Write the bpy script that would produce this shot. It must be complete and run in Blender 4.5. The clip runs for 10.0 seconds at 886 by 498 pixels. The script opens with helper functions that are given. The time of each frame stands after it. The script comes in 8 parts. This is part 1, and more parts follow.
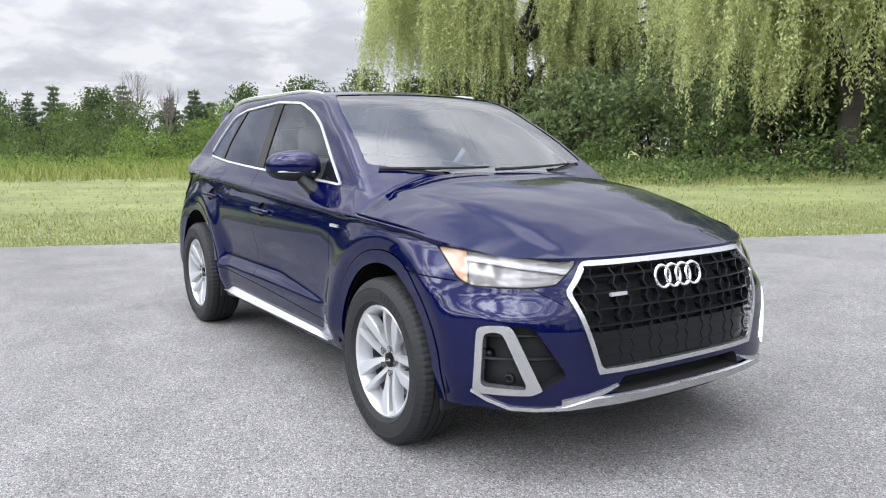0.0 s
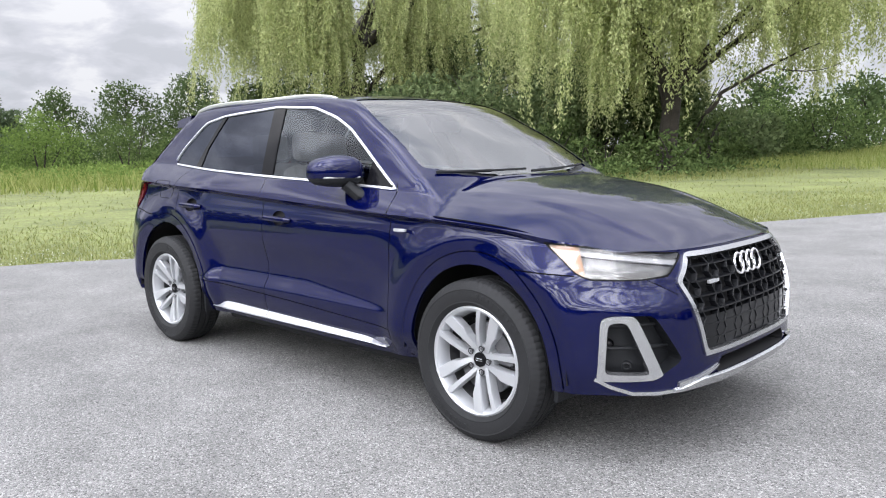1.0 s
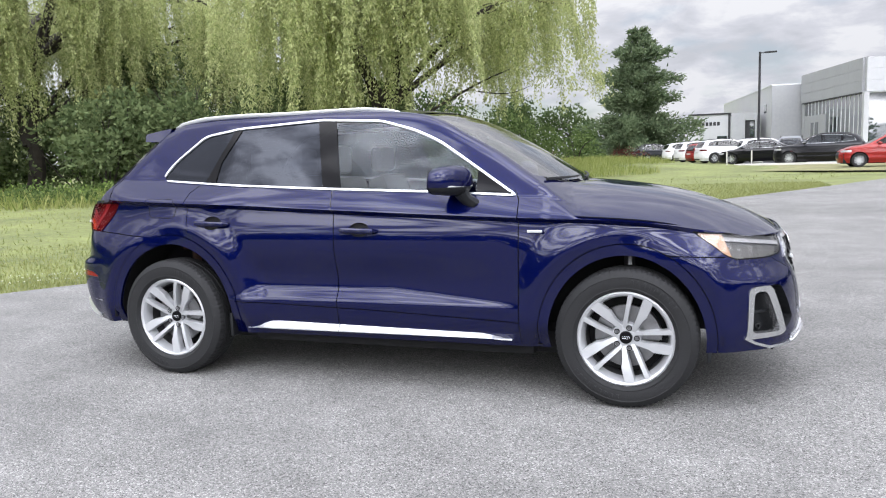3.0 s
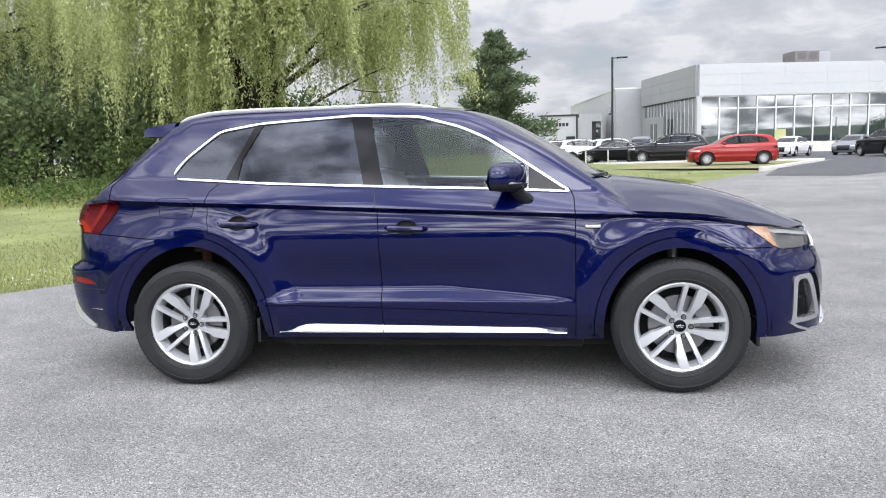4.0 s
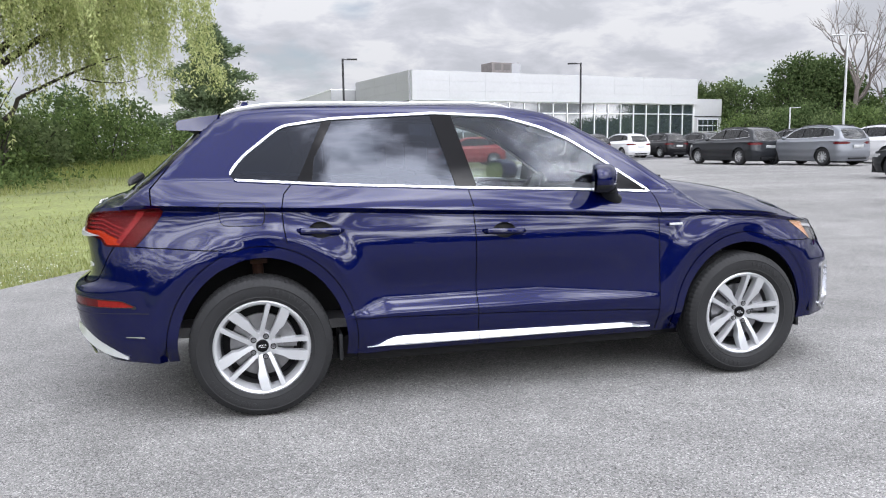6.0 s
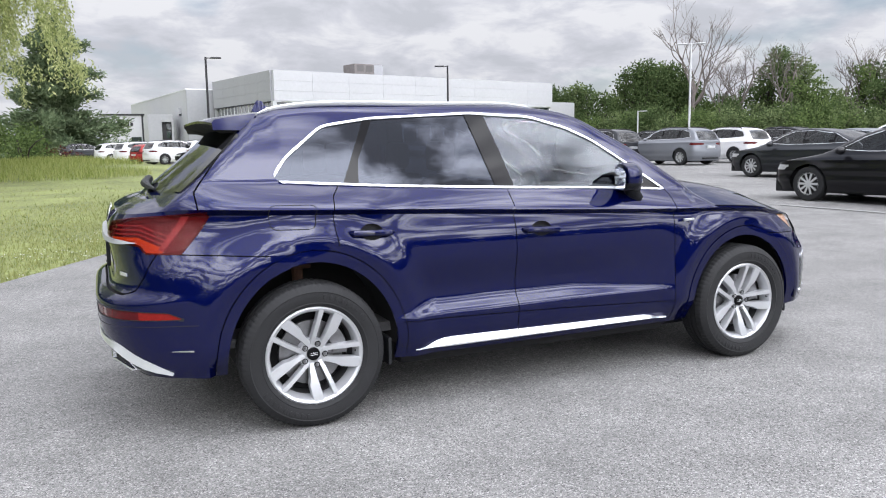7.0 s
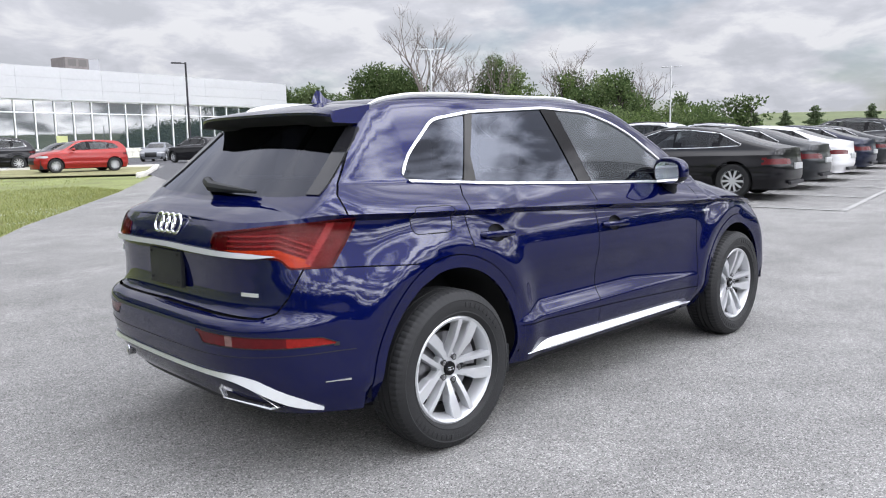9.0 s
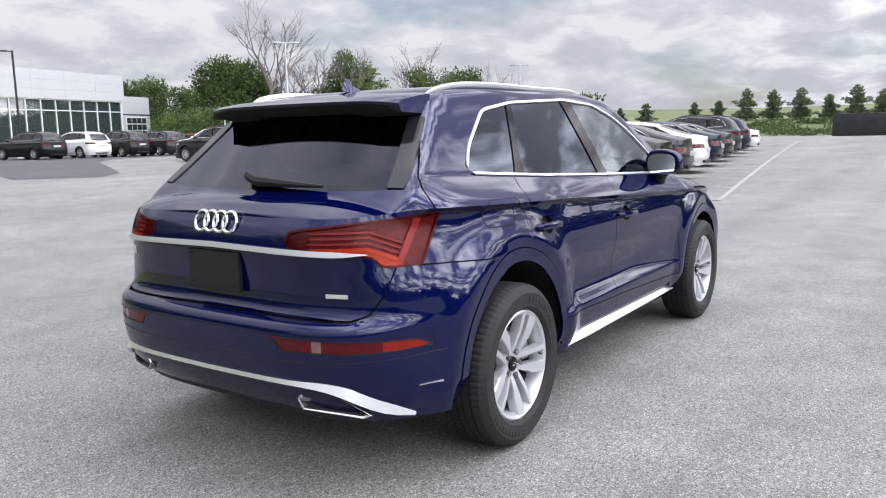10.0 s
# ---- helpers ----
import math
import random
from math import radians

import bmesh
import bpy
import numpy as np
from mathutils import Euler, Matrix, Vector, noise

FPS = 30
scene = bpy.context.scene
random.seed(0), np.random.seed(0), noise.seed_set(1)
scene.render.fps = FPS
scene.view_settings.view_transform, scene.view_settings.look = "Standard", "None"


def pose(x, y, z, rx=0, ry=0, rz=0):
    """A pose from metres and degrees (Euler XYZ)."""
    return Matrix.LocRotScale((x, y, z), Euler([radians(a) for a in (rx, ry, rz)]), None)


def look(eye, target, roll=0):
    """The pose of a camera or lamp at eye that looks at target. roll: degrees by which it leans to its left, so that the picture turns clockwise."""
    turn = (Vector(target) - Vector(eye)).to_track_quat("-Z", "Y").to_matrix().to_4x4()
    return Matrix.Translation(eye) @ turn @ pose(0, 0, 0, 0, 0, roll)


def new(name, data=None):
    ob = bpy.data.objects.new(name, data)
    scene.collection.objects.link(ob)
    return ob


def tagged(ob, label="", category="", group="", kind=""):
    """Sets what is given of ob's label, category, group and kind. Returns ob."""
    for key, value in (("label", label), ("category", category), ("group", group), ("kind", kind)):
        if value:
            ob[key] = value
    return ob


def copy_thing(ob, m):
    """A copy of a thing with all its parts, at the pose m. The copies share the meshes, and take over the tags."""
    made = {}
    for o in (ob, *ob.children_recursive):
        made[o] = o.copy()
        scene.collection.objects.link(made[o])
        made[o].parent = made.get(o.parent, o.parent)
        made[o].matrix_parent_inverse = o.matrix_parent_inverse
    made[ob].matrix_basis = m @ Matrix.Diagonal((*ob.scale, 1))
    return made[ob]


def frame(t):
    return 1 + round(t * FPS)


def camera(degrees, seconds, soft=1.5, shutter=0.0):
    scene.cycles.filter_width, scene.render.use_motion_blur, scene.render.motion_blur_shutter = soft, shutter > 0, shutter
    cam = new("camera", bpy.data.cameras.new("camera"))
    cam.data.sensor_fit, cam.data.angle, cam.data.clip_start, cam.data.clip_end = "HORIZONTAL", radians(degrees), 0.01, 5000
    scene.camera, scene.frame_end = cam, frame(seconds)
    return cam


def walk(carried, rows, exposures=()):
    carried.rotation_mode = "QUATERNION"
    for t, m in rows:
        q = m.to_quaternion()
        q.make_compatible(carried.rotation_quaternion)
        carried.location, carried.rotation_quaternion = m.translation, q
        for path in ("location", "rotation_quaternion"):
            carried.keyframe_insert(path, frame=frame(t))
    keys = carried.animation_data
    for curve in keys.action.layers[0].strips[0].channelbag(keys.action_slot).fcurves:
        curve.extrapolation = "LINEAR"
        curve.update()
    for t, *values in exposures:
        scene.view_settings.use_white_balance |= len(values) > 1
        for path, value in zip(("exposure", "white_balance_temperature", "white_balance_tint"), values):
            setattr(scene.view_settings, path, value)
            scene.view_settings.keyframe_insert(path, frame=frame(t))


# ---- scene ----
cam = camera(60.1, 10.0, soft=1.1)
METRES, EYE, TILT, LEAN, TURN = 8.0, 1.5, 0.0, 0.0, 0.0
PATH = [
    (0, (4.282, -2.489, 1.309), (2.627, -1.4, 1.038), 0.0),
    (0.5, (3.983, -2.99, 1.3), (2.464, -1.717, 1.034), -0.3),
    (1, (3.598, -3.403, 1.305), (2.229, -1.968, 1.045), -0.9),
    (1.5, (3.204, -3.839, 1.309), (2.001, -2.261, 1.059), -1.2),
    (2, (2.759, -4.202, 1.312), (1.736, -2.501, 1.072), -1.3),
    (2.5, (2.314, -4.577, 1.316), (1.47, -2.778, 1.081), -1.6),
    (4, (0.75, -5.113, 1.339), (0.456, -3.151, 1.09), -1.6),
    (4.5, (0.198, -5.12, 1.357), (0.092, -3.14, 1.098), -1.5),
    (5, (-0.35, -5.099, 1.366), (-0.267, -3.119, 1.101), -1.2),
    (5.5, (-0.88, -5.001, 1.377), (-0.606, -3.038, 1.111), -0.9),
    (7, (-2.329, -4.571, 1.392), (-1.524, -2.76, 1.125), -0.9),
    (7.5, (-2.752, -4.299, 1.385), (-1.79, -2.566, 1.118), -0.9),
    (8, (-3.163, -4.009, 1.382), (-2.056, -2.365, 1.113), -0.9),
    (8.5, (-3.517, -3.683, 1.388), (-2.27, -2.143, 1.115), -1.0),
    (9, (-3.802, -3.313, 1.393), (-2.421, -1.893, 1.118), -1.1),
    (9.5, (-4.109, -2.936, 1.396), (-2.596, -1.657, 1.115), -1.2),
    (10, (-4.334, -2.52, 1.389), (-2.703, -1.4, 1.096), -1.1),
]
walk(cam, [(t, look(eye, target, roll)) for t, eye, target, roll in PATH], [(0, 0.14), (2.0, 0.14), (4.0, 0.0), (10, 0.0)])

# ---- world, sun, exposure ----
world = bpy.data.worlds.new("sky")
scene.world = world
world.use_nodes = True
SUN_EL, SUN_AZ, GLOW_EL = 52.0, -74.0, 40.0


def build_sky():
    nt = world.node_tree
    nt.nodes.clear()
    N, L = nt.nodes.new, nt.links.new
    out, bg = N("ShaderNodeOutputWorld"), N("ShaderNodeBackground")
    sky = N("ShaderNodeTexSky")
    sky.sky_type, sky.sun_disc = "NISHITA", False
    sky.sun_elevation, sky.sun_rotation = radians(SUN_EL), radians(90 - SUN_AZ)
    co, sep = N("ShaderNodeTexCoord"), N("ShaderNodeSeparateXYZ")
    L(co.outputs["Generated"], sep.inputs[0])
    # flat cloud deck: direction divided by its height
    add = N("ShaderNodeMath")
    add.operation = "ADD"
    add.inputs[1].default_value = 0.30
    L(sep.outputs[2], add.inputs[0])
    mx = N("ShaderNodeMath")
    mx.operation = "MAXIMUM"
    mx.inputs[1].default_value = 0.05
    L(add.outputs[0], mx.inputs[0])
    div = N("ShaderNodeVectorMath")
    div.operation = "DIVIDE"
    L(co.outputs["Generated"], div.inputs[0])
    L(mx.outputs[0], div.inputs[1])
    n1, n2 = N("ShaderNodeTexNoise"), N("ShaderNodeTexNoise")
    n1.inputs["Scale"].default_value, n1.inputs["Detail"].default_value, n1.inputs["Roughness"].default_value, n1.inputs["Distortion"].default_value = 4.4, 10.0, 0.56, 0.25
    n2.inputs["Scale"].default_value, n2.inputs["Detail"].default_value = 1.6, 8.0
    L(div.outputs[0], n1.inputs["Vector"])
    L(div.outputs[0], n2.inputs["Vector"])
    r1, r2 = N("ShaderNodeValToRGB"), N("ShaderNodeValToRGB")
    r1.color_ramp.elements[0].position, r1.color_ramp.elements[1].position = 0.39, 0.60
    r1.color_ramp.elements[0].color, r1.color_ramp.elements[1].color = (0.60, 0.62, 0.685, 1), (0.86, 0.87, 0.92, 1)
    e = r1.color_ramp.elements.new(0.5)
    e.color = (0.70, 0.715, 0.79, 1)
    L(n1.outputs[0], r1.inputs[0])
    r2.color_ramp.elements[0].position, r2.color_ramp.elements[1].position = 0.34, 0.43
    r2.color_ramp.elements[0].color = (0.4, 0.4, 0.4, 1)
    L(n2.outputs[0], r2.inputs[0])
    sc = N("ShaderNodeVectorMath")
    sc.operation = "SCALE"
    sc.inputs["Scale"].default_value = 0.10
    L(sky.outputs[0], sc.inputs[0])
    mix = N("ShaderNodeMix")
    mix.data_type = "RGBA"
    L(r2.outputs[0], mix.inputs["Factor"])
    L(sc.outputs[0], mix.inputs["A"])
    L(r1.outputs[0], mix.inputs["B"])
    # the cloud is bright round the hidden sun and dims away from it
    dot = N("ShaderNodeVectorMath")
    dot.operation = "DOT_PRODUCT"
    dot.inputs[1].default_value = (math.cos(radians(SUN_AZ)) * math.cos(radians(GLOW_EL)), math.sin(radians(SUN_AZ)) * math.cos(radians(GLOW_EL)), math.sin(radians(GLOW_EL)))
    L(co.outputs["Generated"], dot.inputs[0])
    up_ = N("ShaderNodeMath")
    up_.operation = "MAXIMUM"
    up_.inputs[1].default_value = 0.0
    L(dot.outputs["Value"], up_.inputs[0])
    pw = N("ShaderNodeMath")
    pw.operation = "POWER"
    pw.inputs[1].default_value = 2.4
    L(up_.outputs[0], pw.inputs[0])
    gain = N("ShaderNodeMath")
    gain.operation = "MULTIPLY_ADD"
    gain.inputs[1].default_value, gain.inputs[2].default_value = 5.4, 0.90
    # thin cloud near the sun glows, thick cloud stays grey
    r3 = N("ShaderNodeMapRange")
    r3.inputs["From Min"].default_value, r3.inputs["From Max"].default_value = 0.45, 0.61
    r3.inputs["To Min"].default_value, r3.inputs["To Max"].default_value = 0.0, 2.1
    L(n1.outputs[0], r3.inputs["Value"])
    glow_ = N("ShaderNodeMath")
    glow_.operation = "MULTIPLY"
    L(pw.outputs[0], glow_.inputs[0])
    L(r3.outputs[0], glow_.inputs[1])
    L(glow_.outputs[0], gain.inputs[0])
    # and the deck is brighter overhead than along the horizon
    top = N("ShaderNodeMath")
    top.operation = "MAXIMUM"
    top.inputs[1].default_value = 0.0
    L(sep.outputs[2], top.inputs[0])
    high = N("ShaderNodeMath")
    high.operation = "MULTIPLY_ADD"
    high.inputs[1].default_value = 3.0
    steep = N("ShaderNodeMath")
    steep.operation = "POWER"
    steep.inputs[1].default_value = 2.0
    L(top.outputs[0], steep.inputs[0])
    L(steep.outputs[0], high.inputs[0])
    L(gain.outputs[0], high.inputs[2])
    bright = N("ShaderNodeVectorMath")
    bright.operation = "SCALE"
    L(mix.outputs["Result"], bright.inputs[0])
    L(high.outputs[0], bright.inputs["Scale"])
    L(bright.outputs[0], bg.inputs["Color"])
    bg.inputs["Strength"].default_value = 1.0
    L(bg.outputs[0], out.inputs[0])


build_sky()
sun_data = bpy.data.lights.new("sun", "SUN")
sun_data.energy, sun_data.angle, sun_data.color = 0.55, radians(120), (1.0, 0.96, 0.90)
sun = new("sun", sun_data)
sd = Vector((math.cos(radians(SUN_AZ)) * math.cos(radians(SUN_EL)), math.sin(radians(SUN_AZ)) * math.cos(radians(SUN_EL)), math.sin(radians(SUN_EL))))
sun.matrix_world = look(sd * 50, (0, 0, 0))


# ---- materials ----
def mat(name, color, rough=0.5, metal=0.0, noise_scale=0.0, amount=0.3, bump=0.0, bump_scale=200.0, coat=0.0, coords="Object", fine=0.0, **more):
    """Principled material: colour varied by a coarse and a fine noise, with fine relief."""
    m = bpy.data.materials.new(name)
    m.use_nodes = True
    nt = m.node_tree
    b = nt.nodes["Principled BSDF"]
    N, L = nt.nodes.new, nt.links.new
    c = (*color, 1)
    b.inputs["Base Color"].default_value = c
    b.inputs["Roughness"].default_value = rough
    b.inputs["Metallic"].default_value = metal
    b.inputs["Coat Weight"].default_value = coat
    b.inputs["Coat Roughness"].default_value = 0.02
    for k, v in more.items():
        b.inputs[k.replace("_", " ")].default_value = v
    if noise_scale or bump:
        co = N("ShaderNodeTexCoord")
    if noise_scale:
        n, f, r = N("ShaderNodeTexNoise"), N("ShaderNodeTexNoise"), N("ShaderNodeMix")
        n.inputs["Scale"].default_value, n.inputs["Detail"].default_value = noise_scale, 6
        f.inputs["Scale"].default_value, f.inputs["Detail"].default_value = fine or noise_scale * 17, 3
        L(co.outputs[coords], n.inputs["Vector"])
        L(co.outputs[coords], f.inputs["Vector"])
        a = N("ShaderNodeMath")
        a.operation = "MULTIPLY_ADD"
        a.inputs[1].default_value = 0.5
        L(n.outputs[0], a.inputs[0])
        h = N("ShaderNodeMath")
        h.operation = "MULTIPLY"
        h.inputs[1].default_value = 0.5
        L(f.outputs[0], h.inputs[0])
        L(h.outputs[0], a.inputs[2])
        r.data_type = "RGBA"
        lo, hi = [max(0, v * (1 - amount)) for v in color], [min(1, v * (1 + amount)) for v in color]
        ramp = N("ShaderNodeMapRange")
        ramp.inputs["From Min"].default_value, ramp.inputs["From Max"].default_value = 0.33, 0.67
        L(a.outputs[0], ramp.inputs["Value"])
        L(ramp.outputs[0], r.inputs["Factor"])
        r.inputs["A"].default_value, r.inputs["B"].default_value = (*lo, 1), (*hi, 1)
        L(r.outputs["Result"], b.inputs["Base Color"])
    if bump:
        n = N("ShaderNodeTexNoise")
        n.inputs["Scale"].default_value, n.inputs["Detail"].default_value = bump_scale, 4
        L(co.outputs[coords], n.inputs["Vector"])
        p = N("ShaderNodeBump")
        p.inputs["Strength"].default_value = bump
        p.inputs["Distance"].default_value = 0.01
        L(n.outputs[0], p.inputs["Height"])
        L(p.outputs[0], b.inputs["Normal"])
    return m


PAINT = mat("navy_paint", (0.0006, 0.0022, 0.040), 0.38, 0.42, coat=1.0, Coat_IOR=1.47, noise_scale=2500, amount=0.25, Specular_IOR_Level=0.0, Specular_Tint=(0.005, 0.015, 0.16, 1))
CHROME = mat("satin_aluminium", (0.76, 0.77, 0.79), 0.28, 0.72, noise_scale=40, amount=0.04)
SATIN = mat("brushed_satin_metal", (0.60, 0.605, 0.62), 0.22, 0.92, noise_scale=60, amount=0.05)
BRIGHT = mat("chrome", (0.9, 0.9, 0.92), 0.06, 1.0)
BLACK = mat("black_plastic", (0.011, 0.012, 0.014), 0.5, bump=0.15, bump_scale=900, Specular_IOR_Level=0.3)
GLOSSBLACK = mat("gloss_black", (0.005, 0.005, 0.006), 0.06, Specular_IOR_Level=0.16)
DARKVOID = mat("black_liner", (0.006, 0.006, 0.007), 0.9)
RUBBER = mat("tyre_rubber", (0.0068, 0.0072, 0.0085), 0.74, noise_scale=9, amount=0.35, bump=0.2, bump_scale=400)
ALLOY = mat("alloy_silver", (0.52, 0.53, 0.55), 0.32, 0.5)
DISC = mat("brake_steel", (0.24, 0.24, 0.25), 0.35, 1.0, noise_scale=30, amount=0.2)


def asphalt_mat(name, dark, mid, light, stain):
    """Worn asphalt: stones of many greys in dark binder, with broad stains."""
    m = bpy.data.materials.new(name)
    m.use_nodes = True
    nt = m.node_tree
    b = nt.nodes["Principled BSDF"]
    N, L = nt.nodes.new, nt.links.new
    co = N("ShaderNodeTexCoord")
    v = N("ShaderNodeTexVoronoi")
    v.inputs["Scale"].default_value = 165
    v2 = N("ShaderNodeTexVoronoi")
    v2.inputs["Scale"].default_value = 55
    big, med = N("ShaderNodeTexNoise"), N("ShaderNodeTexNoise")
    big.inputs["Scale"].default_value, big.inputs["Detail"].default_value = 0.16, 7
    med.inputs["Scale"].default_value, med.inputs["Detail"].default_value = 2.2, 8
    for n in (v, v2, big, med):
        L(co.outputs["Object"], n.inputs["Vector"])
    sep = N("ShaderNodeSeparateColor")
    L(v.outputs["Color"], sep.inputs[0])
    sep2 = N("ShaderNodeSeparateColor")
    L(v2.outputs["Color"], sep2.inputs[0])
    a = N("ShaderNodeMath")
    a.operation = "MULTIPLY_ADD"
    a.inputs[1].default_value = 0.9
    L(sep.outputs[0], a.inputs[0])
    h = N("ShaderNodeMath")
    h.operation = "MULTIPLY"
    h.inputs[1].default_value = 0.10
    L(sep2.outputs[0], h.inputs[0])
    L(h.outputs[0], a.inputs[2])
    r = N("ShaderNodeValToRGB")
    r.color_ramp.elements[0].color, r.color_ramp.elements[1].color = (*dark, 1), (*light, 1)
    e = r.color_ramp.elements.new(0.3)
    e.color = (*[x * 0.85 for x in mid], 1)
    e = r.color_ramp.elements.new(0.72)
    e.color = (*mid, 1)
    L(a.outputs[0], r.inputs[0])
    s1 = N("ShaderNodeMapRange")
    s1.inputs["From Min"].default_value, s1.inputs["From Max"].default_value = 0.3, 0.7
    s1.inputs["To Min"].default_value, s1.inputs["To Max"].default_value = 1 - stain, 1 + stain * 0.8
    L(big.outputs[0], s1.inputs["Value"])
    s2 = N("ShaderNodeMapRange")
    s2.inputs["From Min"].default_value, s2.inputs["From Max"].default_value = 0.3, 0.7
    s2.inputs["To Min"].default_value, s2.inputs["To Max"].default_value = 0.86, 1.14
    L(med.outputs[0], s2.inputs["Value"])
    m1 = N("ShaderNodeVectorMath")
    m1.operation = "SCALE"
    L(r.outputs[0], m1.inputs[0])
    L(s1.outputs[0], m1.inputs["Scale"])
    m2 = N("ShaderNodeVectorMath")
    m2.operation = "SCALE"
    L(m1.outputs[0], m2.inputs[0])
    L(s2.outputs[0], m2.inputs["Scale"])
    # long faint streaks left by traffic
    mp, lane = N("ShaderNodeMapping"), N("ShaderNodeTexNoise")
    mp.inputs["Scale"].default_value = (0.05, 0.75, 1.0)
    mp.inputs["Rotation"].default_value = (0, 0, radians(8))
    lane.inputs["Scale"].default_value, lane.inputs["Detail"].default_value = 1.0, 6
    L(co.outputs["Object"], mp.inputs["Vector"])
    L(mp.outputs[0], lane.inputs["Vector"])
    s3 = N("ShaderNodeMapRange")
    s3.inputs["From Min"].default_value, s3.inputs["From Max"].default_value = 0.32, 0.68
    s3.inputs["To Min"].default_value, s3.inputs["To Max"].default_value = 0.84, 1.12
    L(lane.outputs[0], s3.inputs["Value"])
    m3 = N("ShaderNodeVectorMath")
    m3.operation = "SCALE"
    L(m2.outputs[0], m3.inputs[0])
    L(s3.outputs[0], m3.inputs["Scale"])
    L(m3.outputs[0], b.inputs["Base Color"])
    b.inputs["Roughness"].default_value = 0.9
    bp = N("ShaderNodeBump")
    bp.inputs["Strength"].default_value, bp.inputs["Distance"].default_value = 0.6, 0.006
    L(v.outputs["Distance"], bp.inputs["Height"])
    bp.invert = True
    L(bp.outputs[0], b.inputs["Normal"])
    return m


ASPHALT = asphalt_mat("asphalt", (0.034, 0.034, 0.034), (0.178, 0.176, 0.172), (0.37, 0.362, 0.35), 0.14)
ASPHALT2 = asphalt_mat("new_asphalt", (0.02, 0.02, 0.024), (0.06, 0.06, 0.066), (0.14, 0.14, 0.145), 0.12)
GRASSBASE = mat("mown_grass", (0.140, 0.160, 0.052), 0.9, noise_scale=0.45, amount=0.5, fine=9, bump=0.8, bump_scale=60)
CONCRETE = mat("concrete", (0.55, 0.53, 0.50), 0.85, noise_scale=1.5, amount=0.15)
WHITEPAINT = mat("line_paint", (0.25, 0.25, 0.245), 0.85, noise_scale=7, amount=0.4)


# ---- mesh helpers ----
def part(name, bm, material, parent=None, label="", smooth=True, angle=0.6):
    """Link a bmesh as one mesh object."""
    me = bpy.data.meshes.new(name)
    if smooth:
        for f in bm.faces:
            f.smooth = True
    bm.to_mesh(me)
    bm.free()
    mats = material if isinstance(material, (list, tuple)) else [material]
    for m_ in mats:
        me.materials.append(m_)
    if smooth and angle < 3:
        me.set_sharp_from_angle(angle=angle)
    ob = new(name, me)
    if parent is not None:
        ob.parent = parent
    if label:
        tagged(ob, label)
    return ob


def empty(name, m=None, **tags):
    ob = new(name)
    ob.empty_display_size = 0.2
    if m is not None:
        ob.matrix_world = m
    return tagged(ob, **tags)


def add_box(bm, x0, y0, z0, x1, y1, z1, bevel=0.0, m=None):
    r = bmesh.ops.create_cube(bm, size=1, matrix=Matrix.Translation(((x0 + x1) / 2, (y0 + y1) / 2, (z0 + z1) / 2)) @ Matrix.Diagonal((x1 - x0, y1 - y0, z1 - z0, 1)))
    vs = r["verts"]
    if bevel:
        es = list({e for v in vs for e in v.link_edges})
        r2 = bmesh.ops.bevel(bm, geom=es, offset=bevel, segments=2, affect="EDGES", profile=0.6)
        vs = list({v for f in r2["faces"] for v in f.verts} | {v for v in vs if v.is_valid})
    if m is not None:
        bmesh.ops.transform(bm, matrix=m, verts=vs)
    return vs


def tube(bm, pts, radii, n=8, caps=True, sx=1.0, up=None):
    """A tube through points with a radius at each."""
    rings = []
    pts = [Vector(p) for p in pts]
    if not isinstance(radii, (list, tuple)):
        radii = [radii] * len(pts)
    prev = None
    for i, p in enumerate(pts):
        d = (pts[min(i + 1, len(pts) - 1)] - pts[max(i - 1, 0)]).normalized()
        if up is not None:
            a = d.cross(Vector(up)).normalized()
        elif prev is None:
            a = d.orthogonal().normalized()
        else:
            a = (prev - d * prev.dot(d)).normalized()
        prev = a
        b = d.cross(a)
        rings.append([bm.verts.new(p + (a * math.cos(k * 2 * math.pi / n) * sx + b * math.sin(k * 2 * math.pi / n)) * radii[i]) for k in range(n)])
    for r0, r1 in zip(rings, rings[1:]):
        for k in range(n):
            bm.faces.new((r0[k], r0[(k + 1) % n], r1[(k + 1) % n], r1[k]))
    if caps:
        bm.faces.new(list(reversed(rings[0])))
        bm.faces.new(rings[-1])
    return rings


def lathe(bm, profile, n=48, axis="Y"):
    """Turn (radius, along) points round the y axis."""
    rings = []
    for r, a in profile:
        rings.append([bm.verts.new((r * math.cos(k * 2 * math.pi / n), a, r * math.sin(k * 2 * math.pi / n))) for k in range(n)])
    for r0, r1 in zip(rings, rings[1:]):
        for k in range(n):
            bm.faces.new((r0[k], r0[(k + 1) % n], r1[(k + 1) % n], r1[k]))
    return rings


def smoothstep(a, b, x):
    t = min(1.0, max(0.0, (x - a) / (b - a)))
    return t * t * (3 - 2 * t)


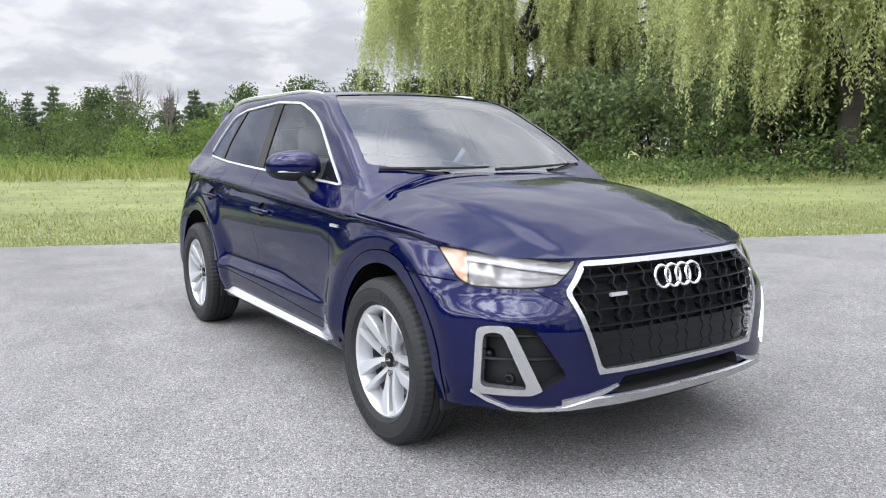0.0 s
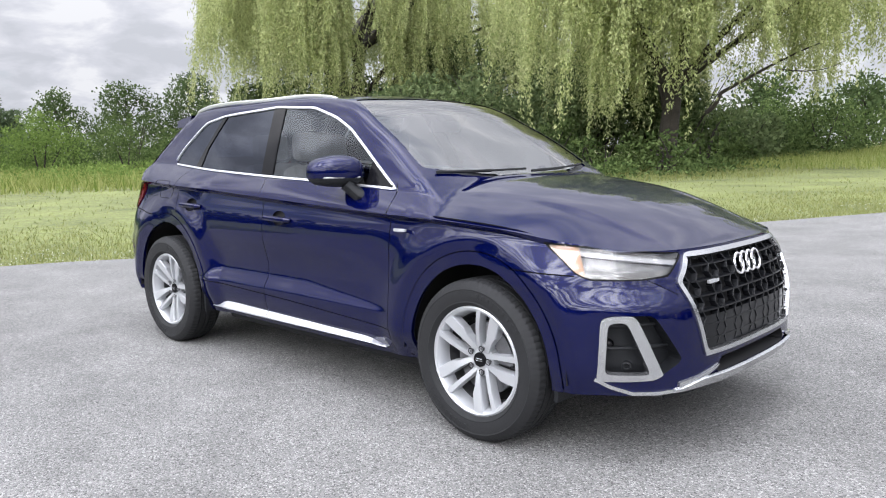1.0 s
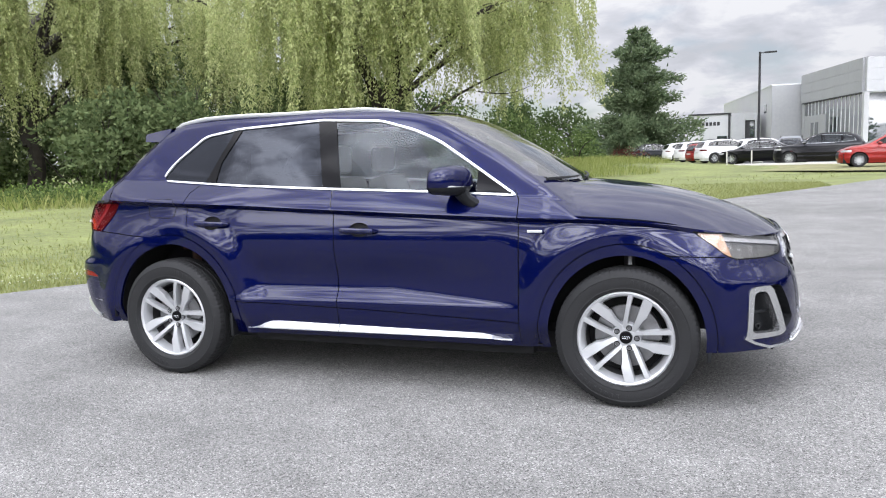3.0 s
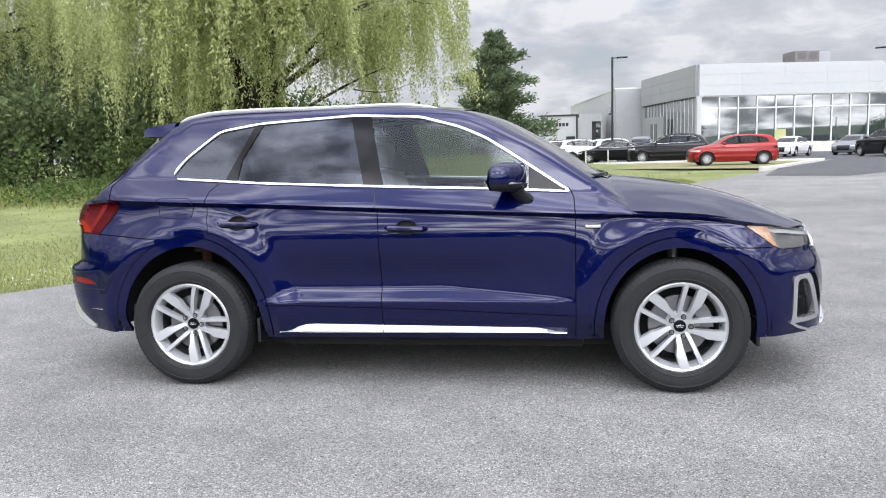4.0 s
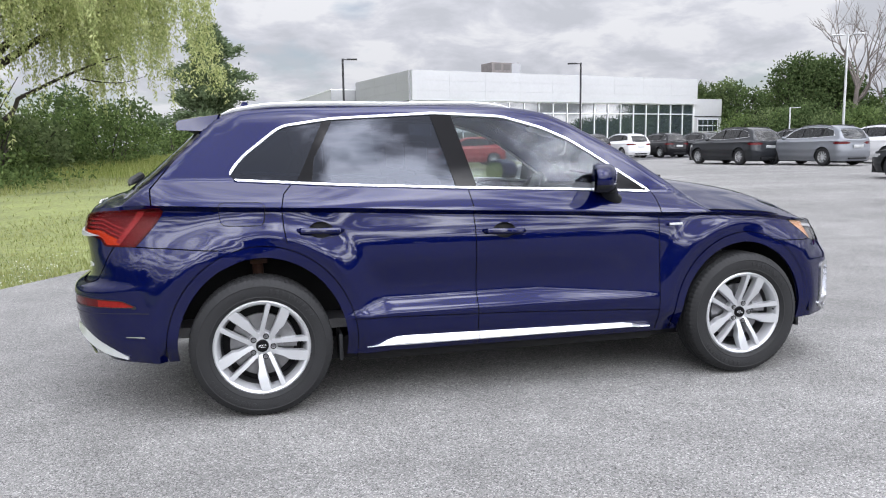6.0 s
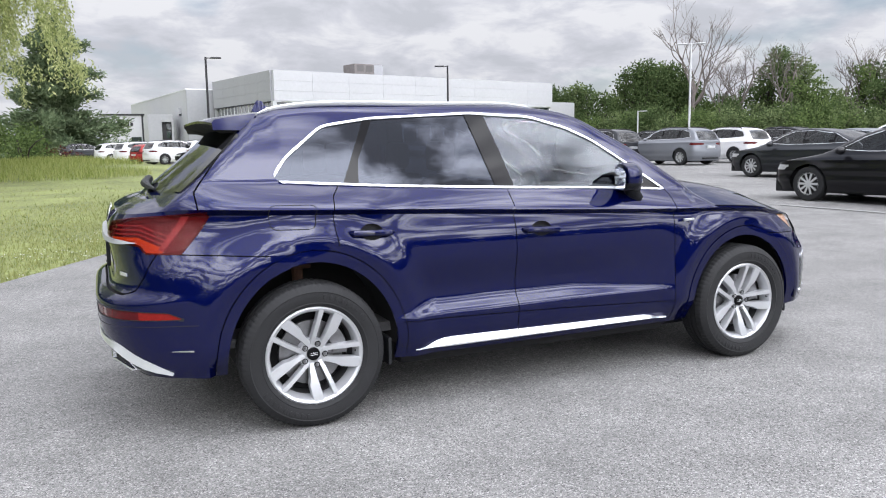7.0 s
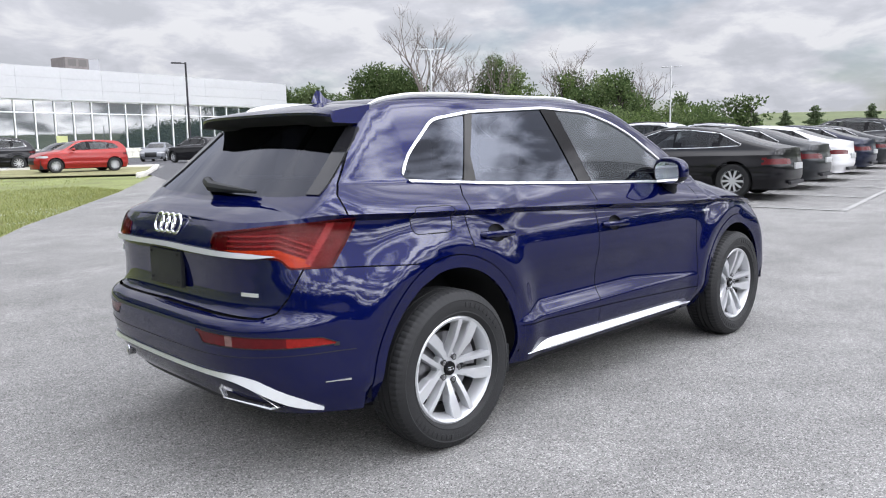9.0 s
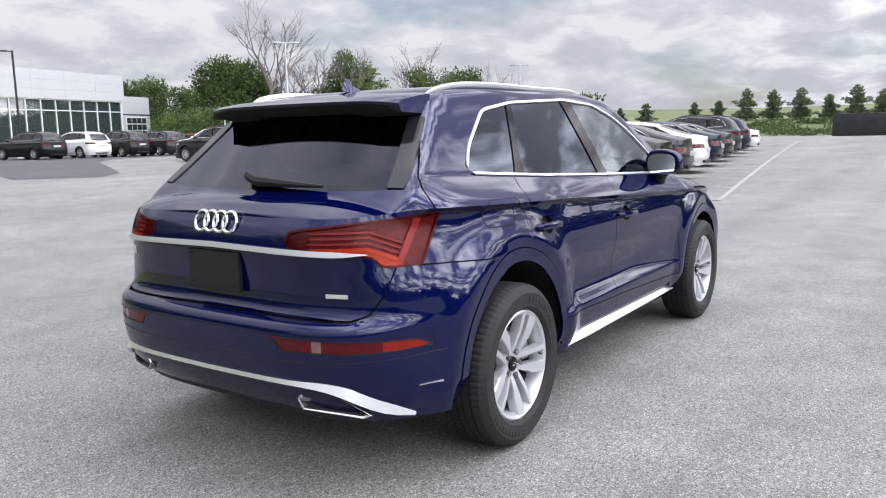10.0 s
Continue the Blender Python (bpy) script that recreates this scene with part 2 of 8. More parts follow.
def curve_at(knots, x):
    """Smooth interpolation (monotone in spirit) through knots sorted by x."""
    if x <= knots[0][0]:
        return knots[0][1]
    if x >= knots[-1][0]:
        return knots[-1][1]
    for i in range(len(knots) - 1):
        if x <= knots[i + 1][0]:
            break
    x0, y0 = knots[i]
    x1, y1 = knots[i + 1]
    h = x1 - x0
    s = (y1 - y0) / h
    s0 = (y1 - knots[i - 1][1]) / (x1 - knots[i - 1][0]) if i else s
    s1 = (knots[i + 2][1] - y0) / (knots[i + 2][0] - x0) if i + 2 < len(knots) else s
    t = (x - x0) / h
    return (2 * t**3 - 3 * t**2 + 1) * y0 + (t**3 - 2 * t**2 + t) * h * s0 + (-2 * t**3 + 3 * t**2) * y1 + (t**3 - t**2) * h * s1


def poly_sd(pts):
    """Signed distance to a closed polygon in 2D, negative inside."""
    P = np.array(pts, float)
    Q = np.roll(P, -1, 0)
    E = Q - P
    LL = (E * E).sum(1)

    def f(x, y):
        w = np.array((x, y)) - P
        t = np.clip((w * E).sum(1) / LL, 0, 1)
        d = w - E * t[:, None]
        dist = math.sqrt((d * d).sum(1).min())
        c1, c2 = P[:, 1] <= y, Q[:, 1] > y
        cr = E[:, 0] * w[:, 1] - E[:, 1] * w[:, 0]
        inside = np.count_nonzero(c1 & c2 & (cr > 0)) - np.count_nonzero(~c1 & ~c2 & (cr < 0))
        return -dist if inside else dist
    return f


def line_sd(pts):
    """Signed side distance to an open polyline (left positive)."""
    P = np.array(pts, float)

    def f(x, y):
        best, sgn = 1e9, 1
        for a, b in zip(P, P[1:]):
            e = b - a
            w = np.array((x, y)) - a
            t = min(1, max(0, w.dot(e) / e.dot(e)))
            d = w - e * t
            dd = d.dot(d)
            if dd < best - 1e-12:
                best, sgn = dd, (1 if e[0] * w[1] - e[1] * w[0] > 0 else -1)
        return sgn * math.sqrt(best)
    return f


def round_poly(pts, r=0.02, n=4):
    """A polygon with rounded corners."""
    out = []
    k = len(pts)
    for i in range(k):
        p, a, b = (Vector(q) for q in (pts[i], pts[i - 1], pts[(i + 1) % k]))
        ra = min(r, (a - p).length * 0.45)
        rb = min(r, (b - p).length * 0.45)
        s, e = p + (a - p).normalized() * ra, p + (b - p).normalized() * rb
        for j in range(n + 1):
            t = j / n
            out.append(tuple(s * (1 - t) ** 2 + p * 2 * t * (1 - t) + e * t * t))
    return out


def cut(bm, fn, level=0.0, pick=None):
    """Cut the faces of bm along fn(vertex) = level. pick(face) limits it."""
    faces = [f for f in bm.faces if pick is None or pick(f)]
    verts = {v for f in faces for v in f.verts}
    val = {v: fn(v) - level for v in verts}
    for v in verts:
        if abs(val[v]) < 1e-6:
            val[v] = 1e-6
    edges = {e for f in faces for e in f.edges}
    fresh = set()
    for e in edges:
        a, b = e.verts
        if val[a] * val[b] < 0:
            t = val[a] / (val[a] - val[b])
            _, nv = bmesh.utils.edge_split(e, a, t)
            fresh.add(nv)
    for f in faces:
        vs = [v for v in f.verts if v in fresh]
        if len(vs) == 2:
            bmesh.utils.face_split(f, vs[0], vs[1])
        elif len(vs) == 4:
            f2, _ = bmesh.utils.face_split(f, vs[0], vs[1])
            rest = [v for v in vs[2:]]
            for g in (f, f2):
                if all(v in g.verts for v in rest):
                    try:
                        bmesh.utils.face_split(g, rest[0], rest[1])
                    except ValueError:
                        pass


def take(bm, test):
    """Move the faces that pass the test into a new bmesh."""
    sel = [f for f in bm.faces if test(f)]
    return lift(bm, sel)


def lift(bm, sel):
    nb = bmesh.new()
    made = {}
    for f in sel:
        for v in f.verts:
            if v not in made:
                made[v] = nb.verts.new(v.co)
        try:
            nb.faces.new([made[v] for v in f.verts])
        except ValueError:
            pass
    bmesh.ops.delete(bm, geom=sel, context="FACES")
    return nb


# ---- ground ----
def gz(x, y):
    """Height of the ground: level round the car, rising gently towards the building."""
    s = 0.6 * x + 0.8 * y
    z = 0.40 * (1 - math.exp(-(s - 3) / 14)) if s > 3 else 0.0
    return z


EDGE = [(-40, -90), (-16, -25), (-9, -7), (-6.95, -1.9), (-6.15, 0.15), (-5.2, 1.75), (-4.3, 3.1), (-3.0, 5.5), (-1.5, 7.9), (0.15, 10.9), (1.6, 13.1), (4.3, 17.4), (7.4, 23.0), (9.6, 27.2)]


def sheet(name, pts, material, lift_by, label, kind="structure", step=2.0, category=""):
    """A flat piece of ground with this outline that follows the ground's height."""
    bm = bmesh.new()
    f = bm.faces.new([bm.verts.new((x, y, 0)) for x, y in pts])
    xs, ys = [p[0] for p in pts], [p[1] for p in pts]
    for lo, hi, no in ((min(xs), max(xs), (1, 0, 0)), (min(ys), max(ys), (0, 1, 0))):
        k = max(1, min(40, int((hi - lo) / step)))
        for i in range(1, k):
            c = lo + (hi - lo) * i / k
            bmesh.ops.bisect_plane(bm, geom=bm.verts[:] + bm.edges[:] + bm.faces[:], plane_co=(c * no[0], c * no[1], 0), plane_no=no)
    for v in bm.verts:
        v.co.z = gz(v.co.x, v.co.y) + lift_by
    bmesh.ops.recalc_face_normals(bm, faces=bm.faces[:])
    if sum(f.normal.z for f in bm.faces) < 0:
        bmesh.ops.reverse_faces(bm, faces=bm.faces[:])
    return tagged(part(name, bm, material, smooth=True), label, category or name.replace("_", " "), kind=kind)


def build_ground():
    bm = bmesh.new()
    n = 120
    grid = {}
    for i in range(n + 1):
        for j in range(n + 1):
            a, b = (i / n) * 2 - 1, (j / n) * 2 - 1
            x, y = 1500 * a * abs(a) ** 2.2, 1500 * b * abs(b) ** 2.2
            grid[i, j] = bm.verts.new((x, y, gz(x, y) - 0.06))
    for i in range(n):
        for j in range(n):
            bm.faces.new((grid[i, j], grid[i + 1, j], grid[i + 1, j + 1], grid[i, j + 1]))
    tagged(part("ground", bm, GRASSBASE), "wide green grassy ground reaching the horizon", "ground", kind="structure")


build_ground()
LOT = EDGE + [(12.5, 33.2), (24, 60), (40, 76), (120, 110), (150, 60), (150, -120), (0, -120)]
sheet("pavement", LOT, ASPHALT, 0.0, "light grey weathered asphalt of a wide parking lot", category="asphalt")
sheet("road", [(7.6, 21.6), (9.6, 20.0), (11.5, 22.0), (15.4, 29.0), (18.4, 34.5), (22.6, 39.4), (29.5, 42.0), (42, 42.5), (66, 60), (66, 84), (40, 82), (20, 80), (2, 62), (4, 46), (16.0, 40.2), (9.8, 28.2)], ASPHALT2, 0.006, "dark new asphalt of the access lane", category="asphalt")


# ---- the parked car ----
FRONT, REAR, WIDE = 2.29, -2.39, 0.945
CREASE = [(-2.4, 1.085), (-2.2, 1.10), (-1.99, 1.112), (-1.56, 1.097), (-1.0, 1.077), (-0.29, 1.043), (0.34, 1.015), (0.85, 0.995), (1.26, 0.985), (1.56, 0.962), (1.77, 0.928), (1.9, 0.912), (2.0, 0.897), (2.1, 0.884), (2.3, 0.878)]
BELT = [(-2.3, 1.25), (-1.56, 1.222), (-0.95, 1.183), (-0.3, 1.154), (0.35, 1.129), (0.85, 1.105), (1.3, 1.09)]
BELTY = [(-2.1, 0.725), (-1.8, 0.738), (-1.53, 0.748), (-1.0, 0.805), (-0.3, 0.835), (0.4, 0.835), (0.85, 0.82), (1.3, 0.80)]
ROOF = [(-2.28, 1.03), (-2.14, 1.15), (-2.0, 1.26), (-1.9, 1.345), (-1.78, 1.45), (-1.70, 1.525), (-1.62, 1.575), (-1.4, 1.612), (-1.05, 1.64), (-0.7, 1.65), (-0.3, 1.648), (0.05, 1.632), (0.27, 1.60), (0.44, 1.54), (0.61, 1.45), (0.79, 1.348), (0.96, 1.24), (1.18, 1.10), (1.4, 0.95), (1.8, 0.66)]
DECK = [(-2.4, 1.085), (-2.27, 1.10), (-2.2, 1.135), (-2.1, 1.165), (-1.9, 1.20), (0.8, 1.20), (1.04, 1.175), (1.19, 1.155), (1.36, 1.133), (1.53, 1.107), (1.69, 1.072), (1.86, 1.022), (2.0, 0.970), (2.08, 0.934), (2.14, 0.903), (2.18, 0.880), (2.3, 0.878)]
SIDE = [(0.16, 0.22), (0.22, 0.15), (0.27, 0.095), (0.33, 0.07), (0.40, 0.045), (0.48, 0.033), (0.50, 0.031), (0.60, 0.034), (0.74, 0.038), (0.82, 0.041), (0.89, 0.044), (0.95, 0.054), (1.01, 0.070), (1.08, 0.088), (1.2, 0.11)]
NOSE = [(0.16, 0.25), (0.22, 0.10), (0.27, 0.02), (0.33, 0.0), (0.45, 0.0), (0.60, 0.005), (0.72, 0.03), (0.80, 0.055), (0.87, 0.10)]
TAIL = [(0.16, 0.40), (0.25, 0.26), (0.33, 0.12), (0.42, 0.045), (0.52, 0.01), (0.62, 0.0), (0.675, 0.0), (0.70, 0.018), (0.725, 0.075), (0.78, 0.092), (0.88, 0.085), (0.97, 0.073), (1.04, 0.09), (1.1, 0.13)]
AXLES = ((1.405, 0.36, 0.440, 0.553), (-1.395, 0.36, 0.474, 0.582))


def arch_r(x, z, ax, az):
    """Distance from a wheel arch's middle; the arches are a little narrow."""
    return math.hypot((x - ax) / 0.915, z - az)



def outline(n_end=46, n_side=130):
    """Half the plan outline at its widest, from the nose round the right side to the tail: (x, y, nx, ny), y as a positive half width."""
    pts = []
    for k in range(n_end):
        a = (k / n_end) * math.pi / 2
        pts.append((1.55 + (FRONT - 1.55) * max(0.0, math.cos(a)) ** (2 / 3.0), WIDE * math.sin(a) ** (2 / 3.0)))
    for k in range(n_side + 1):
        pts.append((1.55 + (-1.5 - 1.55) * k / n_side, WIDE))
    for k in range(1, n_end + 1):
        a = (1 - k / n_end) * math.pi / 2
        pts.append((-1.5 + (REAR + 1.5) * max(0.0, math.cos(a)) ** (2 / 3.2), WIDE * math.sin(a) ** (2 / 4.4)))
    out = []
    for i, (x, y) in enumerate(pts):
        a, b = pts[max(i - 1, 0)], pts[min(i + 1, len(pts) - 1)]
        d = Vector((b[0] - a[0], b[1] - a[1])).normalized()
        if i == 0:
            d = Vector((0, 1))
        if i == len(pts) - 1:
            d = Vector((0, -1))
        out.append((x, y, -d.y * -1, -d.x))
    return out


def lower_point(x, y, nx, ny, z, zc):
    """A point of the lower body at height z under the crease at zc."""
    wf, ws, wr = max(0, nx) ** 2, ny * ny, max(0, -nx) ** 2
    ds = curve_at(SIDE, z)
    # the doors' lower blade: a shelf that rises quickly at its rear end and runs out to a point in front
    fade = max(0.0, min(1.0, (x + 0.99) / 0.24, (0.87 - x) / 0.75))
    shelf = 0.502 + 0.006 * x
    ds += 0.040 * fade ** 0.7 * smoothstep(shelf, shelf + 0.012 + 0.082 * fade, z) ** 0.8 * smoothstep(0.83, 0.62, z)
    lip = 0.040 * smoothstep(zc - 0.03, zc, z) * smoothstep(1.95, 1.5, x) * smoothstep(-2.15, -1.85, x)
    ds -= lip
    mid = smoothstep(-1.12, -0.82, x) * smoothstep(0.98, 0.70, x)
    ds = ds * mid + (1 - mid) * (0.035 + 0.12 * smoothstep(0.45, 0.2, z) * (1 if -1.9 < x < 1.8 else 0.4) - lip + 0.035 * smoothstep(0.80, 1.06, z))
    # haunches over the wheels
    for ax, az, r0, r1 in AXLES:
        r = arch_r(x, z, ax, az)
        ds -= 0.026 * smoothstep(r1 + 0.17, r1 - 0.01, r)
        ds += 0.020 * min(1.0, max(0.0, (r1 - r) / (r1 - r0))) ** 0.8
    ds += 0.055 * smoothstep(-1.0, -2.0, x) * smoothstep(0.72, 1.08, z)
    ds += 0.06 * smoothstep(1.2, 1.85, x) * smoothstep(0.72, 0.95, z)
    d = ws * ds + wf * curve_at(NOSE, z) + wr * curve_at(TAIL, z)
    if nx > 0:
        d += 0.030 * smoothstep(0.655, 0.755, z) * min(1.0, 5 * nx * nx * ny * ny)
    return (x - nx * d, y - ny * d)


def skin(y, z, front):
    """Depth of the nose's or the tail's surface at this half width and height."""
    y = abs(y)
    key = (round(z, 4), front)
    if key not in skin.rows:
        pts = [lower_point(px, py, nx, ny, z, curve_at(CREASE, px)) for px, py, nx, ny in outline() if (px > 1.4) == front and (px < -1.4 or front)]
        skin.rows[key] = pts if front else pts[::-1]
    pts = skin.rows[key]
    for (xa, ya), (xb, yb) in zip(pts, pts[1:]):
        if ya <= y <= yb:
            return xa + (xb - xa) * (y - ya) / max(yb - ya, 1e-6)
    return pts[-1][0]


skin.rows = {}


def roof_at(x, y):
    w = smoothstep(-0.1, 0.5, x) - smoothstep(-1.2, -1.7, x)
    return curve_at(ROOF, x + 0.2 * w * y * y) - 0.03 * (y / 0.6) ** 2 * smoothstep(1.2, 0.4, abs(x + 0.4))


def deck_at(x, y, yc, zc):
    return zc + max(0.0, curve_at(DECK, x) - zc) * (1 - min(1, abs(y) / max(yc, 1e-3)) ** (3.0 - 1.1 * smoothstep(1.6, 2.1, x)))


def side_at(x, y, yc, zc):
    yb, zb = curve_at(BELTY, x), curve_at(BELT, x)
    yb = min(yb, yc - 0.06)
    if y >= yb:
        return zc + (zb - zc) * max(0.0, (yc - y) / (yc - yb)) ** 0.8
    return zb + (-0.42 + math.sqrt(0.1764 + 0.48 * (yb - y))) / 0.24


def upper_height(x, y, yc, zc):
    top = max(roof_at(x, y), deck_at(x, y, yc, zc))
    side = side_at(x, y, yc, zc)
    k = min(0.055, 0.5 * max(0, yc - y) + 1e-4)
    h = max(k - abs(top - side), 0) / k
    return max(zc, min(top, side) - h * h * k / 4)


def shells(rows=64, cols=70):
    """Right half of the lower and the upper body as two meshes (y negative)."""
    low, up = bmesh.new(), bmesh.new()
    OUT = outline()
    glow, gup = [], []
    for x, y, nx, ny in OUT:
        zc = curve_at(CREASE, x)
        col = []
        for k in range(rows + 1):
            z = 0.17 + (zc - 0.17) * k / rows
            px, py = lower_point(x, y, nx, ny, z, zc)
            if y < 1e-6:
                py = 0.0
            col.append(low.verts.new((px, -py, z)))
        glow.append(col)
        px, py = col[-1].co.x, -col[-1].co.y
        fine = [(py * (1 - j / 240), upper_height(px, py * (1 - j / 240), py, zc)) for j in range(241)]
        fine[0] = (py, zc)
        acc = [0.0]
        for a, b in zip(fine, fine[1:]):
            acc.append(acc[-1] + math.hypot(a[0] - b[0], a[1] - b[1]))
        row = []
        j = 0
        for k in range(cols + 1):
            s = acc[-1] * k / cols
            while j < 239 and acc[j + 1] < s:
                j += 1
            t = (s - acc[j]) / max(acc[j + 1] - acc[j], 1e-9)
            row.append(up.verts.new((px, -(fine[j][0] + (fine[j + 1][0] - fine[j][0]) * t), fine[j][1] + (fine[j + 1][1] - fine[j][1]) * t)))
        gup.append(row)
    for bm, g in ((low, glow), (up, gup)):
        for a, b in zip(g, g[1:]):
            for k in range(len(a) - 1):
                try:
                    bm.faces.new((a[k], a[k + 1], b[k + 1], b[k]))
                except ValueError:
                    pass
        bmesh.ops.remove_doubles(bm, verts=bm.verts[:], dist=1e-5)
        bmesh.ops.recalc_face_normals(bm, faces=bm.faces[:])
        c = sum(((f.calc_center_median() - Vector((0, 0, 0.7))).dot(f.normal) for f in bm.faces))
        if c < 0:
            bmesh.ops.reverse_faces(bm, faces=bm.faces[:])
    return low, up
G = 0.0026


def glass_mat(name, tint, gloss=1.0, ior=1.65):
    """Thin glazing: tinted see-through with mirror gloss by Fresnel."""
    m = bpy.data.materials.new(name)
    m.use_nodes = True
    nt = m.node_tree
    nt.nodes.clear()
    N, L = nt.nodes.new, nt.links.new
    out, mix, tr, gl, fr = N("ShaderNodeOutputMaterial"), N("ShaderNodeMixShader"), N("ShaderNodeBsdfTransparent"), N("ShaderNodeBsdfGlossy"), N("ShaderNodeFresnel")
    fr.inputs["IOR"].default_value = ior
    tr.inputs["Color"].default_value = (*tint, 1)
    gl.inputs["Roughness"].default_value = 0.015
    gl.inputs["Color"].default_value = (*(gloss if isinstance(gloss, tuple) else (gloss,) * 3), 1)
    L(fr.outputs[0], mix.inputs[0])
    L(tr.outputs[0], mix.inputs[1])
    L(gl.outputs[0], mix.inputs[2])
    L(mix.outputs[0], out.inputs[0])
    return m


# the mirrored sky's blue is put into the gloss colours of GLASS, PRIVACY, REARGLASS
GLASS = glass_mat("clear_glass", (0.62, 0.67, 0.68), (0.88, 0.93, 1.0), ior=1.58)
PRIVACY = glass_mat("privacy_glass", (0.03, 0.036, 0.06), (0.78, 0.84, 1.0), ior=1.50)
SCREEN = glass_mat("windshield_glass", (0.62, 0.66, 0.65), ior=2.5)
REARGLASS = glass_mat("rear_privacy_glass", (0.04, 0.044, 0.055), (0.85, 0.88, 1.0), ior=1.42)
LENS = glass_mat("clear_lens", (0.92, 0.92, 0.92))
AMBER = mat("amber_reflector", (0.48, 0.27, 0.15), 0.25, coat=0.8)
REDLENS = mat("red_lens", (0.075, 0.004, 0.006), 0.2, coat=0.10, noise_scale=40, amount=0.3, Specular_IOR_Level=0.2)
REDDARK = mat("dark_red_lens", (0.045, 0.003, 0.004), 0.2, coat=0.10, noise_scale=30, amount=0.3, Specular_IOR_Level=0.2)
REDBRIGHT = mat("orange_red_lens", (0.36, 0.040, 0.008), 0.2, coat=0.10, noise_scale=60, amount=0.25, Specular_IOR_Level=0.3)
REDPINK = mat("rose_lens", (0.085, 0.009, 0.012), 0.2, coat=0.10, noise_scale=50, amount=0.3, Specular_IOR_Level=0.2)
LAMPWHITE = mat("lamp_housing", (0.36, 0.36, 0.37), 0.3, 0.1, noise_scale=25, amount=0.25)
LAMPGREY = mat("lamp_bezel", (0.125, 0.122, 0.120), 0.30, 0.30, noise_scale=22, amount=0.45)
REVERSE = mat("clear_lamp", (0.20, 0.10, 0.09), 0.15, 0.3, noise_scale=60, amount=0.4, coat=1.0)
ROSELINE = mat("rose_light_guide", (0.20, 0.020, 0.024), 0.2, coat=0.10, noise_scale=60, amount=0.3, Specular_IOR_Level=0.3)
REDOUTER = mat("bright_red_lens", (0.20, 0.010, 0.008), 0.2, coat=0.10, noise_scale=60, amount=0.3, Specular_IOR_Level=0.2)
SEAT = mat("grey_leather", (0.24, 0.23, 0.22), 0.6, noise_scale=20, amount=0.15)
TRIMGREY = mat("interior_grey", (0.10, 0.10, 0.105), 0.6, noise_scale=15, amount=0.2)
HEADLINER = mat("headliner", (0.5, 0.49, 0.47), 0.9)
RUST = mat("rusty_steel", (0.07, 0.032, 0.02), 0.8, noise_scale=40, amount=0.5)

car = empty("car", label="dark navy blue SUV with chrome trim and silver alloy wheels", category="car")


def mirrored(bm):
    b = bm.copy()
    bmesh.ops.scale(b, vec=(1, -1, 1), verts=b.verts[:])
    bmesh.ops.reverse_faces(b, faces=b.faces[:])
    return b


def pair(name, bm, material, parent=None, label="", angle=0.6, other=None):
    """A part of the right side and its mirror image on the left."""
    b = mirrored(bm)
    a = part(name, bm, material, parent or car, label, angle=angle)
    return a, part(name, b, material, other or parent or car, label, angle=angle)


def whole(name, bm, material, parent=None, label="", angle=0.6):
    """A part that spans both sides: the right half joined with its mirror image."""
    b = mirrored(bm)
    me = bpy.data.meshes.new("tmp")
    b.to_mesh(me)
    b.free()
    bm.from_mesh(me)
    bpy.data.meshes.remove(me)
    bmesh.ops.remove_doubles(bm, verts=bm.verts[:], dist=0.0006)
    return part(name, bm, material, parent or car, label, angle=angle)


def in_xz(poly, ylim=-0.4, x0=-9, x1=9):
    f = poly_sd(poly)
    X, Z = [p[0] for p in poly], [p[1] for p in poly]
    a, b, c, d = min(X) - 0.05, max(X) + 0.05, min(Z) - 0.05, max(Z) + 0.05

    def g(v):
        x, y, z = v
        return f(x, z) if y < ylim and a < x < b and c < z < d else 0.06
    return g


def qf(v):
    return -v[1] - 0.6 * (v[0] - 2.0)


def qr(v):
    return -v[1] - 0.6 * (-v[0] - 2.0)


def in_qz(poly, q, front=True):
    f = poly_sd(poly)
    X, Z = [p[0] for p in poly], [p[1] for p in poly]
    a, b, c, d = min(X) - 0.06, max(X) + 0.06, min(Z) - 0.06, max(Z) + 0.06

    def g(v):
        if (v[0] > 1.4) != front or (v[0] > -1.6 and not front):
            return 0.06
        s = q(v)
        return f(s, v[2]) if a < s < b and c < v[2] < d else 0.06
    return g


def carve(bm, fn, level=0.0):
    """Cut along fn = level and give back what lies inside."""
    cut(bm, lambda v: fn(v.co), level)
    return take(bm, lambda f: fn(f.calc_center_median()) < level)


def seam(bm, fn, level=0.0):
    """Take a narrow gap round fn = level out of the surface."""
    cut(bm, lambda v: fn(v.co), level + G)
    cut(bm, lambda v: fn(v.co), level - G)
    take(bm, lambda f: abs(fn(f.calc_center_median()) - level) < G).free()


